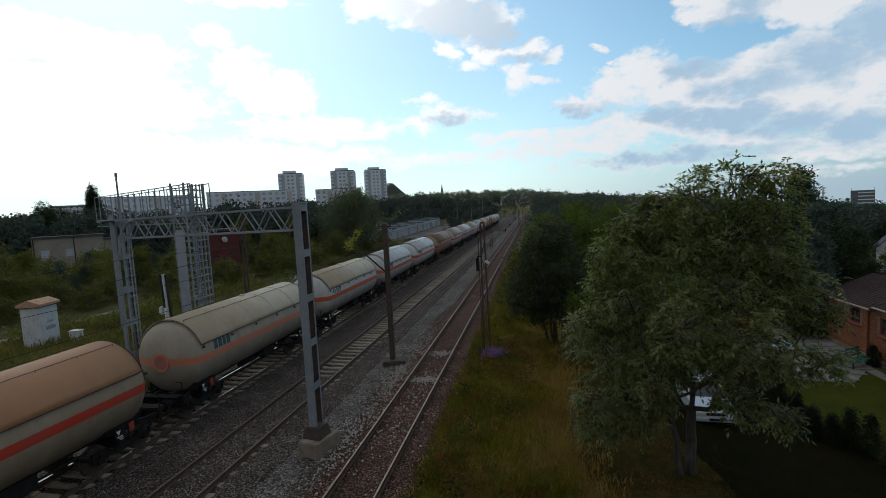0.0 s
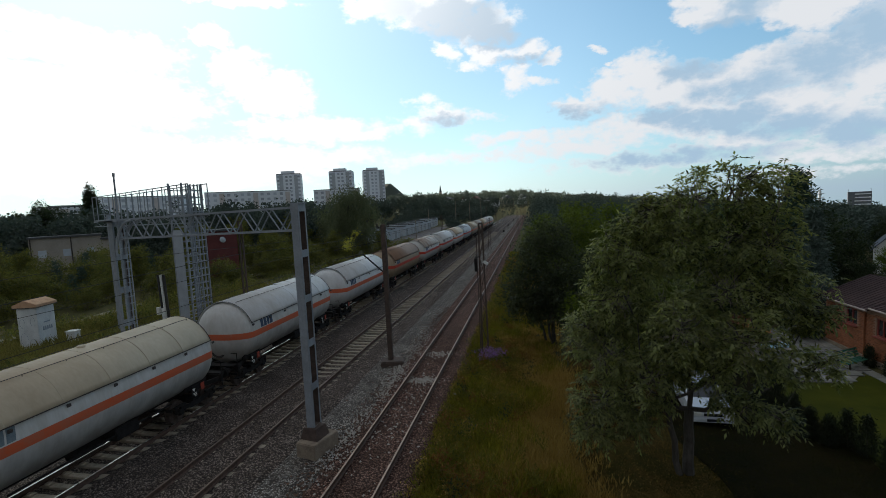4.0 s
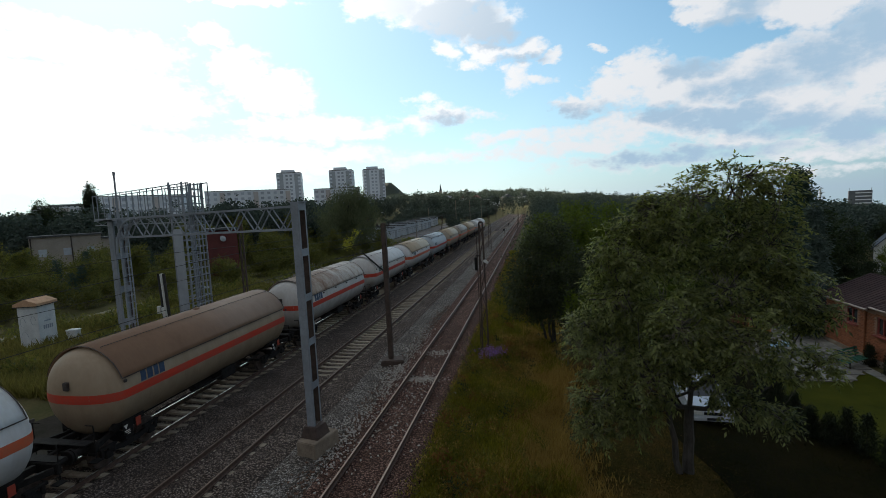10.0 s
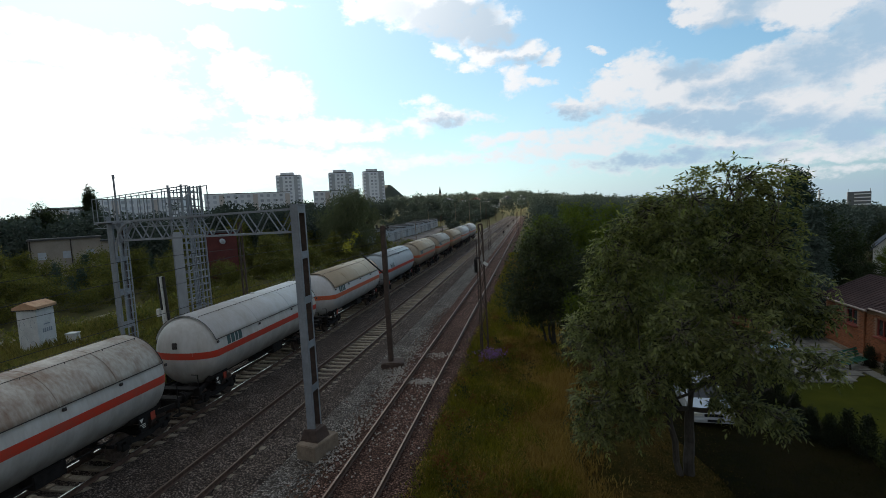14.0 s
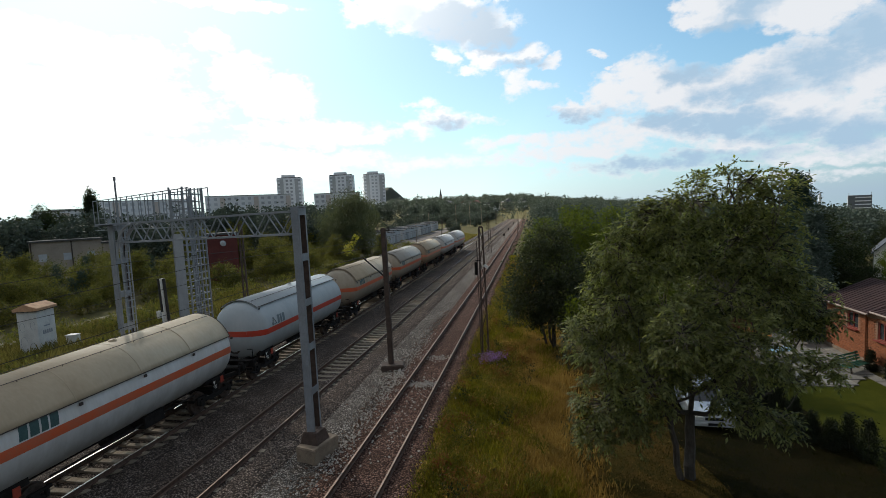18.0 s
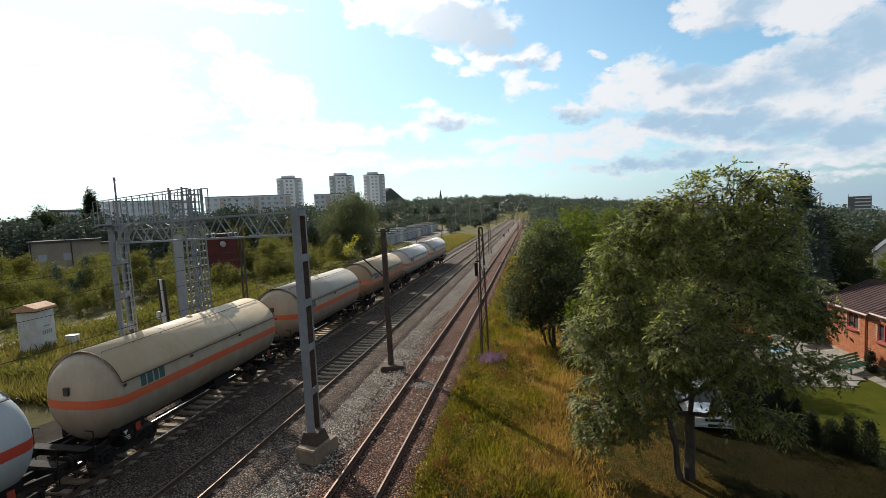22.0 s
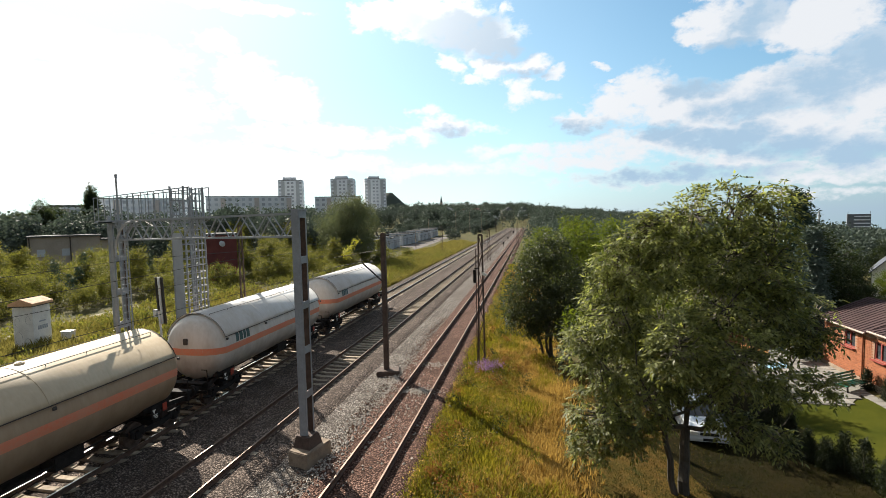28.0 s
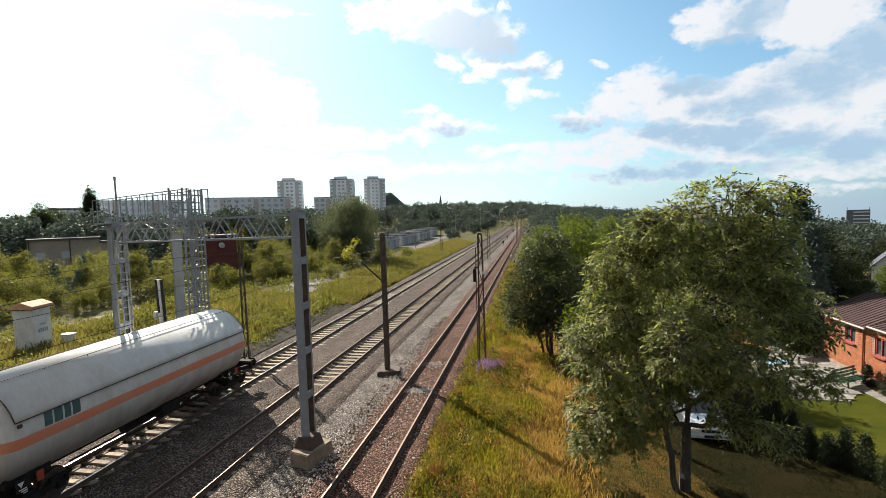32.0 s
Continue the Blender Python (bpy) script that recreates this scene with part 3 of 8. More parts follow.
def tank_paint(name, top, low, streak, dirt=0.72, wear=0.6):
    """Tank paint: dirt running down the flanks and gathered below, patches of wear."""
    m = material(name, top, streak, 0.6, scale=0.7, fine=7, bump=0.05, spec=0.3, amount=wear, mapping=(1, 1.6, 0.35))
    nt = m.node_tree
    p = nt.nodes["Principled BSDF"]
    src = p.inputs["Base Color"].links[0].from_socket
    co = nt.nodes.new("ShaderNodeTexCoord")
    sp = nt.nodes.new("ShaderNodeSeparateXYZ")
    link(nt, co.outputs["Object"], sp.inputs[0])
    no = nt.nodes.new("ShaderNodeTexNoise")
    no.inputs["Scale"].default_value, no.inputs["Detail"].default_value = 1.6, 6
    link(nt, co.outputs["Object"], no.inputs["Vector"])
    ad = nt.nodes.new("ShaderNodeMath")
    ad.operation = "MULTIPLY_ADD"
    link(nt, no.outputs["Fac"], ad.inputs[0])
    ad.inputs[1].default_value = 1.3
    link(nt, sp.outputs[2], ad.inputs[2])
    mr = nt.nodes.new("ShaderNodeMapRange")
    mr.inputs["From Min"].default_value, mr.inputs["From Max"].default_value = 0.75, -0.65
    mr.inputs["To Max"].default_value = dirt
    link(nt, ad.outputs[0], mr.inputs["Value"])
    mx = nt.nodes.new("ShaderNodeMix")
    mx.data_type = "RGBA"
    link(nt, mr.outputs["Result"], mx.inputs["Factor"])
    link(nt, src, mx.inputs["A"])
    mx.inputs["B"].default_value = (*low, 1)
    link(nt, mx.outputs["Result"], p.inputs["Base Color"])
    return m


def tank_profile(half):
    """Half length and radius pairs of a tank with dished ends."""
    pts = []
    n = 9
    for i in range(n + 1):
        a = math.pi / 2 * i / n
        pts.append((-half + 0.72 * (1 - math.sin(a)), TANK_R * math.cos(a) ** 0.75 if i < n else 0.0))
    pts.reverse()
    return pts  # from the tip to the full radius at -half + 0.72


def tank_mesh(half, seg=48):
    bm = B()
    prof = tank_profile(half)
    prof = prof + [(-y, r) for y, r in reversed(prof)]
    rings = []
    for y, r in prof:
        if r == 0:
            rings.append([bm.verts.new((0, y, 0))])
        else:
            rings.append([bm.verts.new((r * math.cos(2 * math.pi * i / seg), y, r * math.sin(2 * math.pi * i / seg))) for i in range(seg)])
    for a, b in zip(rings, rings[1:]):
        for i in range(seg):
            j = (i + 1) % seg
            if len(a) == 1:
                bm.faces.new((a[0], b[j], b[i]))
            elif len(b) == 1:
                bm.faces.new((a[i], a[j], b[0]))
            else:
                bm.faces.new((a[i], a[j], b[j], b[i]))
    return bm


def belt_mesh(half, low, high, off=0.006):
    """The coloured belt that runs round the tank at one height."""
    bm = B()
    prof = tank_profile(half)
    prof = [p for p in prof if p[1] > 0.45]
    prof = prof + [(-y, r) for y, r in reversed(prof)]
    for s in (-1, 1):
        cols = []
        for y, r in prof:
            col = []
            for k in range(5):
                z = low + (high - low) * k / 4
                rr = r + off
                x = math.sqrt(max(rr * rr - z * z, 0.0001))
                col.append(bm.verts.new((s * x, y, z)))
            cols.append(col)
        for a, b in zip(cols, cols[1:]):
            for k in range(4):
                bm.faces.new((a[k], a[k + 1], b[k + 1], b[k]))
    # across both ends
    for e in (-1, 1):
        y, r = [p for p in prof if p[1] > 0.45][0]
        cols = []
        for i in range(9):
            x = -r + 2 * r * i / 8
            col = []
            for k in range(3):
                z = low + (high - low) * k / 2
                q = min(1.0, math.hypot(x, z) / TANK_R)
                yy = -half + 0.72 * (1 - math.sqrt(max(0.0, 1 - q ** (2 / 0.75))))
                col.append(bm.verts.new((x, e * -1 * (yy - off), z)))
            cols.append(col)
        for a, b in zip(cols, cols[1:]):
            for k in range(2):
                bm.faces.new((a[k], a[k + 1], b[k + 1], b[k]))
    return bm


def shield_mesh(half, deg, r=TANK_R + 0.06, thick=0.02, seg=20):
    """The sun roof over the tank, bent sheet with a thickness."""
    bm = B()
    grid = []
    for rr in (r, r + thick):
        for y in (-half, half):
            grid.append([bm.verts.new((rr * math.sin(radians(-deg + 2 * deg * i / seg)), y, rr * math.cos(radians(-deg + 2 * deg * i / seg)))) for i in range(seg + 1)])
    for i in range(seg):
        bm.faces.new((grid[0][i], grid[0][i + 1], grid[1][i + 1], grid[1][i]))
        bm.faces.new((grid[2][i], grid[2][i + 1], grid[3][i + 1], grid[3][i]))
        for a, b in ((0, 2), (1, 3)):
            bm.faces.new((grid[a][i], grid[a][i + 1], grid[b][i + 1], grid[b][i]))
    for i in (0, seg):
        bm.faces.new((grid[0][i], grid[1][i], grid[3][i], grid[2][i]))
    return bm


def wheelset_mesh():
    bm = B()
    rod(bm, (-1.05, 0, 0), (1.05, 0, 0), 0.085, seg=10)
    for s in (-1, 1):
        rod(bm, (s * 0.69, 0, 0), (s * 0.815, 0, 0), 0.46, seg=28)
        rod(bm, (s * 0.655, 0, 0), (s * 0.69, 0, 0), 0.49, seg=28)
        rod(bm, (s * 0.80, 0, 0), (s * 0.84, 0, 0), 0.20, seg=14)
        # a drilled disc: small bosses show that it turns
        for k in range(4):
            a = math.pi / 2 * k
            rod(bm, (s * 0.815, 0.3 * math.cos(a), 0.3 * math.sin(a)), (s * 0.83, 0.3 * math.cos(a), 0.3 * math.sin(a)), 0.05, seg=8)
    return bm


WHEELS = []


def bogie(parent, y):
    bm = B()
    for s in (-1, 1):
        # pressed side frame: bowed bar with horn guides and spring nests
        bar(bm, (s * 1.0, -0.9, 0.62), (s * 1.0, -0.35, 0.50), 0.10, 0.16)
        bar(bm, (s * 1.0, 0.9, 0.62), (s * 1.0, 0.35, 0.50), 0.10, 0.16)
        bar(bm, (s * 1.0, -0.36, 0.50), (s * 1.0, 0.36, 0.50), 0.10, 0.20)
        for e in (-0.9, 0.9):
            box(bm, (s * 1.0, e, 0.47), (0.16, 0.26, 0.24), bevel=0.02)
            for o in (-0.22, 0.22):
                rod(bm, (s * 1.0, e + o, 0.45), (s * 1.0, e + o, 0.70), 0.065, seg=8)
            bar(bm, (s * 1.0, e - 0.3, 0.72), (s * 1.0, e + 0.3, 0.72), 0.12, 0.06)
    box(bm, (0, 0, 0.62), (2.0, 0.36, 0.22))
    for e in (-1.3, 1.3):
        box(bm, (0, e, 0.66), (1.9, 0.08, 0.10))
    b = part("bogie", bm, M["black_iron"], parent)
    b.matrix_basis = pose(0, y, 0)
    for e in (-0.9, 0.9):
        if not WHEELS:
            w = part("wheelset", wheelset_mesh(), M["wheel"], b)
        else:
            w = bpy.data.objects.new("wheelset", WHEELS[0][0].data)
            scene.collection.objects.link(w)
            w.parent = b
        w.location = (0, e, 0.46)
        WHEELS.append((w, e))
    return b


def mark_bars(parent, y, z, mat, style):
    """The owner's mark as plain leaning blocks that hug the flank."""
    for s in (-1, 1):
        x0 = y
        widths = (0.26, 0.28, 0.22, 0.28) if style == "a" else (0.24, 0.22, 0.26)
        if style == "b":
            bm = B()
            r = TANK_R + 0.008
            for (u, v) in (((-0.2, -0.14), (0.0, 0.2)), ((0.0, 0.2), (0.2, -0.14)), ((0.2, -0.14), (-0.2, -0.14))):
                q = [Vector((s * math.sqrt(r * r - (z + w[1] - TANK_Z) ** 2), x0 + w[0], z + w[1] - TANK_Z)) for w in (u, v)]
                bar(bm, q[0], q[1], 0.10, 0.012)
            part("logo_mark", bm, mat, parent)
            x0 += 0.34
        for w in widths:
            bm = B()
            r = TANK_R + 0.007
            cols = []
            for k in range(5):
                zz = z - TANK_Z - 0.2 + 0.44 * k / 4
                x = s * math.sqrt(r * r - zz * zz)
                lean = 0.07 * k / 4
                cols.append((bm.verts.new((x, x0 + lean, zz)), bm.verts.new((x, x0 + w * 0.9 + lean, zz))))
            for a, b in zip(cols, cols[1:]):
                bm.faces.new((a[0], a[1], b[1], b[0]))
            part("logo_mark", bm, mat, parent)
            x0 += w + 0.03


def wagon(front, length, paint, shield, belt, mark, style, label, ring="", deg=56, ribs=6):
    """One four-axle tank wagon; origin on the rails at its middle, front towards -y."""
    w = thing("tank_wagon", pose(X1, 30, 0), label, "tank wagon", "wagons of the train")
    half = length / 2 - 0.975
    t = part("tank", tank_mesh(half), paint, w, smooth=True)
    t.location = (0, 0, TANK_Z)
    part("belt", belt_mesh(half, -0.20, 0.10), belt, t, "painted orange-red warning belt", smooth=True)
    sh = half - 0.55
    s = part("sun_shield", shield_mesh(sh, deg), shield, t, "bent sheet sun roof over the tank", smooth=False)
    for p in s.data.polygons:
        p.use_smooth = abs(p.normal.y) < 0.5
    # edge strips, ribs and stays of the sun roof
    bm = B()
    r = TANK_R + 0.09
    for sgn in (-1, 1):
        a = radians(deg)
        bar(bm, (sgn * r * math.sin(a), -sh, r * math.cos(a)), (sgn * r * math.sin(a), sh, r * math.cos(a)), 0.02, 0.03)
    part("shield_edge", bm, M["dark_steel"], t)
    for k in range(ribs):
        y = -sh + 2 * sh * k / (ribs - 1)
        bm = B()
        for i in range(14):
            a0, a1 = (radians(-deg + 2 * deg * (i + j) / 14) for j in (0, 1))
            bar(bm, (r * math.sin(a0), y, r * math.cos(a0)), (r * math.sin(a1), y, r * math.cos(a1)), 0.022 if 0 < k < ribs - 1 else 0.03, 0.012)
        part("shield_rib", bm, shield if 0 < k < ribs - 1 else M["dark_steel"], t)
        for sgn in (-1, 1):
            bm = B()
            a = radians(deg + 4)
            box(bm, (sgn * (r - 0.02) * math.sin(a), y + 0.1, (r - 0.02) * math.cos(a)), (0.06, 0.12, 0.10), bevel=0.012)
            part("bracket", bm, M["dark_steel"], t)
    # walkway with hand rail wire along the crown
    bm = B()
    for sgn in (-1, 1):
        rod(bm, (sgn * 0.62, -sh + 0.2, 1.56), (sgn * 0.62, sh - 0.2, 1.56), 0.012, seg=6)
        for k in range(8):
            y = -sh + 0.2 + (2 * sh - 0.4) * k / 7
            rod(bm, (sgn * 0.62, y, 1.45), (sgn * 0.62, y, 1.56), 0.012, seg=6)
    part("crown_rail", bm, M["dark_steel"], t)
    bm = B()
    rod(bm, (0, 0.4, 1.58), (0, 0.4, 1.68), 0.13, seg=16)
    rod(bm, (0, 0.4, 1.68), (0, 0.4, 1.70), 0.09, seg=16)
    part("crown_hatch", bm, shield, t)
    mark_bars(t, -half + 1.3, TANK_Z + 0.34, mark, style)
    # round manhole on the front end
    if ring:
        bm = B()
        for i in range(20):
            a0, a1 = (2 * math.pi * (i + j) / 20 for j in (0, 1))
            bar(bm, (0.34 * math.cos(a0) - 0.15, -half + 0.045, 0.34 * math.sin(a0) - (0.1 if ring == "mid" else 0.75)),
                (0.34 * math.cos(a1) - 0.15, -half + 0.045, 0.34 * math.sin(a1) - (0.1 if ring == "mid" else 0.75)), 0.07, 0.10)
        o = part("manhole_ring", bm, M["dark_steel"] if ring != "mid" else belt, t)
        if ring != "mid":
            o.location.y = 0.10
        else:
            o.location = (0.15, -0.05, 0.05)
            bm = B()
            rod(bm, (0, -half - 0.03, -0.05), (0, -half + 0.1, -0.05), 0.29, seg=20)
            part("manhole_lid", bm, M["lid_red"], t, "dull red manhole lid")
    else:
        bm = B()
        box(bm, (-0.1, -half - 0.01, 0.42), (0.2, 0.12, 0.28), bevel=0.02)
        part("end_valve_box", bm, M["dark_steel"], t)
    # underframe
    bm = B()
    for sgn in (-1, 1):
        bar(bm, (sgn * 0.42, -length / 2 + 0.62, 1.02), (sgn * 0.42, length / 2 - 0.62, 1.02), 0.12, 0.22)
        for e in (-1, 1):
            bar(bm, (sgn * 0.42, e * (length / 2 - 2.6), 1.0), (sgn * 1.12, e * (length / 2 - 0.7), 1.0), 0.10, 0.18)
    for e in (-1, 1):
        box(bm, (0, e * (length / 2 - 0.62), 1.02), (2.5, 0.14, 0.34), bevel=0.02)
        box(bm, (0, e * (length / 2 - 2.1), 1.15), (2.1, 0.5, 0.30))
    part("underframe", bm, M["black_iron"], w)
    for e in (-1, 1):
        for sgn in (-1, 1):
            bm = B()
            box(bm, (sgn * 0.95, e * (length / 2 - 2.1), 1.42), (0.22, 1.3, 0.62), bevel=0.02)
            part("saddle", bm, M["black_iron"], w)
            bm = B()
            rod(bm, (sgn * 0.875, e * (length / 2 - 0.56), 1.02), (sgn * 0.875, e * (length / 2 - 0.12), 1.02), 0.11, seg=12)
            rod(bm, (sgn * 0.875, e * (length / 2 - 0.09), 1.02), (sgn * 0.875, e * (length / 2 - 0.02), 1.02), 0.23, seg=18)
            part("buffer", bm, M["black_iron"], w)
        bm = B()
        rod(bm, (0, e * (length / 2 - 0.55), 1.0), (0, e * (length / 2 - 0.05), 0.97), 0.06, seg=8)
        rod(bm, (0, e * (length / 2 - 0.12), 0.98), (0, e * (length / 2 - 0.1), 0.60), 0.04, seg=8)
        part("coupling", bm, M["black_iron"], w)
        # end platform, hand rails and brake hoses
        bm = B()
        box(bm, (0, e * (length / 2 - 0.48), 1.21), (2.3, 0.34, 0.03))
        for sgn in (-1, 1):
            rod(bm, (sgn * 1.2, e * (length / 2 - 0.6), 0.65), (sgn * 1.2, e * (length / 2 - 0.6), 1.75), 0.018, seg=6)
            rod(bm, (sgn * 1.2, e * (length / 2 - 0.6), 1.75), (sgn * 0.9, e * (length / 2 - 0.6), 1.75), 0.018, seg=6)
            box(bm, (sgn * 1.15, e * (length / 2 - 0.62), 0.55), (0.28, 0.3, 0.03))
        part("end_step", bm, M["black_iron"], w)
        bogie(w, e * (length / 2 - 2.1))
        for sgn in (-1, 1):
            yy = e * (length / 2 - 2.1)
            bm = B()
            box(bm, (sgn * 1.26, yy - 0.3, 1.14), (0.03, 0.4, 0.4), bevel=0.006)
            pl = part("notice_board", bm, M["black_iron"], w, "black notice plate with white signs")
            bm = B()
            v = [bm.verts.new((sgn * 1.279, yy - 0.38 + a, 1.12 + b)) for a, b in ((-0.09, 0.12), (0.09, 0.12), (0.0, -0.04))]
            bm.faces.new(v)
            part("triangle_sign", bm, M["white_paint"], pl)
            for k in range(3):
                bm = B()
                box(bm, (sgn * 1.279, yy - 0.34 + 0.03 * k, 1.03 - 0.06 * k), (0.004, 0.22 - 0.05 * k, 0.03))
                part("lettering_bar", bm, M["white_paint"], pl)
            bm = B()
            box(bm, (sgn * 1.26, yy + 0.16, 1.16), (0.03, 0.2, 0.3), bevel=0.006)
            part("warning_plate", bm, M["red_plate"], w, "small red enamel plate")
    # brake gear and pipes under the tank
    bm = B()
    rod(bm, (0.3, -0.7, 0.75), (0.3, 0.5, 0.75), 0.19, seg=14)
    rod(bm, (-0.9, -length / 2 + 3.2, 0.85), (-0.9, length / 2 - 3.2, 0.85), 0.03, seg=6)
    rod(bm, (0.95, -length / 2 + 3.4, 0.95), (0.95, length / 2 - 3.4, 0.95), 0.035, seg=6)
    part("brake_gear", bm, M["black_iron"], w)
    bm = B()
    box(bm, (0, 0.9, 0.95), (2.0, 1.0, 0.45), bevel=0.03)
    part("valve_box", bm, M["black_iron"], w)
    TRAIN.append((w, front, length))
    return w


M["red_plate"] = material("red_enamel", (0.45, 0.06, 0.03), (0.3, 0.05, 0.03), 0.5, scale=8, fine=30, bump=0.05)
M["logo_dark"] = material("dark_blue_mark_paint", (0.02, 0.04, 0.09), (0.04, 0.07, 0.13), 0.5, scale=6, fine=20, bump=0)
M["logo_teal"] = material("dark_green_mark_paint", (0.03, 0.075, 0.075), (0.06, 0.11, 0.10), 0.5, scale=6, fine=20, bump=0)
M["logo_grey"] = material("grey_mark_paint", (0.12, 0.16, 0.18), (0.2, 0.23, 0.24), 0.6, scale=6, fine=20, bump=0)
M["belt_red"] = material("red_belt_paint", (0.62, 0.045, 0.018), (0.48, 0.07, 0.04), 0.5, scale=1.5, fine=12, bump=0.03)
M["belt_orange"] = material("orange_belt_paint", (0.68, 0.115, 0.035), (0.56, 0.15, 0.075), 0.5, scale=1.5, fine=12, bump=0.03)
M["belt_pale"] = material("faded_orange_belt_paint", (0.68, 0.20, 0.105), (0.60, 0.26, 0.16), 0.6, scale=1.5, fine=12, bump=0.03)
DIRT = (0.13, 0.112, 0.095)
M["lid_red"] = material("dull_red_lid", (0.50, 0.19, 0.14), (0.36, 0.15, 0.12), 0.7, scale=3, fine=20)
M["tank_white"] = tank_paint("white_tank_paint", (0.66, 0.635, 0.60), DIRT, (0.42, 0.37, 0.30))
M["tank_clean"] = tank_paint("clean_white_tank_paint", (0.74, 0.725, 0.71), DIRT, (0.52, 0.485, 0.44), 0.55)
M["tank_cream"] = tank_paint("cream_tank_paint", (0.47, 0.398, 0.308), DIRT, (0.32, 0.25, 0.17))
M["tank_beige"] = tank_paint("dirty_beige_tank_paint", (0.41, 0.305, 0.205), (0.14, 0.095, 0.06), (0.29, 0.20, 0.12), 0.7)
M["tank_blue"] = tank_paint("bluish_white_tank_paint", (0.50, 0.53, 0.535), DIRT, (0.37, 0.41, 0.43), 0.4)
M["shield_white"] = tank_paint("white_shield_paint", (0.69, 0.68, 0.67), (0.44, 0.40, 0.34), (0.48, 0.44, 0.37), 0.2)
M["shield_cream"] = tank_paint("cream_shield_paint", (0.582, 0.476, 0.336), (0.34, 0.26, 0.18), (0.42, 0.32, 0.21), 0.2)
M["shield_dull"] = tank_paint("dull_grey_shield", (0.45, 0.415, 0.36), (0.34, 0.30, 0.25), (0.36, 0.32, 0.27), 0.2)
M["shield_rust"] = tank_paint("rust_stained_shield", (0.60, 0.54, 0.46), (0.30, 0.20, 0.14), (0.27, 0.165, 0.11), 0.3, 0.95)
M["shield_brown"] = tank_paint("rusty_brown_shield", (0.28, 0.165, 0.10), (0.22, 0.125, 0.075), (0.20, 0.115, 0.07), 0.2)
M["shield_orange"] = tank_paint("rusty_orange_shield", (0.46, 0.205, 0.085), (0.32, 0.15, 0.07), (0.35, 0.17, 0.085), 0.2)
TRAIN = []
K = M
BUFFERS = [2.74, 15.38, 28.06, 40.85, 53.13, 65.82, 79.52, 92.41, 105.20, 118.09, 130.98, 143.67, 156.41, 169.31, 182.04, 195.44]  # where the wagons meet at the start
LOOKS = [
    (K["tank_beige"], K["shield_orange"], K["belt_red"], K["logo_dark"], "a", "dirty beige tank wagon with rusty orange sun roof", "", 71, 2),
    (K["tank_cream"], K["shield_cream"], K["belt_pale"], K["logo_teal"], "a", "cream tank wagon with faded orange belt and round manhole", "mid", 70, 6),
    (K["tank_white"], K["shield_cream"], K["belt_orange"], K["logo_grey"], "b", "grey-white tank wagon with a ribbed sun roof", "low", 70, 7),
    (K["tank_white"], K["shield_white"], K["belt_orange"], K["logo_dark"], "a", "white tank wagon with soot marks and an orange belt", "low", 70, 7),
    (K["tank_clean"], K["shield_white"], K["belt_orange"], K["logo_dark"], "a", "clean white tank wagon with an orange belt", "", 70, 5),
    (K["tank_beige"], K["shield_brown"], K["belt_red"], K["logo_dark"], "a", "beige tank wagon with a rusty brown sun roof", "", 71, 2),
    (K["tank_white"], K["shield_rust"], K["belt_red"], K["logo_dark"], "a", "white tank wagon with rust stains on its roof", "", 70, 6),
    (K["tank_white"], K["shield_white"], K["belt_red"], K["logo_teal"], "a", "greyish white tank wagon with a red belt", "", 70, 4),
    (K["tank_clean"], K["shield_cream"], K["belt_orange"], K["logo_teal"], "a", "white tank wagon with a yellowed sun roof", "low", 70, 5),
    (K["tank_blue"], K["tank_blue"], K["belt_red"], K["logo_grey"], "b", "bluish white tank wagon with a red belt", "low", 40, 3),
    (K["tank_cream"], K["shield_cream"], K["belt_orange"], K["logo_teal"], "a", "cream tank wagon with a yellowish sun roof", "", 70, 4),
    (K["tank_cream"], K["shield_dull"], K["belt_orange"], K["logo_teal"], "a", "dull cream tank wagon with an orange belt", "", 70, 3),
    (K["tank_beige"], K["shield_cream"], K["belt_pale"], K["logo_teal"], "a", "beige tank wagon with a faded orange belt", "", 70, 3),
    (K["tank_white"], K["shield_white"], K["belt_pale"], K["logo_teal"], "a", "white tank wagon with a faded orange belt", "", 70, 4),
    (K["tank_white"], K["shield_white"], K["belt_pale"], K["logo_teal"], "a", "last white tank wagon with a round manhole ring", "mid", 70, 2),
]
for i, (pa, shd, be, lo, st, lab, ri, dg, rb) in enumerate(LOOKS):
    wagon(BUFFERS[i], BUFFERS[i + 1] - BUFFERS[i], pa, shd, be, lo, st, lab, ri, dg, rb)

# ---- beside the line: portal, gantry, masts, hut ----
def channel_mast(parent, p, h, w, d, taper=0.0, mat=None, name="channel"):
    """Two channels set apart, tied by batten plates: solid to the front, a ladder of openings at the sides."""
    mat = mat or M["grey_steel"]
    for s in (-1, 1):
        bm = B()
        box(bm, (0, s * d / 2, h / 2), (w, 0.014, h))
        for q in (-1, 1):
            box(bm, (q * (w / 2 - 0.006), s * (d / 2 - 0.04), h / 2), (0.012, 0.08, h))
        part(name, bm, mat, parent).location = p
        # dark brown liner: shade behind the openings, put into colour
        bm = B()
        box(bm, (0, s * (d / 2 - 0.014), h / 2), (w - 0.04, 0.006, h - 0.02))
        part("inner_shade", bm, M["brown_mast"], parent, "dark brown inner face with the mast's shade painted in").location = p
    n = int(h / 1.4)
    for k in range(n + 1):
        z = 0.15 + (h - 0.3) * k / n
        for q in (-1, 1):
            bm = B()
            box(bm, (q * w / 2, 0, z), (0.014, d - 0.04, 0.26))
            part("batten_plate", bm, mat, parent).location = p


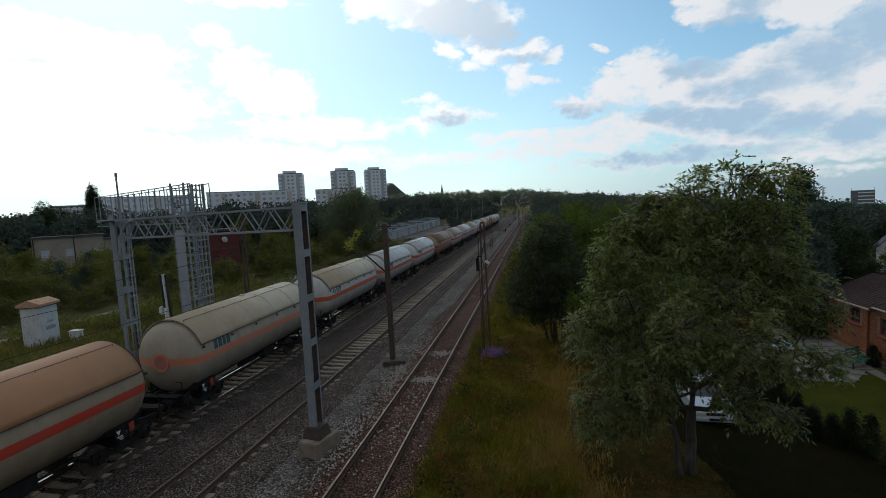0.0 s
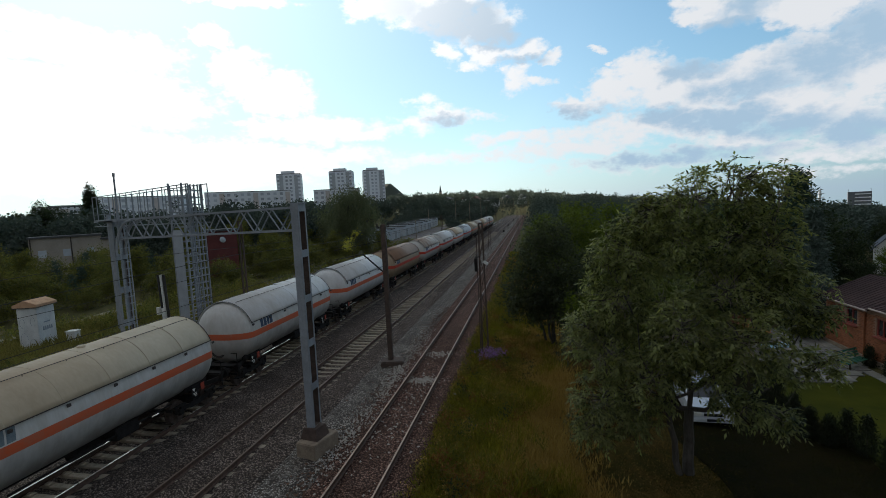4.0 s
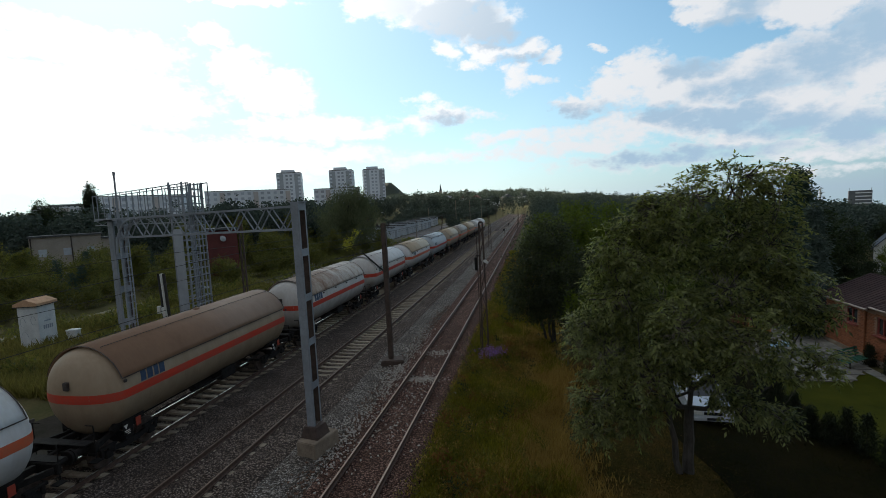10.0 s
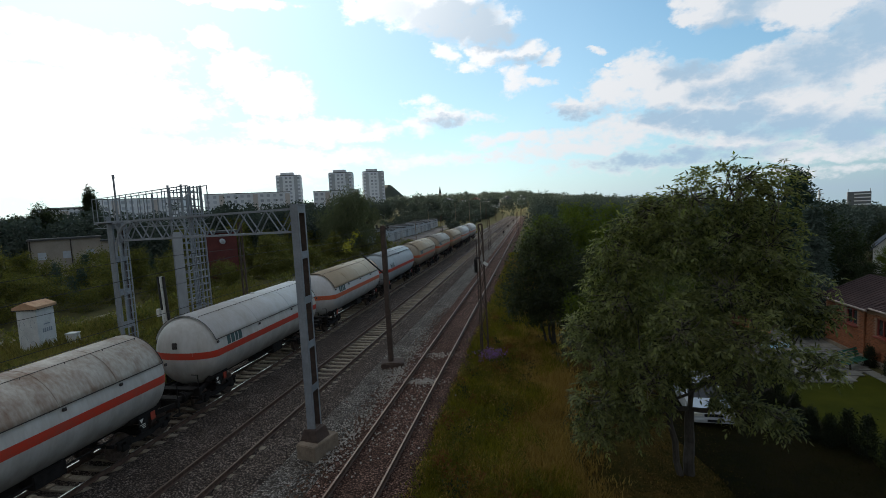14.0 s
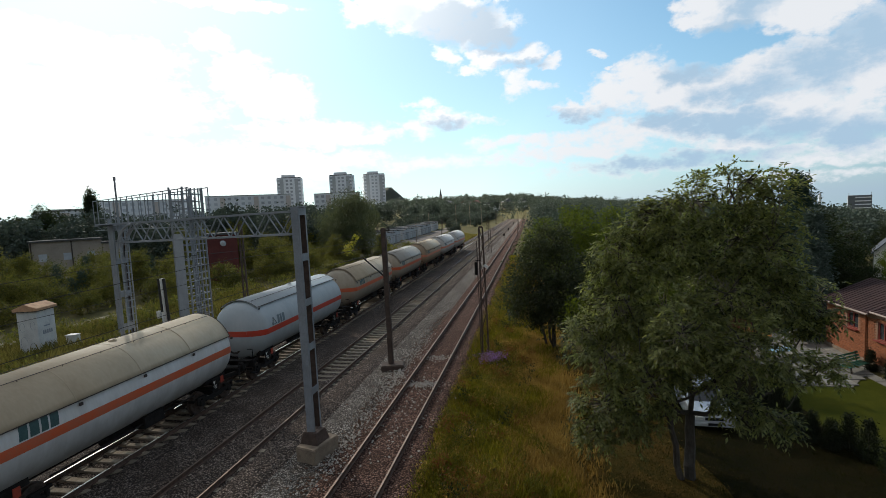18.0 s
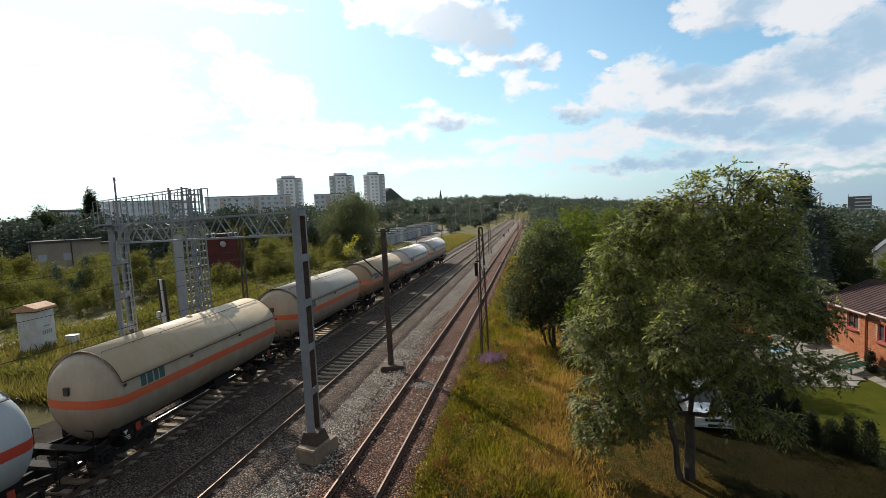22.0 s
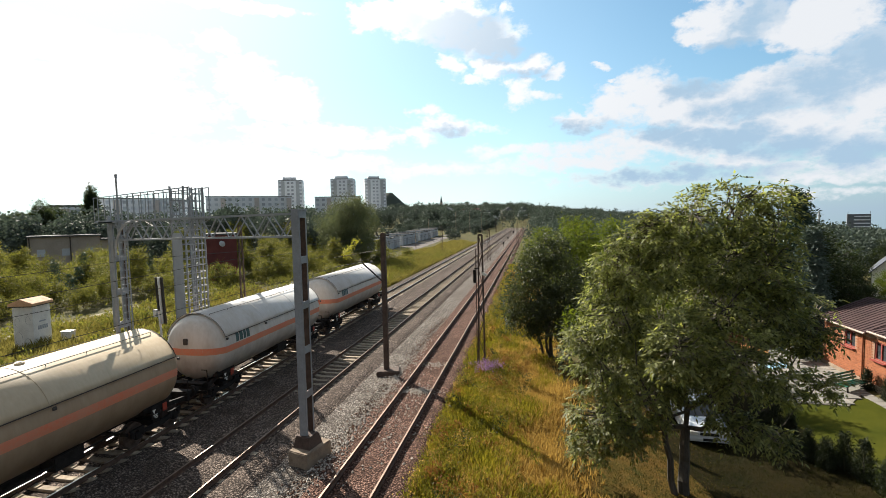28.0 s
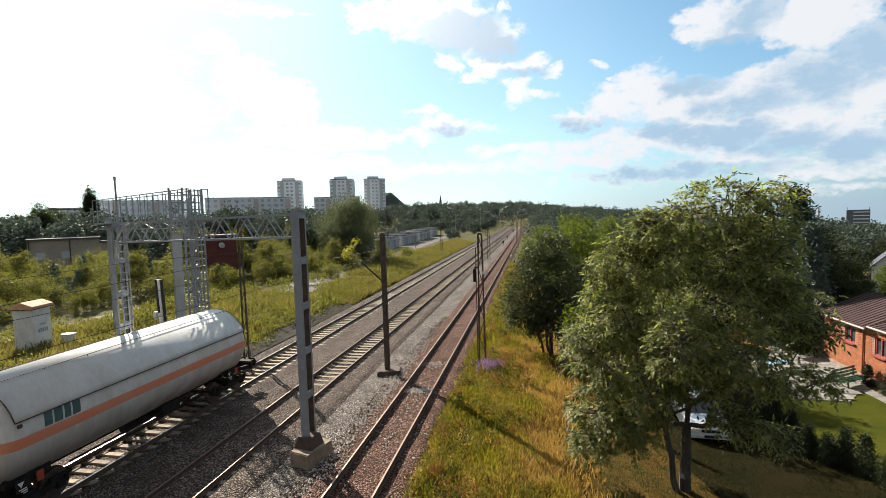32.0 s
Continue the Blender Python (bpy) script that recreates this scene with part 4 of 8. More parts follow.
def lattice(bm, a, b, height, n, w=0.05, depth=0.0):
    """A flat or box lattice girder from a to b (top chord), with zigzag web."""
    a, b = Vector(a), Vector(b)
    side = Vector((0, 0, 1)).cross(b - a).normalized() * depth / 2
    down = Vector((0, 0, -height))
    planes = (side, -side) if depth else (Vector((0, 0, 0)),)
    for o in planes:
        bar(bm, a + o, b + o, w * 1.4, w * 1.4)
        bar(bm, a + o + down, b + o + down, w * 1.4, w * 1.4)
        for k in range(n):
            p, q = a + (b - a) * (k / n), a + (b - a) * ((k + 1) / n)
            m = (p + q) / 2
            bar(bm, p + o, m + o + down, w, w * 0.5)
            bar(bm, m + o + down, q + o, w, w * 0.5)
    if depth:
        for k in range(n + 1):
            p = a + (b - a) * (k / n)
            bar(bm, p + side, p - side, w * 0.7, w * 0.5)
            bar(bm, p + side + down, p - side + down, w * 0.7, w * 0.5)


M["rusty_foot"] = material("rusty_mast_foot", (0.105, 0.068, 0.052), (0.055, 0.036, 0.028), 0.85, scale=4, fine=25)
MAST, TOWER = (-8.03, 15.25), (-17.45, 17.15)


def portal():
    t = thing("catenary_portal", pose(0, 0, 0), "grey painted steel catenary portal across two tracks", "portal")
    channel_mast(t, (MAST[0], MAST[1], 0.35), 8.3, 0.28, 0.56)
    bm = B()
    box(bm, (MAST[0], MAST[1], 8.66), (0.42, 0.5, 0.03))
    part("mast_cap", bm, M["grey_steel"], t)
    # concrete base: a slab with a smaller sloped block on it
    bm = B()
    box(bm, (0, 0, -0.13), (0.85, 1.3, 0.72), bevel=0.03)
    o = part("base_slab", bm, M["concrete"], t, "stained concrete mast base")
    o.matrix_basis = pose(MAST[0] + 0.14, MAST[1] - 0.12, 0, 0, 0, -16)
    bm = B()
    g = bmesh.ops.create_cone(bm, cap_ends=True, segments=4, radius1=0.52, radius2=0.38, depth=0.42, matrix=pose(0, 0, 0.42, 0, 0, 45))
    o = part("base_collar", bm, M["rusty_foot"], t, "rusty brown bolted steel foot")
    o.matrix_basis = pose(MAST[0] + 0.05, MAST[1] - 0.1, 0, 0, 0, -12)
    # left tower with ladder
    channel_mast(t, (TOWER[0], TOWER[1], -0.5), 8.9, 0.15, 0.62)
    bm = B()
    for y in (-0.22, 0.22):
        bar(bm, (TOWER[0] + 0.36, TOWER[1] + y - 0.1, -0.3), (TOWER[0] + 0.36, TOWER[1] + y - 0.1, 8.4), 0.04, 0.04)
    for k in range(28):
        rod(bm, (TOWER[0] + 0.36, TOWER[1] - 0.32, 0.0 + 0.3 * k), (TOWER[0] + 0.36, TOWER[1] + 0.12, 0.3 * k), 0.018, seg=6)
        if k % 4 == 1:
            bar(bm, (TOWER[0] + 0.2, TOWER[1], 0.3 * k), (TOWER[0] + 0.36, TOWER[1], 0.3 * k), 0.03, 0.03)
    part("ladder", bm, M["grey_steel"], t)
    bm = B()
    rod(bm, (TOWER[0], TOWER[1] + 0.1, 8.4), (TOWER[0], TOWER[1] + 0.1, 10.25), 0.035, seg=8)
    rod(bm, (TOWER[0], TOWER[1] + 0.1, 10.25), (TOWER[0], TOWER[1] + 0.1, 10.4), 0.05, seg=8)
    part("lightning_rod", bm, M["grey_steel"], t)
    # cross beam
    bm = B()
    a = Vector((MAST[0] - 0.1, MAST[1], 8.52))
    b = Vector((TOWER[0], TOWER[1], 8.40))
    lattice(bm, a, b, 0.80, 8, 0.05, 0.3)
    part("lattice_beam", bm, M["grey_steel"], t)
    # rounded corners where the beam meets the far mast
    way = (a - b).normalized()
    for s in (-1, 1):
        bm = B()
        o = Vector((0, 0.23 * s, 0))
        tube(bm, [b + o + way * (0.1 + 1.1 * (1 - math.cos(math.pi / 2 * i / 6))) + Vector((0, 0, -1.5 + 1.45 * math.sin(math.pi / 2 * i / 6))) for i in range(7)], [0.05] * 7, 6)
        part("curved_brace", bm, M["grey_steel"], t)
    bm = B()
    for s in (-1, 1):
        box(bm, (TOWER[0] + s * 0.1, TOWER[1] - 0.4, 8.35), (0.9, 0.3, 0.05))
    part("bracket", bm, M["grey_steel"], t)


portal()


def walkway_gantry():
    """A caged stair tower with a railed walkway along the line."""
    t = thing("signal_gantry", pose(0, 0, 0), "grey steel gantry with caged ladder tower and railed walkway", "gantry")
    x0, x1, y0, y1 = -20.15, -19.3, 23.4, 25.0
    for x in (x0, x1):
        for y in (y0, y1):
            bm = B()
            bar(bm, (x, y, -0.5), (x, y, 10.35), 0.08, 0.08)
            part("corner_post", bm, M["grey_steel"], t)
    for x, y in ((x1, 23.75), (x1, 24.1), (x1, 24.4), (x1, 24.7)):
        bm = B()
        bar(bm, (x, y, -0.5), (x, y, 10.3), 0.06, 0.06)
        part("cage_post", bm, M["grey_steel"], t)
    k = 0
    z = 0.3
    while z < 10.2:
        bm = B()
        for a, b in (((x1, y0), (x1, y1)), ((x0, y1), (x1, y1)), ((x0, y0), (x0, y1))):
            bar(bm, (*a, z), (*b, z), 0.05, 0.05)
        if k % 2 == 0:
            bar(bm, (x0, y0, z), (x1, y0, z), 0.05, 0.05)
            bar(bm, (x1, y0, z), (x0 + 0.3, y1, z + 0.55), 0.035, 0.035)
        part("cage_ring", bm, M["grey_steel"], t)
        k += 1
        z += 0.42
    bm = B()
    box(bm, ((x0 + x1) / 2 - 0.06, y0 - 0.06, 5.0), (0.6, 0.03, 5.4), bevel=0.01)
    part("sheet_panel", bm, M["panel_sheet"], t, "smooth grey sheet panel")
    # inner ladder
    bm = B()
    for y in (24.2, 24.7):
        bar(bm, (-19.6, y, -0.4), (-19.6, y, 9.8), 0.05, 0.05)
    for q in range(33):
        rod(bm, (-19.6, 24.2, 0.3 * q), (-19.6, 24.7, 0.3 * q), 0.02, seg=6)
    part("ladder", bm, M["grey_steel"], t)
    # walkway: it runs from the tower away from the line
    a, b = Vector((-18.9, 24.2, 0)), Vector((-33.2, 31.4, 0))
    d = (b - a).normalized()
    side = Vector((-d.y, d.x, 0)) * 0.55
    L = (b - a).length
    ang = math.degrees(math.atan2(d.y, d.x))
    bm = B()
    c = (a + b) / 2
    box(bm, (c.x, c.y, 8.52), (L, 1.1, 0.06), rz=ang)
    part("deck", bm, M["grey_steel"], t)
    for s in (-1, 1):
        up = Vector((0, 0, 8.46))
        bm = B()
        lattice(bm, a + side * s + up, b + side * s + up, 0.4, 5, 0.035)
        part("girder", bm, M["grey_steel"], t)
        bm = B()
        for z, thick in ((8.95, 0.025), (10.3, 0.05)):
            bar(bm, a + side * s + Vector((0, 0, z)), b + side * s + Vector((0, 0, z)), thick, thick)
        part("hand_rail", bm, M["grey_steel"], t)
        n = 15
        for k in range(n):
            p = a + side * s + d * (L * min(1.0, max(0.0, (k + (0.18 if k % 3 == 1 else 0.0) * s) / (n - 1))))
            bm = B()
            bar(bm, p + Vector((0, 0, 8.5)), p + Vector((0, 0, 10.3)), 0.038, 0.045)
            part("rail_post", bm, M["grey_steel"], t)
    for s in (-1, 1):
        p = a + d * (L * 0.86) + side * s * 0.6
        bm = B()
        bar(bm, (p.x, p.y, -0.6), (p.x, p.y, 8.9), 0.16, 0.16)
        part("far_leg", bm, M["grey_steel"], t)


walkway_gantry()


def cable_post():
    t = thing("cable_post", pose(-19.5, 21.3, 0), "pale post with bound black cables beside the track", "post")
    bm = B()
    rod(bm, (0.1, 0.1, -0.6), (0.0, 0.15, 2.6), 0.07, 0.06, seg=8)
    rod(bm, (0.0, 0.15, 2.6), (-0.15, 0.25, 3.6), 0.06, 0.06, seg=8)
    part("post", bm, M["white_paint"], t)
    for o, r in ((0.0, 0.075), (0.16, 0.08), (0.32, 0.075)):
        bm = B()
        rod(bm, (-0.15 + o, 0.3, 2.9), (-0.25 + o, 0.3, 5.4), r, seg=8)
        part("cable", bm, M["wire"] if o != 0.16 else M["white_paint"], t)
    bm = B()
    box(bm, (-0.4, 0.3, 3.45), (0.2, 0.2, 0.4), bevel=0.02)
    part("junction_box", bm, M["white_paint"], t)


cable_post()


def pole_with_arm():
    t = thing("catenary_pole", pose(-7.95, 24.4, 0), "dark brown catenary pole with a bracket arm", "pole")
    bm = B()
    box(bm, (0, 0, 3.7), (0.25, 0.28, 7.6), bevel=0.03)
    part("shaft", bm, M["brown_mast"], t)
    bm = B()
    box(bm, (0.1, 0, -0.2), (1.25, 0.9, 0.34), rz=12, bevel=0.05)
    part("footing", bm, M["brown_mast"], t)
    bm = B()
    rod(bm, (-0.1, 0, 4.86), (-1.25, 0, 5.9), 0.045, seg=8)
    rod(bm, (-0.1, 0, 6.6), (-2.9, 0, 6.15), 0.014, seg=8)
    rod(bm, (-1.25, 0, 5.9), (-3.0, 0, 5.62), 0.014, seg=8)
    rod(bm, (-0.35, 0, 7.35), (0.35, 0, 7.35), 0.03, seg=8)
    part("bracket_arm", bm, M["wire"], t)
    for x in (-0.35, 0.3):
        bm = B()
        for k in range(3):
            rod(bm, (x, 0, 7.38 + 0.06 * k), (x, 0, 7.42 + 0.06 * k), 0.06, seg=10)
        part("insulator", bm, M["wire"], t)


pole_with_arm()


def lattice_pole(x, y, h, label, w0=0.36, w1=0.2, z0=-0.6, box_at=0.0, mat=None):
    t = thing("lattice_pole", pose(x, y, z0), label, "pole", "lattice poles along the line")
    mat = mat or M["brown_mast"]
    for s in (-1, 1):
        bm = B()
        bar(bm, (s * w0 / 2, 0, 0), (s * w1 / 2, 0, h), 0.065, 0.09)
        part("leg", bm, mat, t)
    n = max(4, int(h / 0.9))
    for k in range(n):
        z, zz = h * k / n, h * (k + 1) / n
        wa, wb = w0 + (w1 - w0) * k / n, w0 + (w1 - w0) * (k + 1) / n
        s = 1 if k % 2 else -1
        bm = B()
        bar(bm, (s * wa / 2, 0, z), (-s * wb / 2, 0, zz), 0.03, 0.045)
        part("lacing_bar", bm, mat, t)
    bm = B()
    bar(bm, (-w1 / 2, 0, h), (w1 / 2, 0, h), 0.06, 0.1)
    part("cap", bm, mat, t)
    bm = B()
    box(bm, (0, 0, 0.0), (w0 + 0.35, 0.55, 0.5), bevel=0.04)
    part("footing", bm, mat, t)
    if box_at:
        bm = B()
        box(bm, (-0.34, 0, box_at), (0.16, 0.2, 0.75), bevel=0.02)
        box(bm, (-0.22, 0, box_at + 0.45), (0.3, 0.08, 0.06))
        part("switch_box", bm, M["black_iron"], t)
        bm = B()
        rod(bm, (-0.26, 0, 0.2), (-0.26, 0, box_at + 1.6), 0.03, seg=6)
        part("switch_rod", bm, mat, t)
        bm = B()
        box(bm, (0.22, -0.1, box_at + 0.12), (0.3, 0.1, 0.16), ry=35, bevel=0.03)
        part("bracket_lamp", bm, M["white_paint"], t)
    return t


lattice_pole(-2.88, 26.4, 7.85, "slim rusty lattice pole with a switch box", box_at=5.5)
lattice_pole(-8.1, 89.5, 6.2, "rusty lattice pole between the tracks", 0.5, 0.3)
lattice_pole(-4.1, 137.0, 6.6, "rusty lattice pole beside the side track", 0.5, 0.3)
lattice_pole(-21.2, 110.0, 6.9, "grey lattice pole in the grass beside the track", 0.5, 0.3)
lattice_pole(-17.9, 26.4, 8.6, "thin rusty lattice pole on the track shoulder", 0.34, 0.2)
for yy in (185, 240, 300):
    lattice_pole(-4.0, yy, 8.0, "rusty lattice pole far down the line", 0.6, 0.35)
    lattice_pole(-19.5, yy + 20, 8.0, "rusty lattice pole far down the line", 0.6, 0.35)


def dwarf_signal(x, y):
    t = thing("dwarf_signal", pose(x, y, -0.35), "low dark shunting signal between the tracks", "signal", "dwarf signals")
    bm = B()
    box(bm, (0, 0, 0.05), (0.5, 0.5, 0.2), bevel=0.03)
    part("footing", bm, M["concrete"], t)
    bm = B()
    rod(bm, (0, 0, 0.1), (0, 0, 0.8), 0.05, seg=8)
    part("post", bm, M["dark_steel"], t)
    bm = B()
    box(bm, (0, 0, 1.1), (0.42, 0.3, 0.7), bevel=0.05)
    part("signal_head", bm, M["black_iron"], t)
    for k in range(2):
        bm = B()
        rod(bm, (0, -0.15, 0.95 + 0.3 * k), (0, -0.24, 0.95 + 0.3 * k), 0.1, seg=10)
        part("lens_hood", bm, M["black_iron"], t)


for x, y in ((-7.8, 131.0), (-8.2, 164.5), (-8.5, 222.0)):
    dwarf_signal(x, y)


def street_lamp(x, y, h, label):
    t = thing("street_lamp", pose(x, y, ground_z(x, y)), label, "lamp post")
    bm = B()
    rod(bm, (0, 0, -0.2), (0, 0, h), 0.11, 0.06, seg=8)
    part("post", bm, M["concrete"], t)
    bm = B()
    rod(bm, (0, 0, h), (0.9, -0.5, h + 0.25), 0.04, seg=6)
    box(bm, (1.05, -0.6, h + 0.27), (0.5, 0.22, 0.12), rz=-30, bevel=0.03)
    part("lamp_head", bm, M["dark_steel"], t)


street_lamp(-30.1, 120.0, 5.2, "concrete street lamp beside the dirt road")
for x, y in ((-33.0, 205.0), (-29.0, 222.0), (-25.5, 240.0)):
    street_lamp(x, y, 10.5, "tall concrete lamp post beside the railway")
street_lamp(-42.0, 190.0, 7.5, "concrete street lamp beside the dirt road")


def wires():
    for x, z in ((X1, 5.55), (X1 + 0.2, 6.9), (X2, 5.55), (X2 + 0.2, 6.9)):
        t = thing("overhead_wire", pose(0, 0, 0), "thin overhead contact wire above the track", "wire", "overhead wires")
        bm = B()
        pts = [(-40, z)]
        spans = [-40, 15.4, 62, 120, 190, 260, 320]
        for a, b in zip(spans, spans[1:]):
            for k in range(1, 7):
                u = k / 6
                pts.append((a + (b - a) * u, z - (0.0 if z < 6 else 1.6) * u * (1 - u)))
        rings = [[bm.verts.new((x + 0.009 * math.cos(2 * math.pi * k / 5), y, zz + 0.009 * math.sin(2 * math.pi * k / 5))) for k in range(5)] for y, zz in pts]
        for a, b in zip(rings, rings[1:]):
            for k in range(5):
                bm.faces.new((a[k], a[(k + 1) % 5], b[(k + 1) % 5], b[k]))
        part("wire_run", bm, M["wire"], t)


wires()


def hut():
    t = thing("equipment_hut", pose(-33.9, 26.1, -0.5, 0, 0, 14) @ Matrix.Diagonal((0.68, 0.68, 1.04, 1)), "white equipment hut with graffiti and a tan roof", "hut")
    bm = B()
    box(bm, (0, 0, 1.6), (1.9, 2.3, 3.3), bevel=0.03)
    part("body", bm, M["hut_wall"], t)
    bm = B()
    # a low gable roof with a brown underside edge
    v = [bm.verts.new(p) for p in ((-1.15, -1.35, 3.25), (1.15, -1.35, 3.25), (1.15, 1.35, 3.25), (-1.15, 1.35, 3.25),
                                   (-1.15, -1.35, 3.42), (1.15, -1.35, 3.42), (1.15, 1.35, 3.42), (-1.15, 1.35, 3.42), (0, -1.35, 3.72), (0, 1.35, 3.72))]
    for f in ((0, 1, 2, 3), (0, 1, 5, 8, 4), (3, 2, 6, 9, 7), (0, 4, 7, 3), (1, 5, 6, 2), (4, 8, 9, 7), (5, 8, 9, 6)):
        bm.faces.new([v[i] for i in f])
    part("roof", bm, M["hut_roof"], t)
    bm = B()
    box(bm, (0.0, 0.0, 3.23), (2.34, 2.74, 0.06))
    part("eaves_board", bm, M["dark_steel"], t)
    bm = B()
    box(bm, (0, 0, -0.15), (2.1, 2.5, 0.5), bevel=0.02)
    part("plinth", bm, M["concrete"], t)
    # sprayed loops and worn lettering as plain bars
    for c, r in (((-0.45, 1.15), 0.42), ((0.35, 0.8), 0.36), ((-0.5, 2.2), 0.3), ((0.5, 2.3), 0.28)):
        bm = B()
        for i in range(14):
            a0, a1 = (2 * math.pi * (i + j) / 14 * 0.86 for j in (0, 1))
            bar(bm, (c[0] + r * math.cos(a0) * 0.8, -1.156, c[1] + r * math.sin(a0)), (c[0] + r * math.cos(a1) * 0.8, -1.156, c[1] + r * math.sin(a1)), 0.05, 0.006)
        part("graffiti_loop", bm, M["graffiti"], t)
    for k in range(5):
        bm = B()
        box(bm, (0.972, -0.5 + 0.26 * k, 1.75), (0.012, 0.18, 0.26))
        part("lettering_bar", bm, M["graffiti"], t)
    bm = B()
    box(bm, (0.972, 0, 2.15), (0.012, 0.8, 0.08))
    part("lettering_bar", bm, M["graffiti"], t)
    bm = B()
    box(bm, (0.955, 0.0, 1.45), (0.012, 1.9, 2.7), bevel=0.004)
    part("door", bm, M["hut_wall"], t)
    s = thing("small_cabinet", pose(-32.2, 27.1, -0.2, 0, 0, 8), "small white cable cabinet in the grass", "cabinet")
    bm = B()
    box(bm, (0, 0, 0.5), (0.7, 0.5, 1.0), bevel=0.03)
    part("body", bm, M["white_paint"], s)
    bm = B()
    box(bm, (0, 0, 1.02), (0.76, 0.56, 0.06), bevel=0.01)
    part("lid", bm, M["white_paint"], s)
    bm = B()
    box(bm, (0.6, 0.1, 0.25), (0.5, 0.3, 0.5), bevel=0.02)
    part("side_box", bm, M["concrete"], s)


M["hut_wall"] = material("hut_wall_paint", (0.74, 0.73, 0.70), (0.55, 0.54, 0.52), 0.7, scale=1.2, fine=14, bump=0.05)
M["hut_roof"] = material("tan_roof_sheet", (0.66, 0.40, 0.23), (0.48, 0.27, 0.15), 0.8, scale=2, fine=14)
M["graffiti"] = material("grey_spray_paint", (0.20, 0.22, 0.25), (0.35, 0.37, 0.40), 0.7, scale=4, fine=20, bump=0)
hut()

# ---- the garden side: house, car, patio ----
M["brick"] = material("orange_brick", (0.33, 0.112, 0.042), (0.24, 0.08, 0.035), 0.85, scale=3, fine=30, bump=0.2, vary=0.22)
M["mortar"] = material("mortar", (0.34, 0.20, 0.13), (0.26, 0.15, 0.10), 0.9, scale=4, fine=40)
M["roof_tile"] = material("brown_roof_sheet", (0.06, 0.027, 0.027), (0.036, 0.019, 0.019), 0.85, scale=1.5, fine=14, vary=0.12)
M["glass_dark"] = material("window_glass", (0.03, 0.035, 0.04), (0.05, 0.055, 0.06), 0.12, 0.0, scale=1, fine=4, bump=0, spec=0.8)
M["green_paint"] = material("green_bench_paint", (0.02, 0.17, 0.11), (0.03, 0.12, 0.08), 0.5, scale=4, fine=20)
M["orange_paint"] = material("orange_bench_paint", (0.62, 0.27, 0.06), (0.5, 0.2, 0.05), 0.6, scale=4, fine=20)
M["red_paint"] = material("red_wood_paint", (0.30, 0.05, 0.035), (0.2, 0.04, 0.03), 0.6, scale=4, fine=20)
M["blue_paint"] = material("pale_blue_paint", (0.32, 0.52, 0.62), (0.25, 0.42, 0.5), 0.6, scale=4, fine=20)
M["paving"] = material("grey_paving", (0.29, 0.275, 0.24), (0.19, 0.18, 0.16), 0.9, scale=1.5, fine=14, vary=0.15)
M["car_paint"] = material("silver_car_paint", (0.74, 0.75, 0.77), (0.68, 0.69, 0.71), 0.25, 0.2, scale=1, fine=10, bump=0)
M["tyre"] = material("tyre_rubber", (0.02, 0.02, 0.02), None, 0.85)
M["yellow_render"] = material("white_render", (0.72, 0.71, 0.67), (0.6, 0.58, 0.54), 0.85, scale=1, fine=10)
M["gutter"] = material("dull_gutter", (0.45, 0.36, 0.31), (0.3, 0.22, 0.18), 0.6, scale=3, fine=20)
Z0 = -1.55


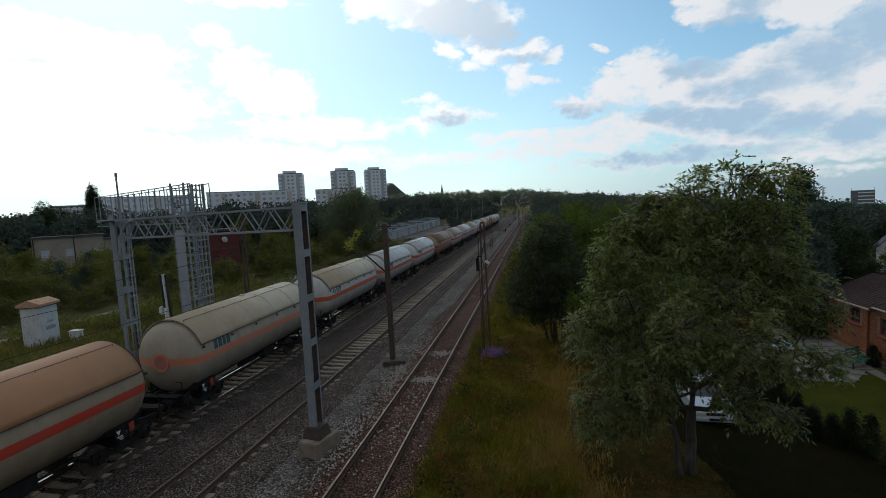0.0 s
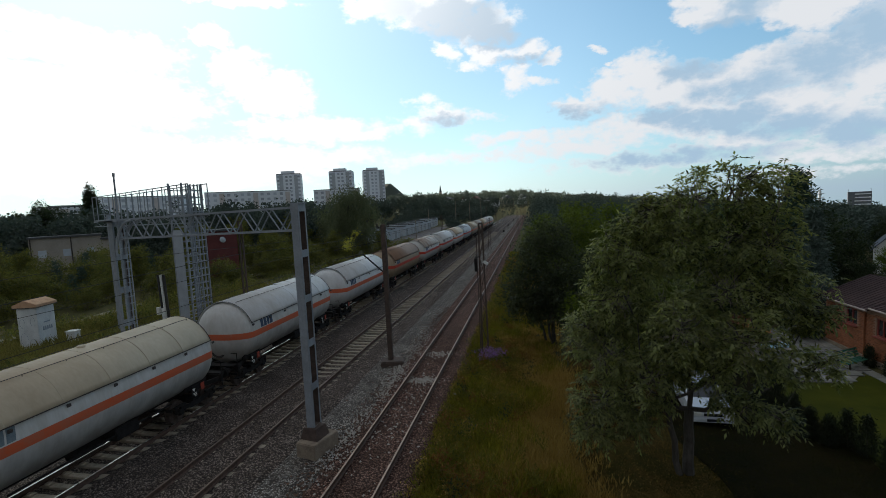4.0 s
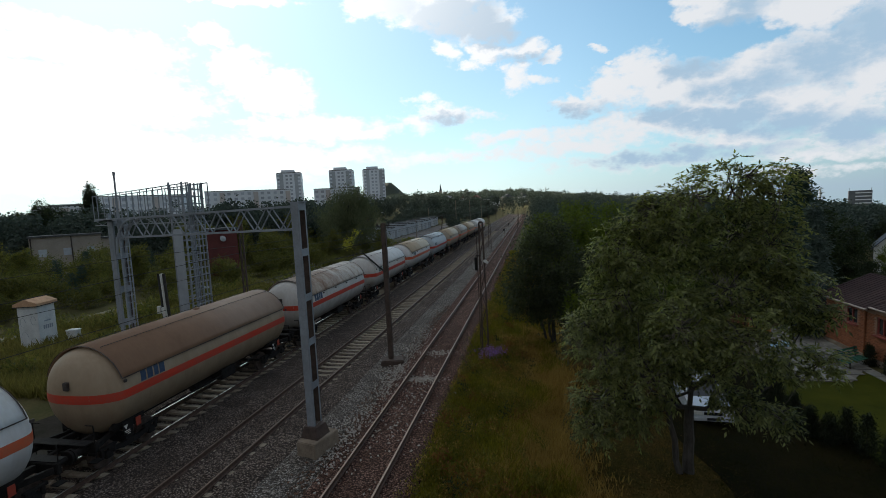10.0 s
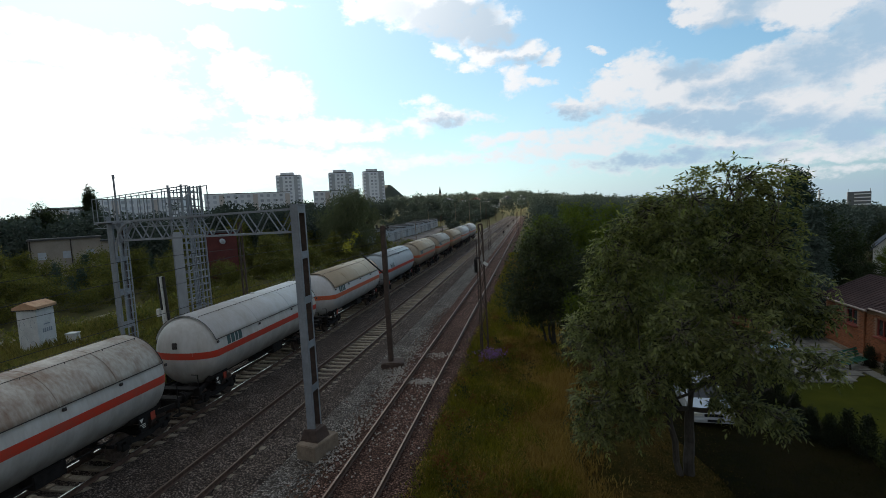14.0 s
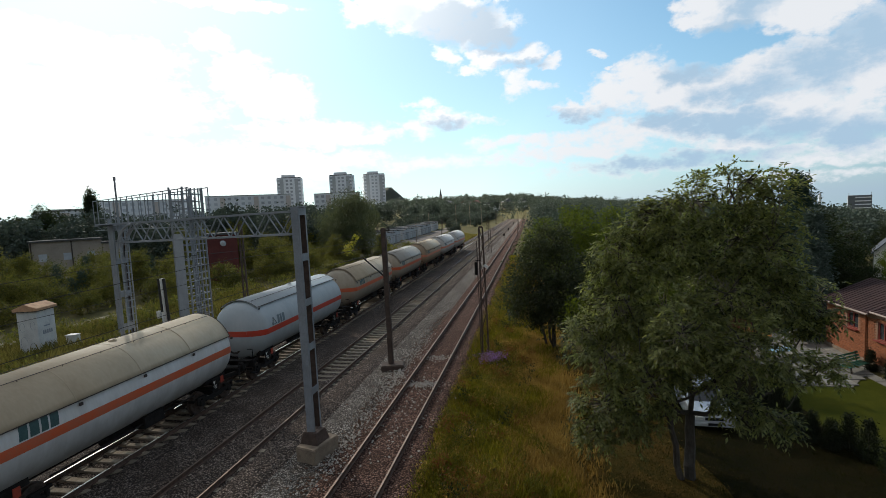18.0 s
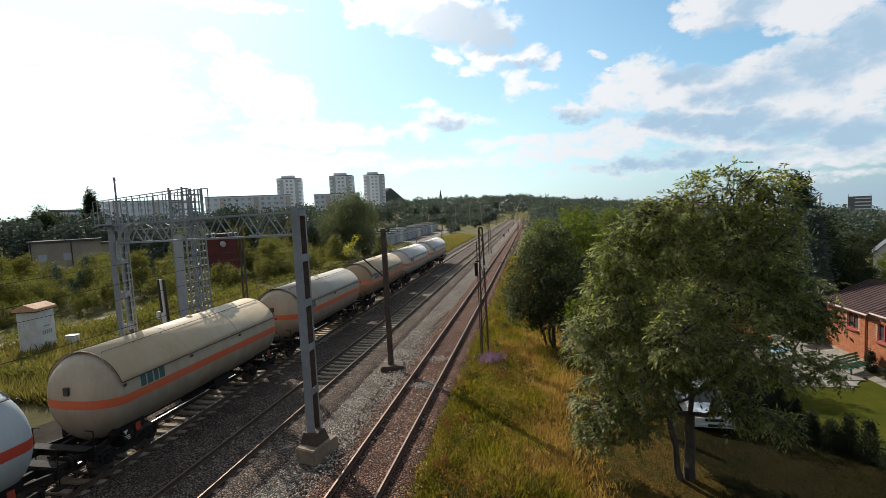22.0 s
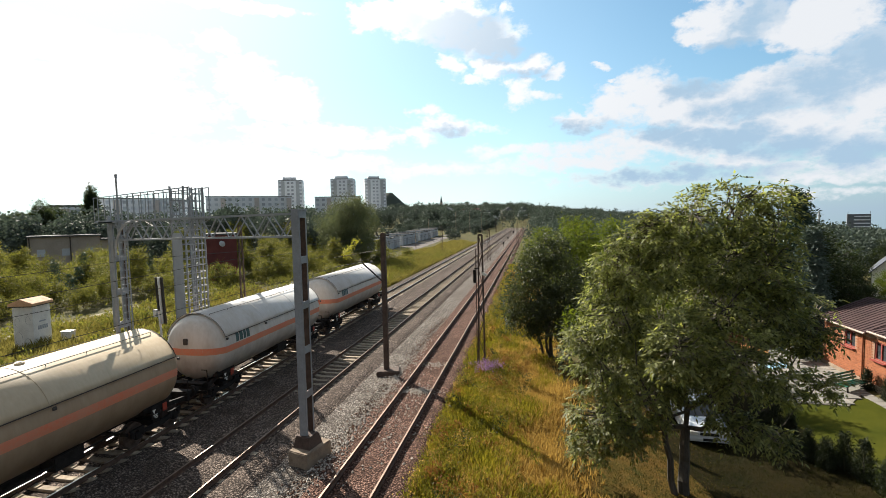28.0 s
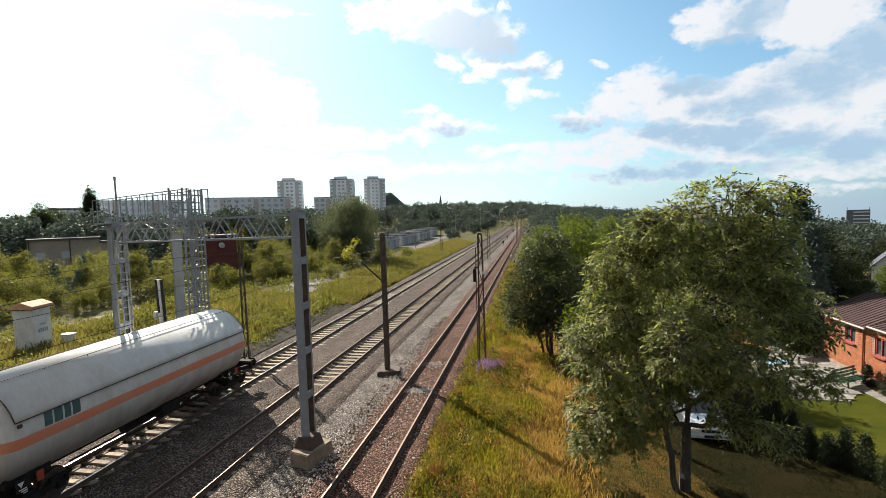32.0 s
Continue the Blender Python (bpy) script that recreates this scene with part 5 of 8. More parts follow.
def house():
    h = thing("brick_house", pose(0, 0, 0), "single-storey orange brick house with a brown metal roof", "house")
    # walls with openings on the side that faces the garden
    wins = [(30.35, 31.3, 0.3, 1.25), (27.9, 28.8, 0.15, 1.15)]
    x, top = 18.15, 1.55
    bm = B()
    ys = [24.0, 27.9, 28.8, 30.35, 31.3, 33.3]
    for a, b in zip(ys, ys[1:]):
        w = [q for q in wins if abs(q[0] - a) < 0.01]
        if w:
            box(bm, (x + 0.15, (a + b) / 2, (Z0 - 0.2 + w[0][2]) / 2), (0.3, b - a, w[0][2] - Z0 + 0.2))
            box(bm, (x + 0.15, (a + b) / 2, (w[0][3] + top) / 2), (0.3, b - a, top - w[0][3]))
        else:
            box(bm, (x + 0.15, (a + b) / 2, (Z0 - 0.2 + top) / 2), (0.3, b - a, top - Z0 + 0.2))
    box(bm, (x + 2.45, 33.15, (Z0 + top) / 2), (4.6, 0.3, top - Z0))
    box(bm, (x + 4.9, 28.65, (Z0 + top) / 2), (0.3, 9.3, top - Z0))
    box(bm, (x + 2.45, 24.15, (Z0 + top) / 2), (4.6, 0.3, top - Z0))
    wall = part("wall", bm, M["mortar"], h)
    # brick courses of the garden side and the far end
    bm = B()
    box(bm, (0, 0, 0), (0.02, 0.235, 0.062))
    first = part("brick", bm, M["brick"], wall)
    first.location = (x - 0.008, 24.12, Z0 + 0.05)
    count = 0
    for r in range(41):
        z = Z0 + 0.05 + r * 0.075
        y = 26.4 + (0.125 if r % 2 else 0.0)
        while y < 33.2:
            if not any(a - 0.1 < y < b + 0.1 and c - 0.02 < z < d + 0.02 for a, b, c, d in wins):
                if count < 900:
                    piece("brick", first, pose(x - 0.008 + random.uniform(-0.002, 0.002), y, z), wall)
                    count += 1
            y += 0.25
    for a, b, c, d in wins:
        w = part("window", frame_mesh(b - a, d - c), M["red_paint"], h, "brown wooden window frame")
        w.matrix_basis = pose(x + 0.08, (a + b) / 2, (c + d) / 2)
        for s in (-1, 1):
            bm = B()
            box(bm, (0.02, s * (b - a) / 4, 0), (0.012, (b - a) / 2 - 0.1, d - c - 0.12))
            part("pane", bm, M["glass_dark"], w)
        bm = B()
        box(bm, (-0.14, 0, -(d - c) / 2 - 0.03), (0.26, b - a + 0.2, 0.05), bevel=0.01)
        part("sill", bm, M["red_paint"], w)
        bm = B()
        box(bm, (0.12, 0.2, 0.05), (0.01, 0.34, d - c - 0.2))
        part("curtain", bm, M["white_paint"], w)
    # roofs: a main one and a lower one over the near part, two slopes each, with seams
    ridge_x = x + 2.45
    for y0, y1, rz, ez, eave in ((28.9, 33.4, 2.72, top - 0.05, x - 0.4), (23.6, 28.86, 2.45, top + 0.08, x - 0.3)):
        for s in (1, -1):
            bm = B()
            e = eave if s == 1 else 2 * ridge_x - eave
            a = [(e, y0, ez), (e, y1, ez), (ridge_x, y1, rz), (ridge_x, y0, rz)]
            lo = [bm.verts.new(p) for p in a]
            hi = [bm.verts.new((p[0], p[1], p[2] + 0.09)) for p in a]
            bm.faces.new(lo)
            bm.faces.new(hi)
            for i in range(4):
                bm.faces.new((lo[i], lo[(i + 1) % 4], hi[(i + 1) % 4], hi[i]))
            rf = part("roof_slope", bm, M["roof_tile"], h)
            if s == 1:
                y = y0 + 0.05
                while y < y1:
                    bm = B()
                    bar(bm, (e, y, ez + 0.11), (ridge_x, y, rz + 0.11), 0.04, 0.03)
                    part("seam", bm, M["roof_tile"], rf)
                    y += 0.3
        bm = B()
        rod(bm, (eave - 0.05, y0, ez + 0.02), (eave - 0.05, y1, ez + 0.02), 0.055, seg=8)
        part("gutter", bm, M["gutter"], h)
    bm = B()
    rod(bm, (x - 0.08, 29.6, Z0), (x - 0.08, 29.6, top), 0.045, seg=8)
    part("downpipe", bm, M["brick"], h)
    bm = B()
    box(bm, (x - 0.05, 28.65, Z0 + 0.12), (0.1, 9.3, 0.5))
    part("plinth", bm, M["concrete"], h)
    # gable ends
    for y, rz in ((24.15, 2.4), (29.05, 2.66), (33.15, 2.66)):
        bm = B()
        v = [bm.verts.new((px, y + o, pz)) for o in (-0.14, 0.14) for px, pz in ((x, top - 0.02), (2 * ridge_x - x, top - 0.02), (ridge_x, rz))]
        bm.faces.new(v[:3])
        bm.faces.new(v[3:])
        for i in range(3):
            bm.faces.new((v[i], v[(i + 1) % 3], v[3 + (i + 1) % 3], v[3 + i]))
        part("gable", bm, M["mortar"], h)


def frame_mesh(w, d):
    bm = B()
    for s in (-1, 1):
        box(bm, (0, s * (w / 2 - 0.035), 0), (0.08, 0.07, d))
        box(bm, (0, 0, s * (d / 2 - 0.035)), (0.08, w - 0.14, 0.07))
    box(bm, (0, 0, 0), (0.08, 0.07, d - 0.14))
    return bm


house()


def car():
    c = thing("car", pose(7.2, 22.35, Z0 + 0.05, 0, 0, -3), "silver hatchback parked on the grass under the tree", "car")
    # side outline of the body, front towards -y
    low = [(-2.0, 0.35), (-2.02, 0.62), (-1.85, 0.80), (-1.0, 0.92), (-0.95, 0.93), (1.75, 0.96), (1.95, 0.85), (1.98, 0.40)]
    bm = B()
    n = len(low)
    rows = []
    for s, k in ((-0.82, 0), (-0.72, 0.04), (0.72, 0.04), (0.82, 0)):
        rows.append([bm.verts.new((s, y, z + (k if z > 0.7 else 0))) for y, z in low])
    for a, b in zip(rows, rows[1:]):
        for i in range(n):
            bm.faces.new((a[i], a[(i + 1) % n], b[(i + 1) % n], b[i]))
    bm.faces.new(rows[0])
    bm.faces.new(rows[-1])
    part("body", bm, M["car_paint"], c, smooth=False)
    cab = [(-0.95, 0.94), (-0.25, 1.38), (1.2, 1.40), (1.8, 0.97)]
    bm = B()
    rows = []
    for s in (-1, 1):
        rows.append([bm.verts.new((s * (0.74 if z < 1 else 0.60), y, z)) for y, z in cab])
    for i in range(3):
        bm.faces.new((rows[0][i], rows[0][i + 1], rows[1][i + 1], rows[1][i]))
    bm.faces.new(rows[0])
    bm.faces.new(rows[1])
    part("glasshouse", bm, M["glass_dark"], c)
    bm = B()
    box(bm, (0, 0.48, 1.405), (1.22, 1.55, 0.035), bevel=0.012)
    part("car_roof", bm, M["car_paint"], c)
    bm = B()
    for s in (-1, 1):
        for (y0, z0), (y1, z1) in zip(cab, cab[1:]):
            bar(bm, (s * (0.745 if z0 < 1 else 0.605), y0, z0), (s * (0.745 if z1 < 1 else 0.605), y1, z1), 0.06, 0.06)
        bar(bm, (s * 0.75, 0.45, 0.95), (s * 0.61, 0.45, 1.39), 0.05, 0.07)
    part("window_pillars", bm, M["car_paint"], c)
    for s in (-1, 1):
        bm = B()
        box(bm, (s * 0.58, -1.97, 0.68), (0.34, 0.12, 0.16), bevel=0.03)
        part("headlight", bm, M["white_paint"], c)
        bm = B()
        box(bm, (s * 0.86, -0.7, 0.98), (0.14, 0.1, 0.12), bevel=0.03)
        part("door_mirror", bm, M["car_paint"], c)
        for y in (-1.25, 1.3):
            bm = B()
            rod(bm, (s * 0.62, y, 0.30), (s * 0.83, y, 0.30), 0.31, seg=20)
            w = part("wheel", bm, M["tyre"], c)
            bm = B()
            rod(bm, (s * 0.831, y, 0.30), (s * 0.842, y, 0.30), 0.19, seg=14)
            part("hub_cap", bm, M["grey_steel"], w)
    bm = B()
    box(bm, (0, -2.03, 0.68), (0.7, 0.04, 0.12), bevel=0.01)
    part("grille", bm, M["tyre"], c)
    bm = B()
    box(bm, (0, -2.03, 0.45), (1.5, 0.1, 0.16), bevel=0.03)
    part("bumper", bm, M["car_paint"], c)
    bm = B()
    box(bm, (0, -2.085, 0.47), (0.5, 0.012, 0.11))
    part("number_plate_bar", bm, M["tyre"], c)


car()


def bench(x, y, rz, mat, label, group="garden benches"):
    b = thing("garden_bench", pose(x, y, ground_z(x, y), 0, 0, rz), label, "bench", group)
    for k in range(4):
        bm = B()
        box(bm, (0, -0.21 + 0.14 * k, 0.45), (1.9, 0.11, 0.035), bevel=0.008)
        part("seat_slat", bm, mat, b)
    for k in range(3):
        bm = B()
        box(bm, (0, 0.30 + 0.05 * k, 0.58 + 0.15 * k), (1.9, 0.03, 0.11), rx=-14, bevel=0.008)
        part("back_slat", bm, mat, b)
    for s in (-1, 1):
        bm = B()
        bar(bm, (s * 0.75, -0.24, 0), (s * 0.75, -0.2, 0.44), 0.06, 0.06)
        bar(bm, (s * 0.75, 0.26, 0), (s * 0.75, 0.42, 0.95), 0.06, 0.06)
        bar(bm, (s * 0.75, -0.24, 0.42), (s * 0.75, 0.3, 0.42), 0.05, 0.05)
        part("leg_frame", bm, M["dark_steel"], b)


def patio():
    t = thing("paved_patio", pose(0, 0, 0), "grey paved patio between the lawn and house", "paving", kind="structure")
    bm = B()
    pts = [(12.8, 26.2), (15.4, 26.0), (18.1, 29.0), (18.1, 37.0), (13.2, 35.0)]
    lo = [bm.verts.new((x, y, Z0 - 0.2)) for x, y in pts]
    hi = [bm.verts.new((x, y, ground_z(x, y) + 0.07)) for x, y in pts]
    bm.faces.new(lo)
    bm.faces.new(hi)
    for i in range(5):
        bm.faces.new((lo[i], lo[(i + 1) % 5], hi[(i + 1) % 5], hi[i]))
    part("paving_bed", bm, M["mortar_grey"], t)
    bm = B()
    box(bm, (0, 0, 0), (0.78, 0.78, 0.05), bevel=0.01)
    first = part("paving_slab", bm, M["paving"], t)
    first.location = (15.0, 28.0, ground_z(15, 28) + 0.085)
    for i in range(7):
        for j in range(13):
            x, y = 13.0 + 0.8 * i, 26.6 + 0.8 * j
            if x < 12.7 + (y - 26) * 0.07 or (y < 29 and x > 15.2 + (y - 26) * 0.9) or x > 17.8 or y > 36:
                continue
            piece("paving_slab", first, pose(x, y, ground_z(x, y) + 0.085 + random.uniform(-0.006, 0.006), 0, 0, random.uniform(-0.5, 0.5)), t)
    bench(16.9, 28.4, 32, M["green_paint"], "green slatted garden bench on the patio")
    bench(14.1, 33.6, -62, M["orange_paint"], "orange slatted garden bench beside the patio")
    bench(14.3, 36.4, -60, M["red_paint"], "dark red slatted garden bench beside the patio")
    # pale blue board on trestles, grey table
    b = thing("blue_board_table", pose(14.2, 30.6, ground_z(14.2, 30.6) + 0.1, 0, 0, 20), "low table with a pale blue top", "table")
    bm = B()
    box(bm, (0, 0, 0.5), (1.6, 0.9, 0.05), bevel=0.01)
    part("tabletop", bm, M["blue_paint"], b)
    for sx in (-1, 1):
        for sy in (-1, 1):
            bm = B()
            bar(bm, (sx * 0.65, sy * 0.35, 0), (sx * 0.65, sy * 0.35, 0.48), 0.06, 0.06)
            part("leg", bm, M["dark_steel"], b)
    b = thing("garden_table", pose(16.9, 33.5, ground_z(16.9, 33.5) + 0.1, 0, 0, 8), "grey garden table on the patio", "table")
    bm = B()
    box(bm, (0, 0, 0.72), (1.9, 1.0, 0.06), bevel=0.02)
    part("tabletop", bm, M["paving"], b)
    for sx in (-1, 1):
        for sy in (-1, 1):
            bm = B()
            bar(bm, (sx * 0.8, sy * 0.4, 0), (sx * 0.8, sy * 0.4, 0.7), 0.06, 0.06)
            part("leg", bm, M["dark_steel"], b)
    # garden path along the house
    bm = B()
    for k in range(10):
        box(bm, (17.2, 21.4 + 0.72 * k, ground_z(17.2, 21.4 + 0.72 * k) + 0.03), (0.6, 0.68, 0.06), bevel=0.01)
    tagged(part("garden_path", bm, M["paving"]), "narrow path of grey slabs beside the house", "path", kind="structure")


M["mortar_grey"] = material("sand_bed", (0.22, 0.20, 0.165), (0.16, 0.145, 0.125), 0.95, scale=4, fine=30)
patio()
strip("lawn", [(11.7 - (y - 18) * 0.02, 17.9, y) for y in [8 + 0.8 * k for k in range(25)]], M["lawn"], 0.035, "short bright green mown lawn", "lawn")
# the patch paints the ash's shade on the yard
strip("yard_grass_patch", [(5.6 + 0.4 * math.sin(0.9 * y), 11.6 + 0.2 * math.sin(1.7 * y), y) for y in [6 + 0.8 * k for k in range(28)]], M["shade_grass"], 0.05, "thin grass under the ash tree, darkened as its shade", "yard")
strip("yard_earth", [(1.6 + 0.2 * math.sin(y), 6.4, y) for y in [6 + 0.8 * k for k in range(28)]], M["yard"], 0.03, "trampled dry earth with thin grass", "yard")
M["dark_soil"] = material("dark_strip_soil", (0.055, 0.045, 0.037), (0.028, 0.026, 0.018), 0.95, scale=0.8, fine=12, bump=0.6, spec=0.06, dist=0.04)
# a darker strip of ground along the main track
strip("track_shoulder", [(-21.3 + 0.5 * math.sin(0.7 * y), -18.1, y) for y in [4 + 1.5 * k for k in range(30)]], M["dark_soil"], 0.06, "dark soil shoulder beside the main track", "ground")
strip("dirt_road", [(-39.4 - 0.6 * math.sin(y / 9), -37.7 - 0.5 * math.sin(y / 7), y) for y in [6 + 2.0 * k for k in range(34)]], M["gravel_road"], 0.03, "pale dusty dirt road through the weeds", "road")
M["cinder"] = material("grey_cinder", (0.21, 0.19, 0.18), (0.13, 0.115, 0.105), 0.95, scale=0.5, fine=9, bump=0.4, spec=0.06, dist=0.03)
strip("bare_ground", [(-31.5 - 0.8 * math.sin(y), -24.5 + 0.7 * math.sin(1.3 * y), y) for y in [50 + 1.5 * k for k in range(11)]], M["cinder"], 0.04, "bare grey ground beside the railway bank", "ground")
strip("cinder_path", [(-36.4 - 0.03 * (y - 110), -29.0 - 0.05 * (y - 105), y) for y in [66 + 2.5 * k for k in range(64)]], M["cinder"], 0.03, "pale dirt road beside the railway", "road")


def concrete_slab():
    bm = B()
    box(bm, (0, 0, 0.06), (4.6, 2.4, 0.14), bevel=0.02)
    o = part("concrete_slab", bm, M["paving"])
    o.matrix_basis = pose(-28.6, 55.5, ground_z(-28.6, 55.5), 0, 0, 35)
    tagged(o, "pale concrete slab lying on bare ground", "slab")


concrete_slab()

# ---- buildings in the distance ----
# panel_pale and panel_slab: glare and haze painted in as a bluish white
M["panel_pale"] = material("hazy_panel_render", (0.83, 0.85, 0.88), (0.76, 0.78, 0.82), 0.85, scale=0.15, fine=2, bump=0.05)
M["panel_slab"] = material("hazy_slab_render", (0.80, 0.82, 0.85), (0.70, 0.72, 0.75), 0.85, scale=0.15, fine=2, bump=0.05)
M["panel_grey"] = material("grey_panel_render", (0.5, 0.52, 0.54), (0.4, 0.42, 0.44), 0.85, scale=0.15, fine=2, bump=0.05)
M["panel_beige"] = material("beige_render", (0.40, 0.345, 0.29), (0.29, 0.25, 0.21), 0.85, scale=0.4, fine=5, bump=0.05)
M["panel_stripe"] = material("brown_balcony_panel", (0.62, 0.55, 0.51), (0.52, 0.47, 0.44), 0.85, scale=0.3, fine=3, bump=0.05)
M["office_wall"] = material("dark_grey_facade", (0.16, 0.17, 0.19), (0.11, 0.12, 0.135), 0.8, scale=0.2, fine=3, bump=0.05)
M["tar_roof"] = material("tar_roof", (0.10, 0.10, 0.10), (0.06, 0.06, 0.06), 0.9, scale=0.5, fine=5)
M["brick_red"] = material("dark_red_render", (0.15, 0.036, 0.032), (0.10, 0.028, 0.025), 0.85, scale=0.6, fine=8)
M["garage_door"] = material("grey_garage_door", (0.42, 0.42, 0.41), (0.3, 0.3, 0.3), 0.7, scale=0.6, fine=8, vary=0.3)
M["slate"] = material("dark_slate_roof", (0.08, 0.09, 0.11), (0.05, 0.055, 0.07), 0.8, scale=1, fine=10)
M["pane_far"] = material("far_window_glass", (0.36, 0.39, 0.43), (0.46, 0.49, 0.53), 0.3, scale=0.5, fine=3, bump=0, vary=0.3)


def far_windows(parent, origin, along, cols, rows, dx, dz, z0, size, skip=None, mat=None):
    """Windows set in one face: shared pane mesh, one object a window."""
    w, h = size
    bm = B()
    box(bm, (0, 0, 0), (w, 0.14, h))
    ang = math.degrees(math.atan2(along[1], along[0]))
    first = None
    for r in range(rows):
        for c in range(cols):
            if skip and skip(c, r):
                continue
            m = pose(origin[0] + along[0] * (dx * (c + 0.5)), origin[1] + along[1] * (dx * (c + 0.5)), z0 + dz * r, 0, 0, ang)
            if first is None:
                first = part("window", bm, mat or M["pane_far"], parent)
                first.matrix_basis = m
            else:
                piece("window", first, m, parent)


def tower_block(az, dist, top, turn, label):
    a = radians(az)
    x, y = dist * math.sin(a), dist * math.cos(a)
    t = thing("tower_block", pose(x, y, 0, 0, 0, turn), label, "apartment tower", "tower blocks")
    z0 = ground_z(x, y) - 1
    w, d = 18.0, 13.0
    bm = B()
    box(bm, (0, 0, (z0 + top) / 2), (w, d, top - z0), bevel=0.15)
    part("wall", bm, M["panel_pale"], t)
    bm = B()
    box(bm, (0, 0, top + 0.3), (w - 0.6, d - 0.6, 0.6))
    part("roof", bm, M["tar_roof"], t)
    bm = B()
    box(bm, (-1, 0, top + 1.5), (9.5, 7, 2.4), bevel=0.1)
    part("lift_house", bm, M["panel_pale"], t)
    n = int((top - z0 - 3) / 2.8)
    # recessed grey balcony strips and window columns
    for x0 in (-5.4, 5.4):
        bm = B()
        box(bm, (x0, -d / 2 - 0.05, (z0 + top) / 2 + 1), (2.6, 0.3, top - z0 - 3))
        part("balcony_strip", bm, M["panel_grey"], t)
    far_windows(t, (-w / 2, -d / 2 - 0.02), (1, 0), 6, n, w / 6, 2.8, top - 2.8 * n + 0.9, (1.7, 1.5), lambda c, r: c in (1, 4))
    far_windows(t, (-w / 2 - 0.02, d / 2), (0, -1), 3, n, d / 3, 2.8, top - 2.8 * n + 0.9, (1.6, 1.4))
    far_windows(t, (w / 2 + 0.02, d / 2), (0, -1), 3, n, d / 3, 2.8, top - 2.8 * n + 0.9, (1.6, 1.4))


tower_block(-28.45, 386, 38.6, 22, "pale eleven-storey concrete apartment tower")
tower_block(-22.55, 386, 39.6, 14, "grey-white eleven-storey concrete apartment tower")
tower_block(-18.85, 410, 41.5, 24, "pale eleven-storey concrete tower beside the heap")


def slab(ax, ay, bx, by, top, storeys, label, mat="panel_slab"):
    a, b = Vector((ax, ay, 0)), Vector((bx, by, 0))
    L = (b - a).length
    ang = math.degrees(math.atan2(by - ay, bx - ax))
    c = (a + b) / 2
    z0 = min(ground_z(c.x, c.y), top - 2.9 * storeys) - 2
    t = thing("apartment_slab", pose(c.x, c.y, 0, 0, 0, ang), label, "apartment block", "apartment slabs")
    bm = B()
    box(bm, (0, 5, (z0 + top) / 2), (L, 10, top - z0), bevel=0.1)
    part("wall", bm, M[mat], t)
    bm = B()
    box(bm, (0, 5, top + 0.15), (L + 0.4, 10.4, 0.3))
    part("roof", bm, M["tar_roof"], t)
    n = int(L / 3.4)
    far_windows(t, (-L / 2, -0.02), (1, 0), n, storeys - 1, L / n, 2.9, top - 2.9 * (storeys - 1) + 1.2, (1.7, 1.5))
    for k in range(0, n - 1, 5):
        bm = B()
        box(bm, (-L / 2 + L / n * (k + 2.5), -0.5, top - 2.9 * storeys / 2), (2.6, 1.0, 2.9 * storeys - 1.5))
        part("balcony_stack", bm, M["panel_stripe"], t)


slab(-250, 236, -206, 250, 22.5, 5, "grey-white five-storey apartment slab far behind the gantry")
slab(-180, 142, -164, 153, 15.0, 4, "grey four-storey apartment block beside the poplar")
slab(-130, 268, -104, 276, 22.0, 5, "long whitish five-storey apartment slab below the towers")
slab(-182, 238, -143, 264, 22.6, 5, "long pale five-storey apartment slab behind trees")
slab(-205, 190, -178, 216, 20.5, 5, "pale five-storey apartment slab behind the gantry")
slab(-201, 165, -190, 178, 16.5, 5, "whitish five-storey apartment slab behind dark trees")


def flat_building():
    """A beige flat-roofed workshop behind the shrubs."""
    t = thing("workshop", pose(-72.3, 61.5, 0, 0, 0, 49), "beige flat-roofed workshop with dark roof edge", "building")
    for c, L, top in ((0, 9.0, 6.4), (6.2, 3.3, 5.7)):
        bm = B()
        box(bm, (c, 4.5, top / 2 - 0.5), (L, 9, top + 1), bevel=0.03)
        w = part("wall", bm, M["panel_beige"], t)
        bm = B()
        box(bm, (c, 4.4, top + 0.12), (L + 0.3, 9.6, 0.25))
        part("roof", bm, M["tar_roof"], t)
        far_windows(t, (c - L / 2, -0.02), (1, 0), 3 if L > 5 else 1, 1, L / 3 if L > 5 else L, 3, top - 2.4, (1.0, 1.1))
    for x in (0.6, -4.3):
        bm = B()
        box(bm, (x, -0.1, 3.2), (0.16, 0.16, 6.3))
        part("downpipe", bm, M["dark_steel"], t)


flat_building()


def red_shed():
    t = thing("red_shed", pose(-42.2, 58.0, 0, 0, 0, 38), "dark red rendered house gable with a grey dish", "building")
    bm = B()
    box(bm, (-0.1, 2.6, 3.0), (4.0, 5, 7.0), bevel=0.03)
    part("wall", bm, M["brick_red"], t)
    bm = B()
    box(bm, (-0.1, 2.5, 6.55), (4.3, 5.6, 0.25))
    part("roof", bm, M["tar_roof"], t)
    bm = B()
    bmesh.ops.create_cone(bm, cap_ends=True, segments=16, radius1=0.42, radius2=0.12, depth=0.3, matrix=pose(0.1, -0.45, 5.3, 70, 0, 25))
    part("dish", bm, M["panel_grey"], t, "grey satellite dish")
    bm = B()
    rod(bm, (0.1, 0.1, 5.1), (0.1, -0.4, 5.3), 0.04, seg=6)
    part("dish_arm", bm, M["dark_steel"], t)


red_shed()


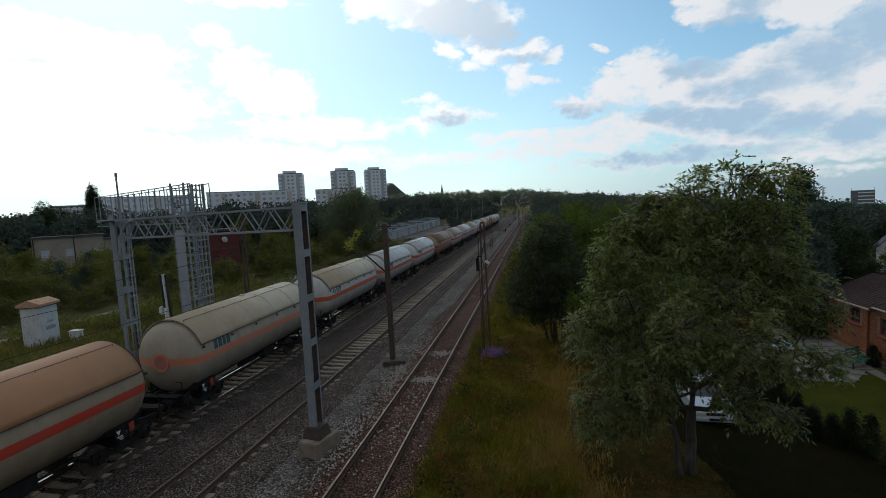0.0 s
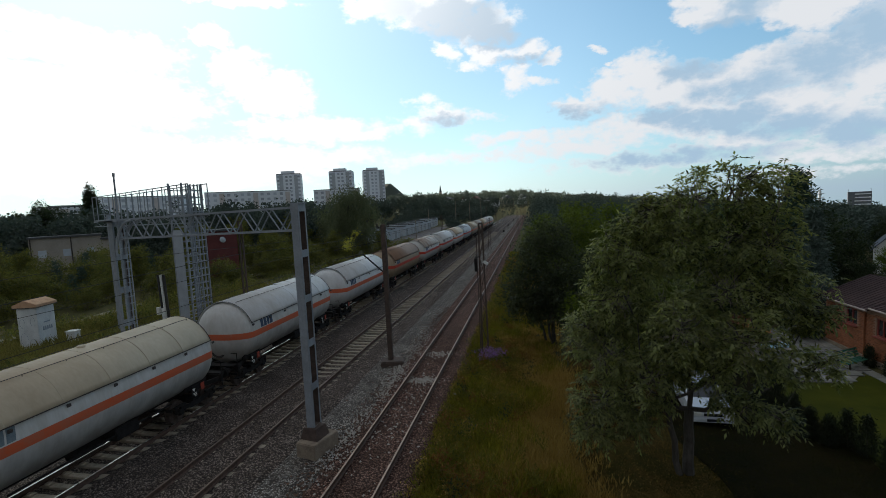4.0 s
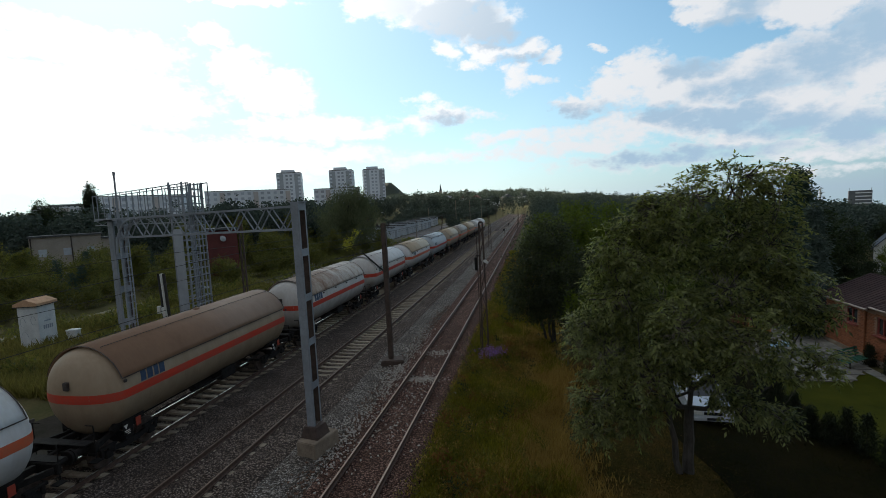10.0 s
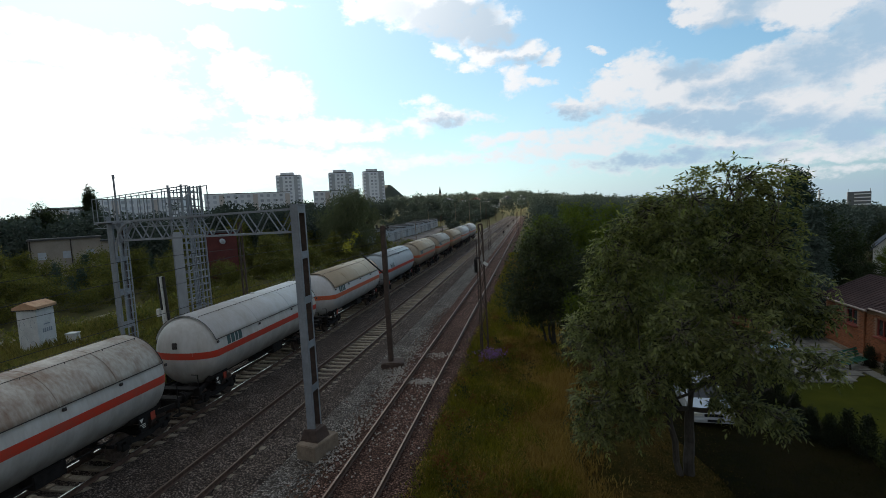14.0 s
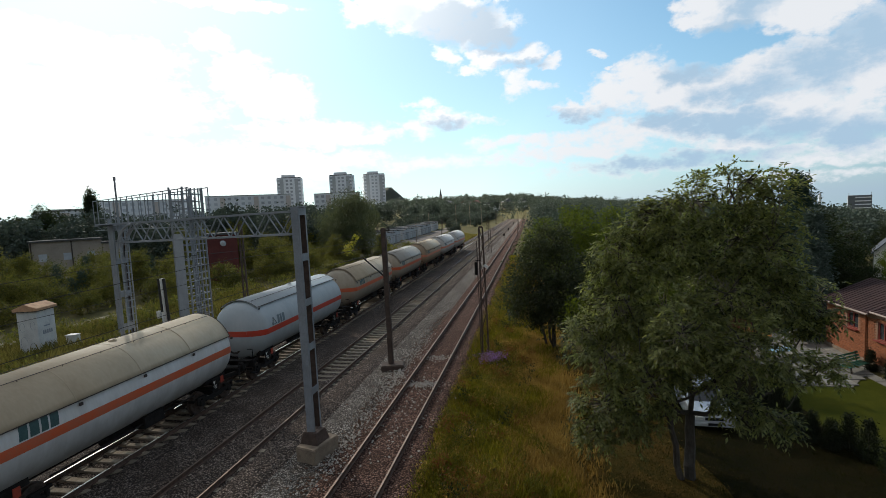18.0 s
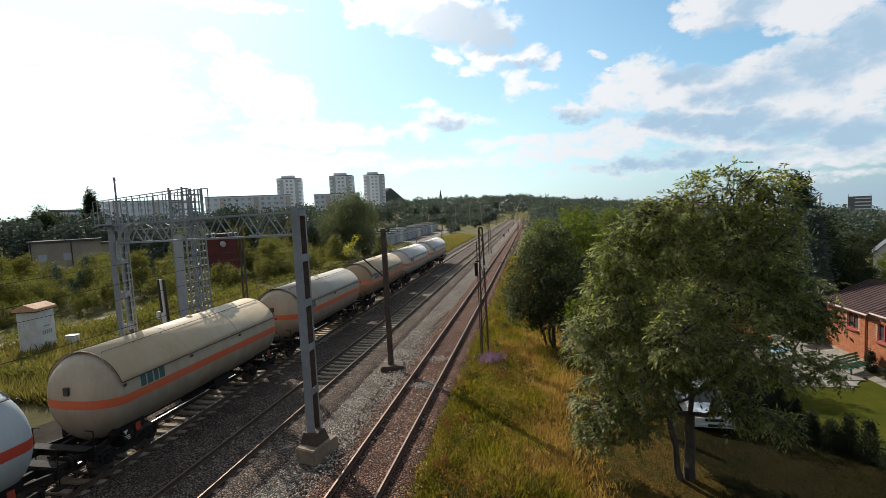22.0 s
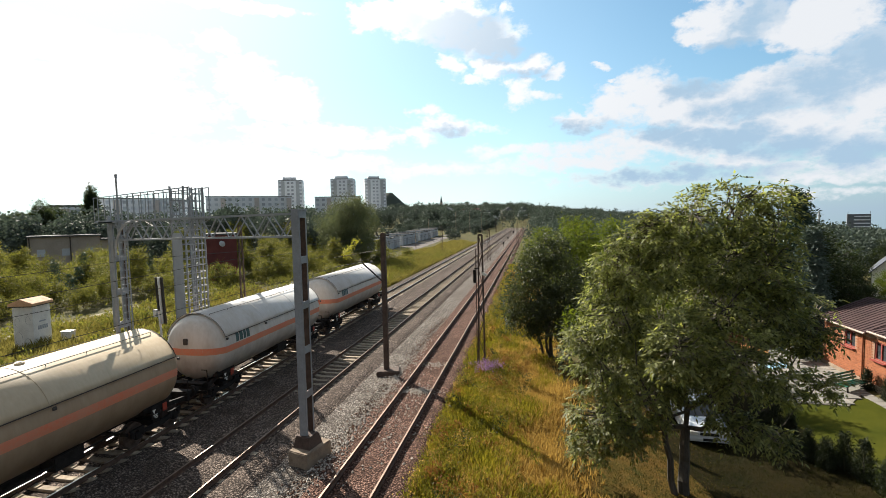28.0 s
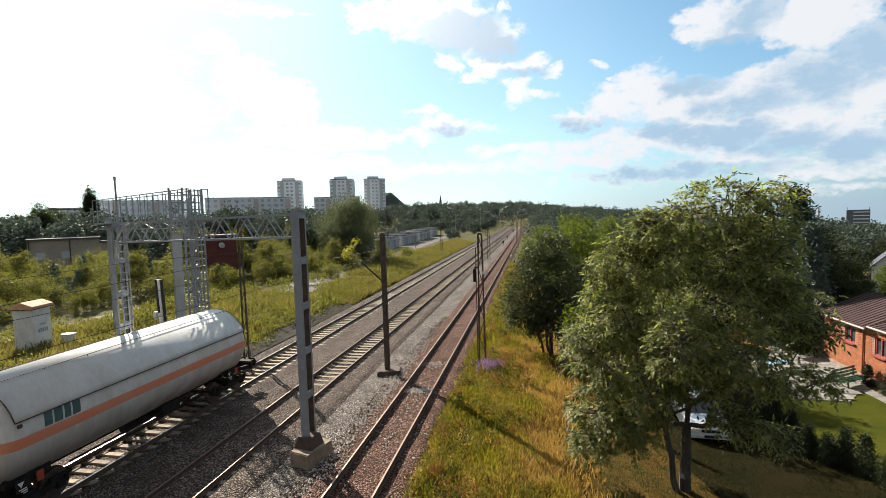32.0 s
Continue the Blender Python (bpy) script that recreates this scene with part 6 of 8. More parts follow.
def garages():
    k = 0
    for x, y, n, rz in ((-36.9, 112, 6, 92), (-38.0, 137, 6, 91), (-38.6, 162, 6, 92), (-40.0, 190, 6, 96)):
        for i in range(n):
            a = radians(rz)
            px, py = x + 3.4 * i * math.cos(a), y + 3.4 * i * math.sin(a)
            g = thing("garage", pose(px, py, ground_z(px, py) - 0.1, 0, 0, rz), "single concrete garage with a flat tar roof", "garage", "garage row")
            h = 3.0 + 0.25 * ((i * 7 + k) % 3)
            bm = B()
            box(bm, (0, 3, h / 2), (3.36, 6, h), bevel=0.02)
            part("wall", bm, M["panel_grey"], g)
            bm = B()
            box(bm, (0, 2.9, h + 0.1), (3.38, 6.5, 0.2))
            part("roof", bm, M["tar_roof"], g)
            bm = B()
            box(bm, (0, -0.03, 1.2), (2.5, 0.08, 2.3), bevel=0.01)
            part("garage_door", bm, M["garage_door"], g)
            k += 1


garages()


def white_house():
    t = thing("white_house", pose(37.8, 59.0, -0.15, 0, 0, -33), "small white gabled house among garden trees", "house")
    z0 = ground_z(38, 59) - 0.3
    bm = B()
    v = [bm.verts.new((px, y, pz)) for y in (-0.1, 7) for px, pz in ((-1.0, z0), (1.8, z0), (1.8, 1.5), (0.4, 3.0), (-1.0, 1.5))]
    bm.faces.new(v[:5])
    bm.faces.new(v[5:])
    for i in range(5):
        bm.faces.new((v[i], v[(i + 1) % 5], v[5 + (i + 1) % 5], v[5 + i]))
    part("wall", bm, M["yellow_render"], t)
    for s in (-1, 1):
        bm = B()
        v = [bm.verts.new((x, y, z + o)) for o in (0.0, 0.12) for x, y, z in ((0.4 + s * 1.65, -0.35, 1.24), (0.4 + s * 1.65, 7.2, 1.24), (0.4, 7.2, 3.02), (0.4, -0.35, 3.02))]
        bm.faces.new(v[:4])
        bm.faces.new(v[4:])
        for i in range(4):
            bm.faces.new((v[i], v[(i + 1) % 4], v[4 + (i + 1) % 4], v[4 + i]))
        part("roof_slope", bm, M["slate"], t)
    far_windows(t, (-1.2, -0.12), (1, 0), 1, 1, 3.2, 1, 1.5, (0.5, 0.55))


white_house()


def office_block():
    t = thing("office_block", pose(215.2, 361, 0, 0, 0, -28), "grey office block with white bands on the horizon", "office block")
    bm = B()
    box(bm, (0, 4, -3.0), (12, 9, 15.5), bevel=0.1)
    part("wall", bm, M["office_wall"], t)
    for k in range(4):
        bm = B()
        box(bm, (1.6, -0.56, 3.2 - 2.3 * k), (8.2, 0.2, 0.7))
        part("parapet_band", bm, M["panel_pale"], t)
    for x in (-5.6, 5.6):
        bm = B()
        rod(bm, (x, 1, 4.7), (x, 1, 6.6), 0.12, seg=6)
        part("roof_aerial", bm, M["dark_steel"], t)


office_block()


def pylon(az, dist, top, label):
    a = radians(az)
    x, y = dist * math.sin(a), dist * math.cos(a)
    z0 = ground_z(x, y)
    t = thing("chimney" if "chimney" in label else "pylon", pose(x, y, z0), label, "mast")
    bm = B()
    rod(bm, (0, 0, 0), (0, 0, top - z0), 1.5, 0.9, seg=10)
    if "chimney" not in label:
        for k in (0.7, 0.85):
            bar(bm, (-4, 0, (top - z0) * k), (4, 0, (top - z0) * k), 0.5, 0.5)
    part("shaft", bm, M["panel_grey"], t)


pylon(0.9, 1500, 48, "thin chimney far away above the woods")
pylon(1.65, 1500, 49, "thin chimney far away above the woods")
pylon(27.95, 600, 7, "electricity pylon on the horizon")


def heap():
    """The spoil heap behind the towers."""
    bm = B()
    cx, cy, R, H = -326.0, 1050.0, 76.0, 67.0
    rings = []
    for i in range(7):
        u = i / 6
        rings.append([bm.verts.new((cx + R * (1.05 - 0.93 * u) * math.cos(2 * math.pi * k / 28), cy + R * (1.05 - 0.93 * u) * math.sin(2 * math.pi * k / 28),
                                    H * u + 2.0 * noise.noise(Vector((k, i * 2.0, 0))))) for k in range(28)])
    for a, b in zip(rings, rings[1:]):
        for k in range(28):
            bm.faces.new((a[k], a[(k + 1) % 28], b[(k + 1) % 28], b[k]))
    bm.faces.new(rings[-1])
    tagged(part("spoil_heap", bm, M["far_green"], smooth=True), "dark grassed spoil heap on the horizon", "hill", kind="structure")


def far_house(x, y, turn, w, wall, roof):
    """A gabled house among the trees of the far hill."""
    z = ground_z(x, y)
    t = thing("far_house", pose(x, y, z + 2.0, 0, 0, turn), "pale gabled house on the wooded hill", "house", "houses on the hill")
    bm = B()
    box(bm, (0, 0, 2.5), (w, 8, 7.0))
    part("wall", bm, M[wall], t)
    bm = B()
    v = [bm.verts.new((px, py, pz)) for py in (-4.4, 4.4) for px, pz in ((-w / 2 - 0.4, 5.9), (w / 2 + 0.4, 5.9), (0, 9.2))]
    for f in ((0, 1, 2), (3, 4, 5), (0, 1, 4, 3), (1, 2, 5, 4), (2, 0, 3, 5)):
        bm.faces.new([v[i] for i in f])
    part("roof", bm, M[roof], t)
    far_windows(t, (-w / 2, -4.02), (1, 0), 3, 2, w / 3, 2.9, 1.2, (1.1, 1.3))


for x, y, turn, w, wall, roof in ((-38, 452, 8, 16, "panel_pale", "slate"), (-54, 470, -12, 11, "panel_slab", "brick_red"), (-24, 478, 20, 11, "panel_beige", "slate"),
                                  (-70, 505, 0, 13, "panel_pale", "brick_red"), (-10, 520, 15, 10, "panel_slab", "slate"), (-92, 520, -20, 12, "panel_slab", "slate")):
    far_house(x, y, turn, w, wall, roof)


def church():
    x, y = -173.0, 900.0
    z = ground_z(x, y)
    t = thing("church_tower", pose(x, y, z), "slim church tower with a pointed spire", "church")
    bm = B()
    box(bm, (0, 0, 9), (5, 5, 18))
    part("wall", bm, M["panel_beige"], t)
    bm = B()
    bmesh.ops.create_cone(bm, cap_ends=True, segments=8, radius1=2.4, radius2=0.2, depth=13, matrix=pose(0, 0, 24.5))
    part("spire", bm, M["slate"], t)


church()
M["far_green"] = material("far_grassed_slope", (0.055, 0.07, 0.05), (0.04, 0.05, 0.04), 0.95, scale=0.05, fine=0.6, bump=0.3)
heap()

# ---- trees, shrubs, grass ----
rng = np.random.default_rng(5)
M["bark"] = material("bark", (0.095, 0.08, 0.066), (0.035, 0.028, 0.022), 0.95, scale=4, fine=24, bump=0.6, mapping=(1, 1, 0.3))
M["twig_bark"] = material("pale_twig_bark", (0.30, 0.25, 0.18), (0.17, 0.14, 0.10), 0.85, scale=4, fine=25)
M["leaf_near"] = leaf_material("ash_leaves", (0.03, 0.037, 0.015), (0.275, 0.285, 0.13), 0.52, 0.3, (1.65, 1.7, 0.8))
M["leaf_near"].node_tree.nodes["Principled BSDF"].inputs["Roughness"].default_value = 0.5
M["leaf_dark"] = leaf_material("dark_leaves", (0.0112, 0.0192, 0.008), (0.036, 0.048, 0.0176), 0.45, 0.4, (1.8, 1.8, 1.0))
M["leaf_plum"] = leaf_material("plum_leaves", (0.0176, 0.024, 0.0128), (0.068, 0.08, 0.036), 0.4, 0.45, (1.7, 1.7, 0.9))
M["leaf_verge"] = leaf_material("verge_weed_leaves", (0.06, 0.068, 0.0112), (0.16, 0.14, 0.028), 0.5, 0.2, (1.7, 1.6, 1.0))
M["leaf_light"] = leaf_material("light_green_leaves", (0.04, 0.06, 0.008), (0.096, 0.116, 0.0176), 0.55, 0.35, (1.8, 1.8, 0.9))
M["leaf_willow"] = leaf_material("willow_leaves", (0.085, 0.105, 0.05), (0.16, 0.175, 0.085), 0.35, 0.3, (1.2, 1.2, 1.0))
M["leaf_shrub"] = leaf_material("shrub_leaves", (0.054, 0.064, 0.016), (0.165, 0.155, 0.04), 0.5, 0.35, (1.5, 1.5, 0.9))
M["needles"] = leaf_material("spruce_needles", (0.025, 0.05, 0.03), (0.05, 0.085, 0.06), 0.1)
M["blue_needles"] = leaf_material("blue_spruce_needles", (0.05, 0.075, 0.06), (0.10, 0.13, 0.105), 0.1)
# far leaves, with distance haze mixed into the green as a bluish grey
M["wood_far"] = leaf_material("hazed_woodland_leaves", (0.055, 0.072, 0.062), (0.085, 0.105, 0.082), 0.25, 0.08, (1.1, 1.15, 1.0))
M["dry_grass"] = leaf_material("dry_grass", (0.17, 0.102, 0.028), (0.36, 0.24, 0.075), 0.5, 0.15, (1.6, 1.55, 1.2))
M["green_grass"] = leaf_material("green_grass", (0.068, 0.068, 0.008), (0.208, 0.172, 0.0256), 0.5, 0.15, (1.7, 1.7, 1.0))
# yard blades, darkened so that their colour holds the shade
M["shade_toned_blades"] = leaf_material("shade_toned_blades", (0.0126, 0.0168, 0.0028), (0.0385, 0.035, 0.0084), 0.45, 0.1)
M["rusty_weed"] = leaf_material("rusty_weeds", (0.12, 0.048, 0.016), (0.24, 0.112, 0.04), 0.4, 0.1)
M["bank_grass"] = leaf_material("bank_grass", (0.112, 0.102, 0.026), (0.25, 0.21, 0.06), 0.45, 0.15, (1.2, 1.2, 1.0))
M["lawn_blades"] = leaf_material("lawn_blades", (0.0237, 0.0343, 0.0031), (0.0624, 0.0686, 0.0075), 0.5, 0.1, (1.8, 1.9, 0.9))
M["violet"] = leaf_material("violet_sprays", (0.24, 0.09, 0.42), (0.36, 0.19, 0.56), 0.4)
M["autumn"] = leaf_material("yellow_leaves", (0.30, 0.28, 0.02), (0.38, 0.34, 0.05), 0.4)


def unit(n):
    v = rng.normal(size=(n, 3))
    return v / np.linalg.norm(v, axis=1)[:, None]


def leaves(centres, outward, per, size, droop=0.4, spread=1.0, slim=0.42):
    """Sprays of leaves: per slim leaves round each centre. Returns vertices and faces."""
    n = len(centres) * per
    c = np.repeat(centres, per, 0) + rng.normal(size=(n, 3)) * size * 0.9 * spread
    d = np.repeat(outward, per, 0) * 0.7 + unit(n) * 0.9
    d[:, 2] -= droop
    d /= np.linalg.norm(d, axis=1)[:, None]
    s = np.cross(d, unit(n))
    s /= np.linalg.norm(s, axis=1)[:, None] + 1e-9
    L = size * rng.uniform(0.7, 1.35, n)[:, None]
    up = np.cross(d, s)
    tip = c + d * L
    mid = c + d * L * 0.45 + up * L * 0.08
    v = np.stack([c, mid + s * L * slim / 2, tip, mid - s * L * slim / 2], 1).reshape(-1, 3)
    f = np.arange(n * 4).reshape(n, 4)
    return v, f


def compound_leaves(ends, outward, per, length, size):
    """Ash leaves: at every twig end a whorl of drooping stalks, each with four pairs of leaflets and one at its tip."""
    n = len(ends) * per
    c = np.repeat(ends, per, 0) + rng.normal(size=(n, 3)) * 0.05
    d = np.repeat(outward, per, 0) * 0.5 + unit(n)
    d[:, 2] *= 0.75
    d /= np.linalg.norm(d, axis=1)[:, None]
    L = length * rng.uniform(0.65, 1.2, n)[:, None]
    side = np.cross(d, unit(n) * 0.5 + np.array([0, 0, 1.0]))
    side /= np.linalg.norm(side, axis=1)[:, None] + 1e-9
    out = []
    for u, q in ((0.28, 1), (0.28, -1), (0.48, 1), (0.48, -1), (0.68, 1), (0.68, -1), (0.86, 1), (0.86, -1), (1.0, 0)):
        b = c + d * L * u
        b[:, 2] -= 0.4 * L[:, 0] * u * u
        w = side * 0.85 * q + d * (0.55 if q else 1.0) + rng.normal(size=(n, 3)) * 0.18
        w[:, 2] -= 0.25 + 0.35 * u
        w /= np.linalg.norm(w, axis=1)[:, None]
        cross = np.cross(w, unit(n) * 0.6 + np.array([0, 0, 1.0]))
        cross /= np.linalg.norm(cross, axis=1)[:, None] + 1e-9
        k = size * rng.uniform(0.75, 1.25, n)[:, None]
        out.append(np.stack([b, b + w * k * 0.45 + cross * k * 0.19, b + w * k, b + w * k * 0.45 - cross * k * 0.19], 1))
    v = np.stack(out, 1).reshape(-1, 3)
    return v, np.arange(len(v)).reshape(-1, 4)


def twigs(starts, ends, r):
    """Thin three-sided twigs, each with one bend."""
    n = len(starts)
    mid = (starts + ends) / 2 + rng.normal(size=(n, 3)) * 0.07
    rings = []
    for p, k in ((starts, 1.0), (mid, 0.7), (ends, 0.35)):
        for a in (0.0, 2.1, 4.2):
            rings.append(p + np.array([math.cos(a), math.sin(a), 0.3 * math.sin(a)]) * r * k)
    v = np.stack(rings, 1).reshape(-1, 3)
    one = np.array([[o + i, o + (i + 1) % 3, o + 3 + (i + 1) % 3, o + 3 + i] for o in (0, 3) for i in range(3)])
    return v, (one[None] + 9 * np.arange(n)[:, None, None]).reshape(-1, 4)


def blob_points(blobs, n, inner=0.5, bunch=9):
    """Points in bunches in the outer part of ellipsoids, and their outward ways."""
    w = np.array([b[3] * b[4] + b[3] * b[5] + b[4] * b[5] for b in blobs])
    m = max(1, n // bunch)
    pick = rng.choice(len(blobs), m, p=w / w.sum())
    b = np.array(blobs)[pick]
    u = unit(m)
    r = inner + (1.18 - inner) * rng.uniform(0, 1, m) ** 0.8
    p = b[:, :3] + u * b[:, 3:6] * r[:, None]
    wide = np.repeat(b[:, 3:6].mean(1) * rng.uniform(0.10, 0.24, m), bunch)[:, None]
    p = np.repeat(p, bunch, 0) + rng.normal(size=(m * bunch, 3)) * wide
    return p, np.repeat(u, bunch, 0)


def limb(bm, a, b, r0, r1, bends=3, wob=0.12):
    """A tapered, slightly crooked limb."""
    a, b = Vector(a), Vector(b)
    pts, radii = [a], [r0]
    for k in range(1, bends + 1):
        u = k / bends
        p = a.lerp(b, u)
        if k < bends:
            p += Vector(rng.normal(size=3)) * wob * (b - a).length / bends
        pts.append(p)
        radii.append(r0 + (r1 - r0) * u)
    tube(bm, pts, radii, 7)
    return pts[-1]


def tree(name, x, y, blobs, n, per, size, mat, label, trunk_r, stems=1, z0=None, fork=1.6, category="tree", group="", droop=0.35, slim=0.42, bunch=9, compound=0):
    """Trunk and limbs under a crown of sprays; blobs are relative to the foot."""
    z0 = ground_z(x, y) if z0 is None else z0
    t = thing(name, pose(x, y, z0 - 0.05), label, category, group)
    bm = B()
    for s in range(stems):
        ang = 2 * math.pi * s / max(1, stems) + 0.5
        off = 0.17 * (stems > 1)
        thick = trunk_r * (1.0 if s == 0 else 0.6)
        foot = (off * math.cos(ang), off * math.sin(ang), -0.15)
        top = limb(bm, foot, (foot[0] * (1.2 + 3 * s), foot[1] * (1.2 + 3 * s), fork * (1 + 0.12 * s)), thick, thick * 0.75, 4)
        mine = [b for i, b in enumerate(blobs) if i % stems == s]
        nodes = [(top, thick * 0.85)]
        for b in sorted(mine, key=lambda q: (Vector(q[:3]) - top).length):
            c = Vector(b[:3])
            near, nr = min(nodes, key=lambda q: (q[0] - c).length + 0.35 * (q[0] - top).length)
            r1 = max(trunk_r * 0.1, nr * 0.42)
            end = limb(bm, near, c, nr * 0.52, r1, 4)
            nodes.append((end, r1))
            for k in range(6):
                u = unit(1)[0] * np.array(b[3:6]) * 0.85
                limb(bm, end, Vector(b[:3]) + Vector(u), trunk_r * 0.13, 0.012, 3, 0.2)
    part("trunk", bm, M["bark"], t)
    if compound:
        # twig ends in the outer part of each blob, a whorl of compound leaves on each
        w = np.array([b[3] * b[4] * b[5] for b in blobs]) ** 0.5
        b = np.array(blobs)[rng.choice(len(blobs), compound, p=w / w.sum())]
        o = unit(compound)
        ends = b[:, :3] + o * b[:, 3:6] * rng.uniform(0.2, 1.0, compound)[:, None] ** 0.5
        v, f = twigs(b[:, :3] + o * b[:, 3:6] * 0.2 + rng.normal(size=(compound, 3)) * 0.12, ends, 0.016)
        raw("twig", v, f, M["twig_bark"], t)
        v, f = compound_leaves(ends, o, per, 0.42, size)
    else:
        p, o = blob_points(blobs, n, 0.5, bunch)
        v, f = leaves(p, o, per, size, droop, slim=slim)
    raw("crown", v, f, mat, t)
    return t


def rand_blobs(h, r, k, low=0.3, seed=0):
    g = np.random.default_rng(seed)
    out = []
    for i in range(k):
        u = (i + 0.5) / k
        a = 2.4 * i + g.uniform(0, 0.6)
        z = h * (low + (0.9 - low) * u)
        wide = r * math.sin(math.pi * min(0.93, 0.18 + 0.75 * u)) * 0.62
        rr = r * g.uniform(0.36, 0.52)
        out.append((wide * math.cos(a), wide * math.sin(a), z, rr, rr, rr * g.uniform(0.8, 1.1)))
    return out


# the big ash in front of the yard
ASH = [(-2.5, 0.2, 4.3, 1.2, 1.4, 1.1), (-2.6, -0.3, 2.6, 1.0, 1.0, 0.8), (-2.0, 0.4, 5.9, 1.2, 1.2, 1.1), (-1.5, 0.2, 7.4, 1.1, 1.2, 1.1), (-0.2, -0.2, 5.0, 1.4, 1.4, 1.4), (-0.3, 0.3, 8.2, 1.1, 1.2, 1.2),
       (0.3, 0.0, 9.25, 0.8, 0.9, 0.95), (1.5, 0.2, 9.35, 0.85, 0.9, 1.0), (2.75, 0.3, 9.15, 0.8, 0.9, 1.0), (1.7, 0.3, 8.0, 1.1, 1.1, 1.1), (2.5, 0.0, 7.6, 0.9, 1.0, 1.2), (2.6, 0.0, 6.1, 1.1, 1.2, 0.9), (1.2, -0.3, 6.3, 1.2, 1.1, 1.1), (1.5, -0.5, 4.6, 1.1, 1.0, 0.8),
       (3.6, 0.2, 5.2, 0.4, 0.5, 0.4), (-1.2, -0.8, 3.6, 1.2, 0.9, 0.9), (-1.9, -0.4, 2.3, 1.0, 0.8, 0.6), (4.0, 0.0, 3.9, 0.6, 0.6, 0.35), (2.9, -0.3, 3.6, 0.4, 0.5, 0.3), (-1.0, 0.1, 8.9, 0.45, 0.6, 0.6), (-2.9, -0.4, 1.7, 0.6, 0.7, 0.5), (0.6, -0.7, 3.5, 0.9, 0.7, 0.6), (-3.1, 0.2, 5.0, 0.6, 0.8, 0.7), (-2.3, 0.3, 7.1, 0.5, 0.7, 0.6),
       (0.0, 2.4, 5.0, 1.6, 1.4, 1.5), (1.5, 2.6, 6.7, 1.3, 1.2, 1.3), (-1.6, 2.3, 5.6, 1.3, 1.2, 1.3), (-1.6, 2.2, 3.4, 1.2, 1.2, 1.0), (0.5, 2.0, 7.9, 1.0, 1.0, 0.9), (1.1, -1.9, 5.0, 1.0, 0.9, 0.9), (-0.7, -1.8, 5.4, 1.0, 0.9, 1.0)]
ASH += [(3.2, 0.2, 6.6, 0.5, 0.6, 0.6), (4.1, 0.3, 6.0, 0.65, 0.6, 0.6), (3.8, 0.2, 5.6, 0.6, 0.6, 0.5), (1.5, -0.9, 2.7, 0.8, 0.6, 0.45), (2.4, -0.6, 2.4, 0.7, 0.6, 0.4), (2.0, 0.4, 9.8, 0.5, 0.5, 0.5), (-1.3, 0.1, 8.5, 0.7, 0.7, 0.7), (-2.0, 0.1, 7.8, 0.7, 0.7, 0.7), (-0.4, 0.0, 9.1, 0.7, 0.7, 0.6)]
tree("ash_tree", 4.8, 16.3, ASH, 0, 6, 0.175, M["leaf_near"], "large leafy ash tree with drooping leaf sprays", 0.19, stems=2, z0=-1.0, fork=2.2, compound=1200)
tree("plum_tree", 0.95, 30.6, [(0, 0, 4.8, 1.8, 1.7, 2.3), (-1.5, 0, 4.0, 1.4, 1.4, 1.8), (1.7, 0, 4.1, 1.5, 1.4, 1.9), (-1.2, 0.2, 2.6, 1.1, 1.1, 0.9), (1.4, 0, 2.5, 1.2, 1.1, 0.9), (0.2, -0.6, 3.0, 1.6, 1.3, 1.4), (0.4, 0, 6.9, 1.0, 1.2, 1.1), (-0.9, 0, 6.1, 0.9, 1.0, 1.1)],
     3300, 7, 0.19, M["leaf_plum"], "dark leafy tree with three stems on the verge", 0.15, stems=3, fork=1.4)


def stock(name, h, r, k, n, per, size, mat, label, trunk_r, category="tree", group="", low=0.3, seed=1, droop=0.3):
    """A tree kept as a pattern for copies, standing at its first place."""
    return lambda x, y: tree(name, x, y, rand_blobs(h, r, k, low, seed), n, per, size, mat, label, trunk_r, 1, None, h * 0.22, category, group, droop)


def plant(make, places):
    """places: x, y, scale, turn. The first is built, the others are copies that share its meshes."""
    first = None
    for x, y, s, a in places:
        z = ground_z(x, y) - 0.1
        if first is None:
            first = make(x, y)
            first.matrix_basis = pose(x, y, z, 0, 0, a)
            first.scale = (s, s, s)
            first_scale = s
        else:
            first.scale = (s, s, s)
            copy_thing(first, pose(x, y, z, 0, 0, a))
            first.scale = (first_scale,) * 3


plant(stock("garden_tree", 8.6, 3.4, 9, 1500, 7, 0.26, M["leaf_light"], "light green garden tree behind the verge", 0.17, group="garden trees", seed=3),
      [(3.6, 44, 0.98, 10), (4.4, 25.8, 0.72, 330), (7.7, 28.2, 0.6, 110), (8.0, 48, 1.0, 120), (5.6, 37, 0.72, 200), (11.2, 42.5, 0.85, 40), (8.6, 31.5, 0.5, 300), (1.6, 56, 0.85, 70), (12.6, 44, 1.05, 150), (13.5, 56, 0.95, 20), (0.6, 68, 0.7, 260), (5.0, 66, 0.9, 30), (20.5, 52, 0.72, 80), (31.0, 58, 0.55, 10), (34.5, 53, 0.42, 100)])
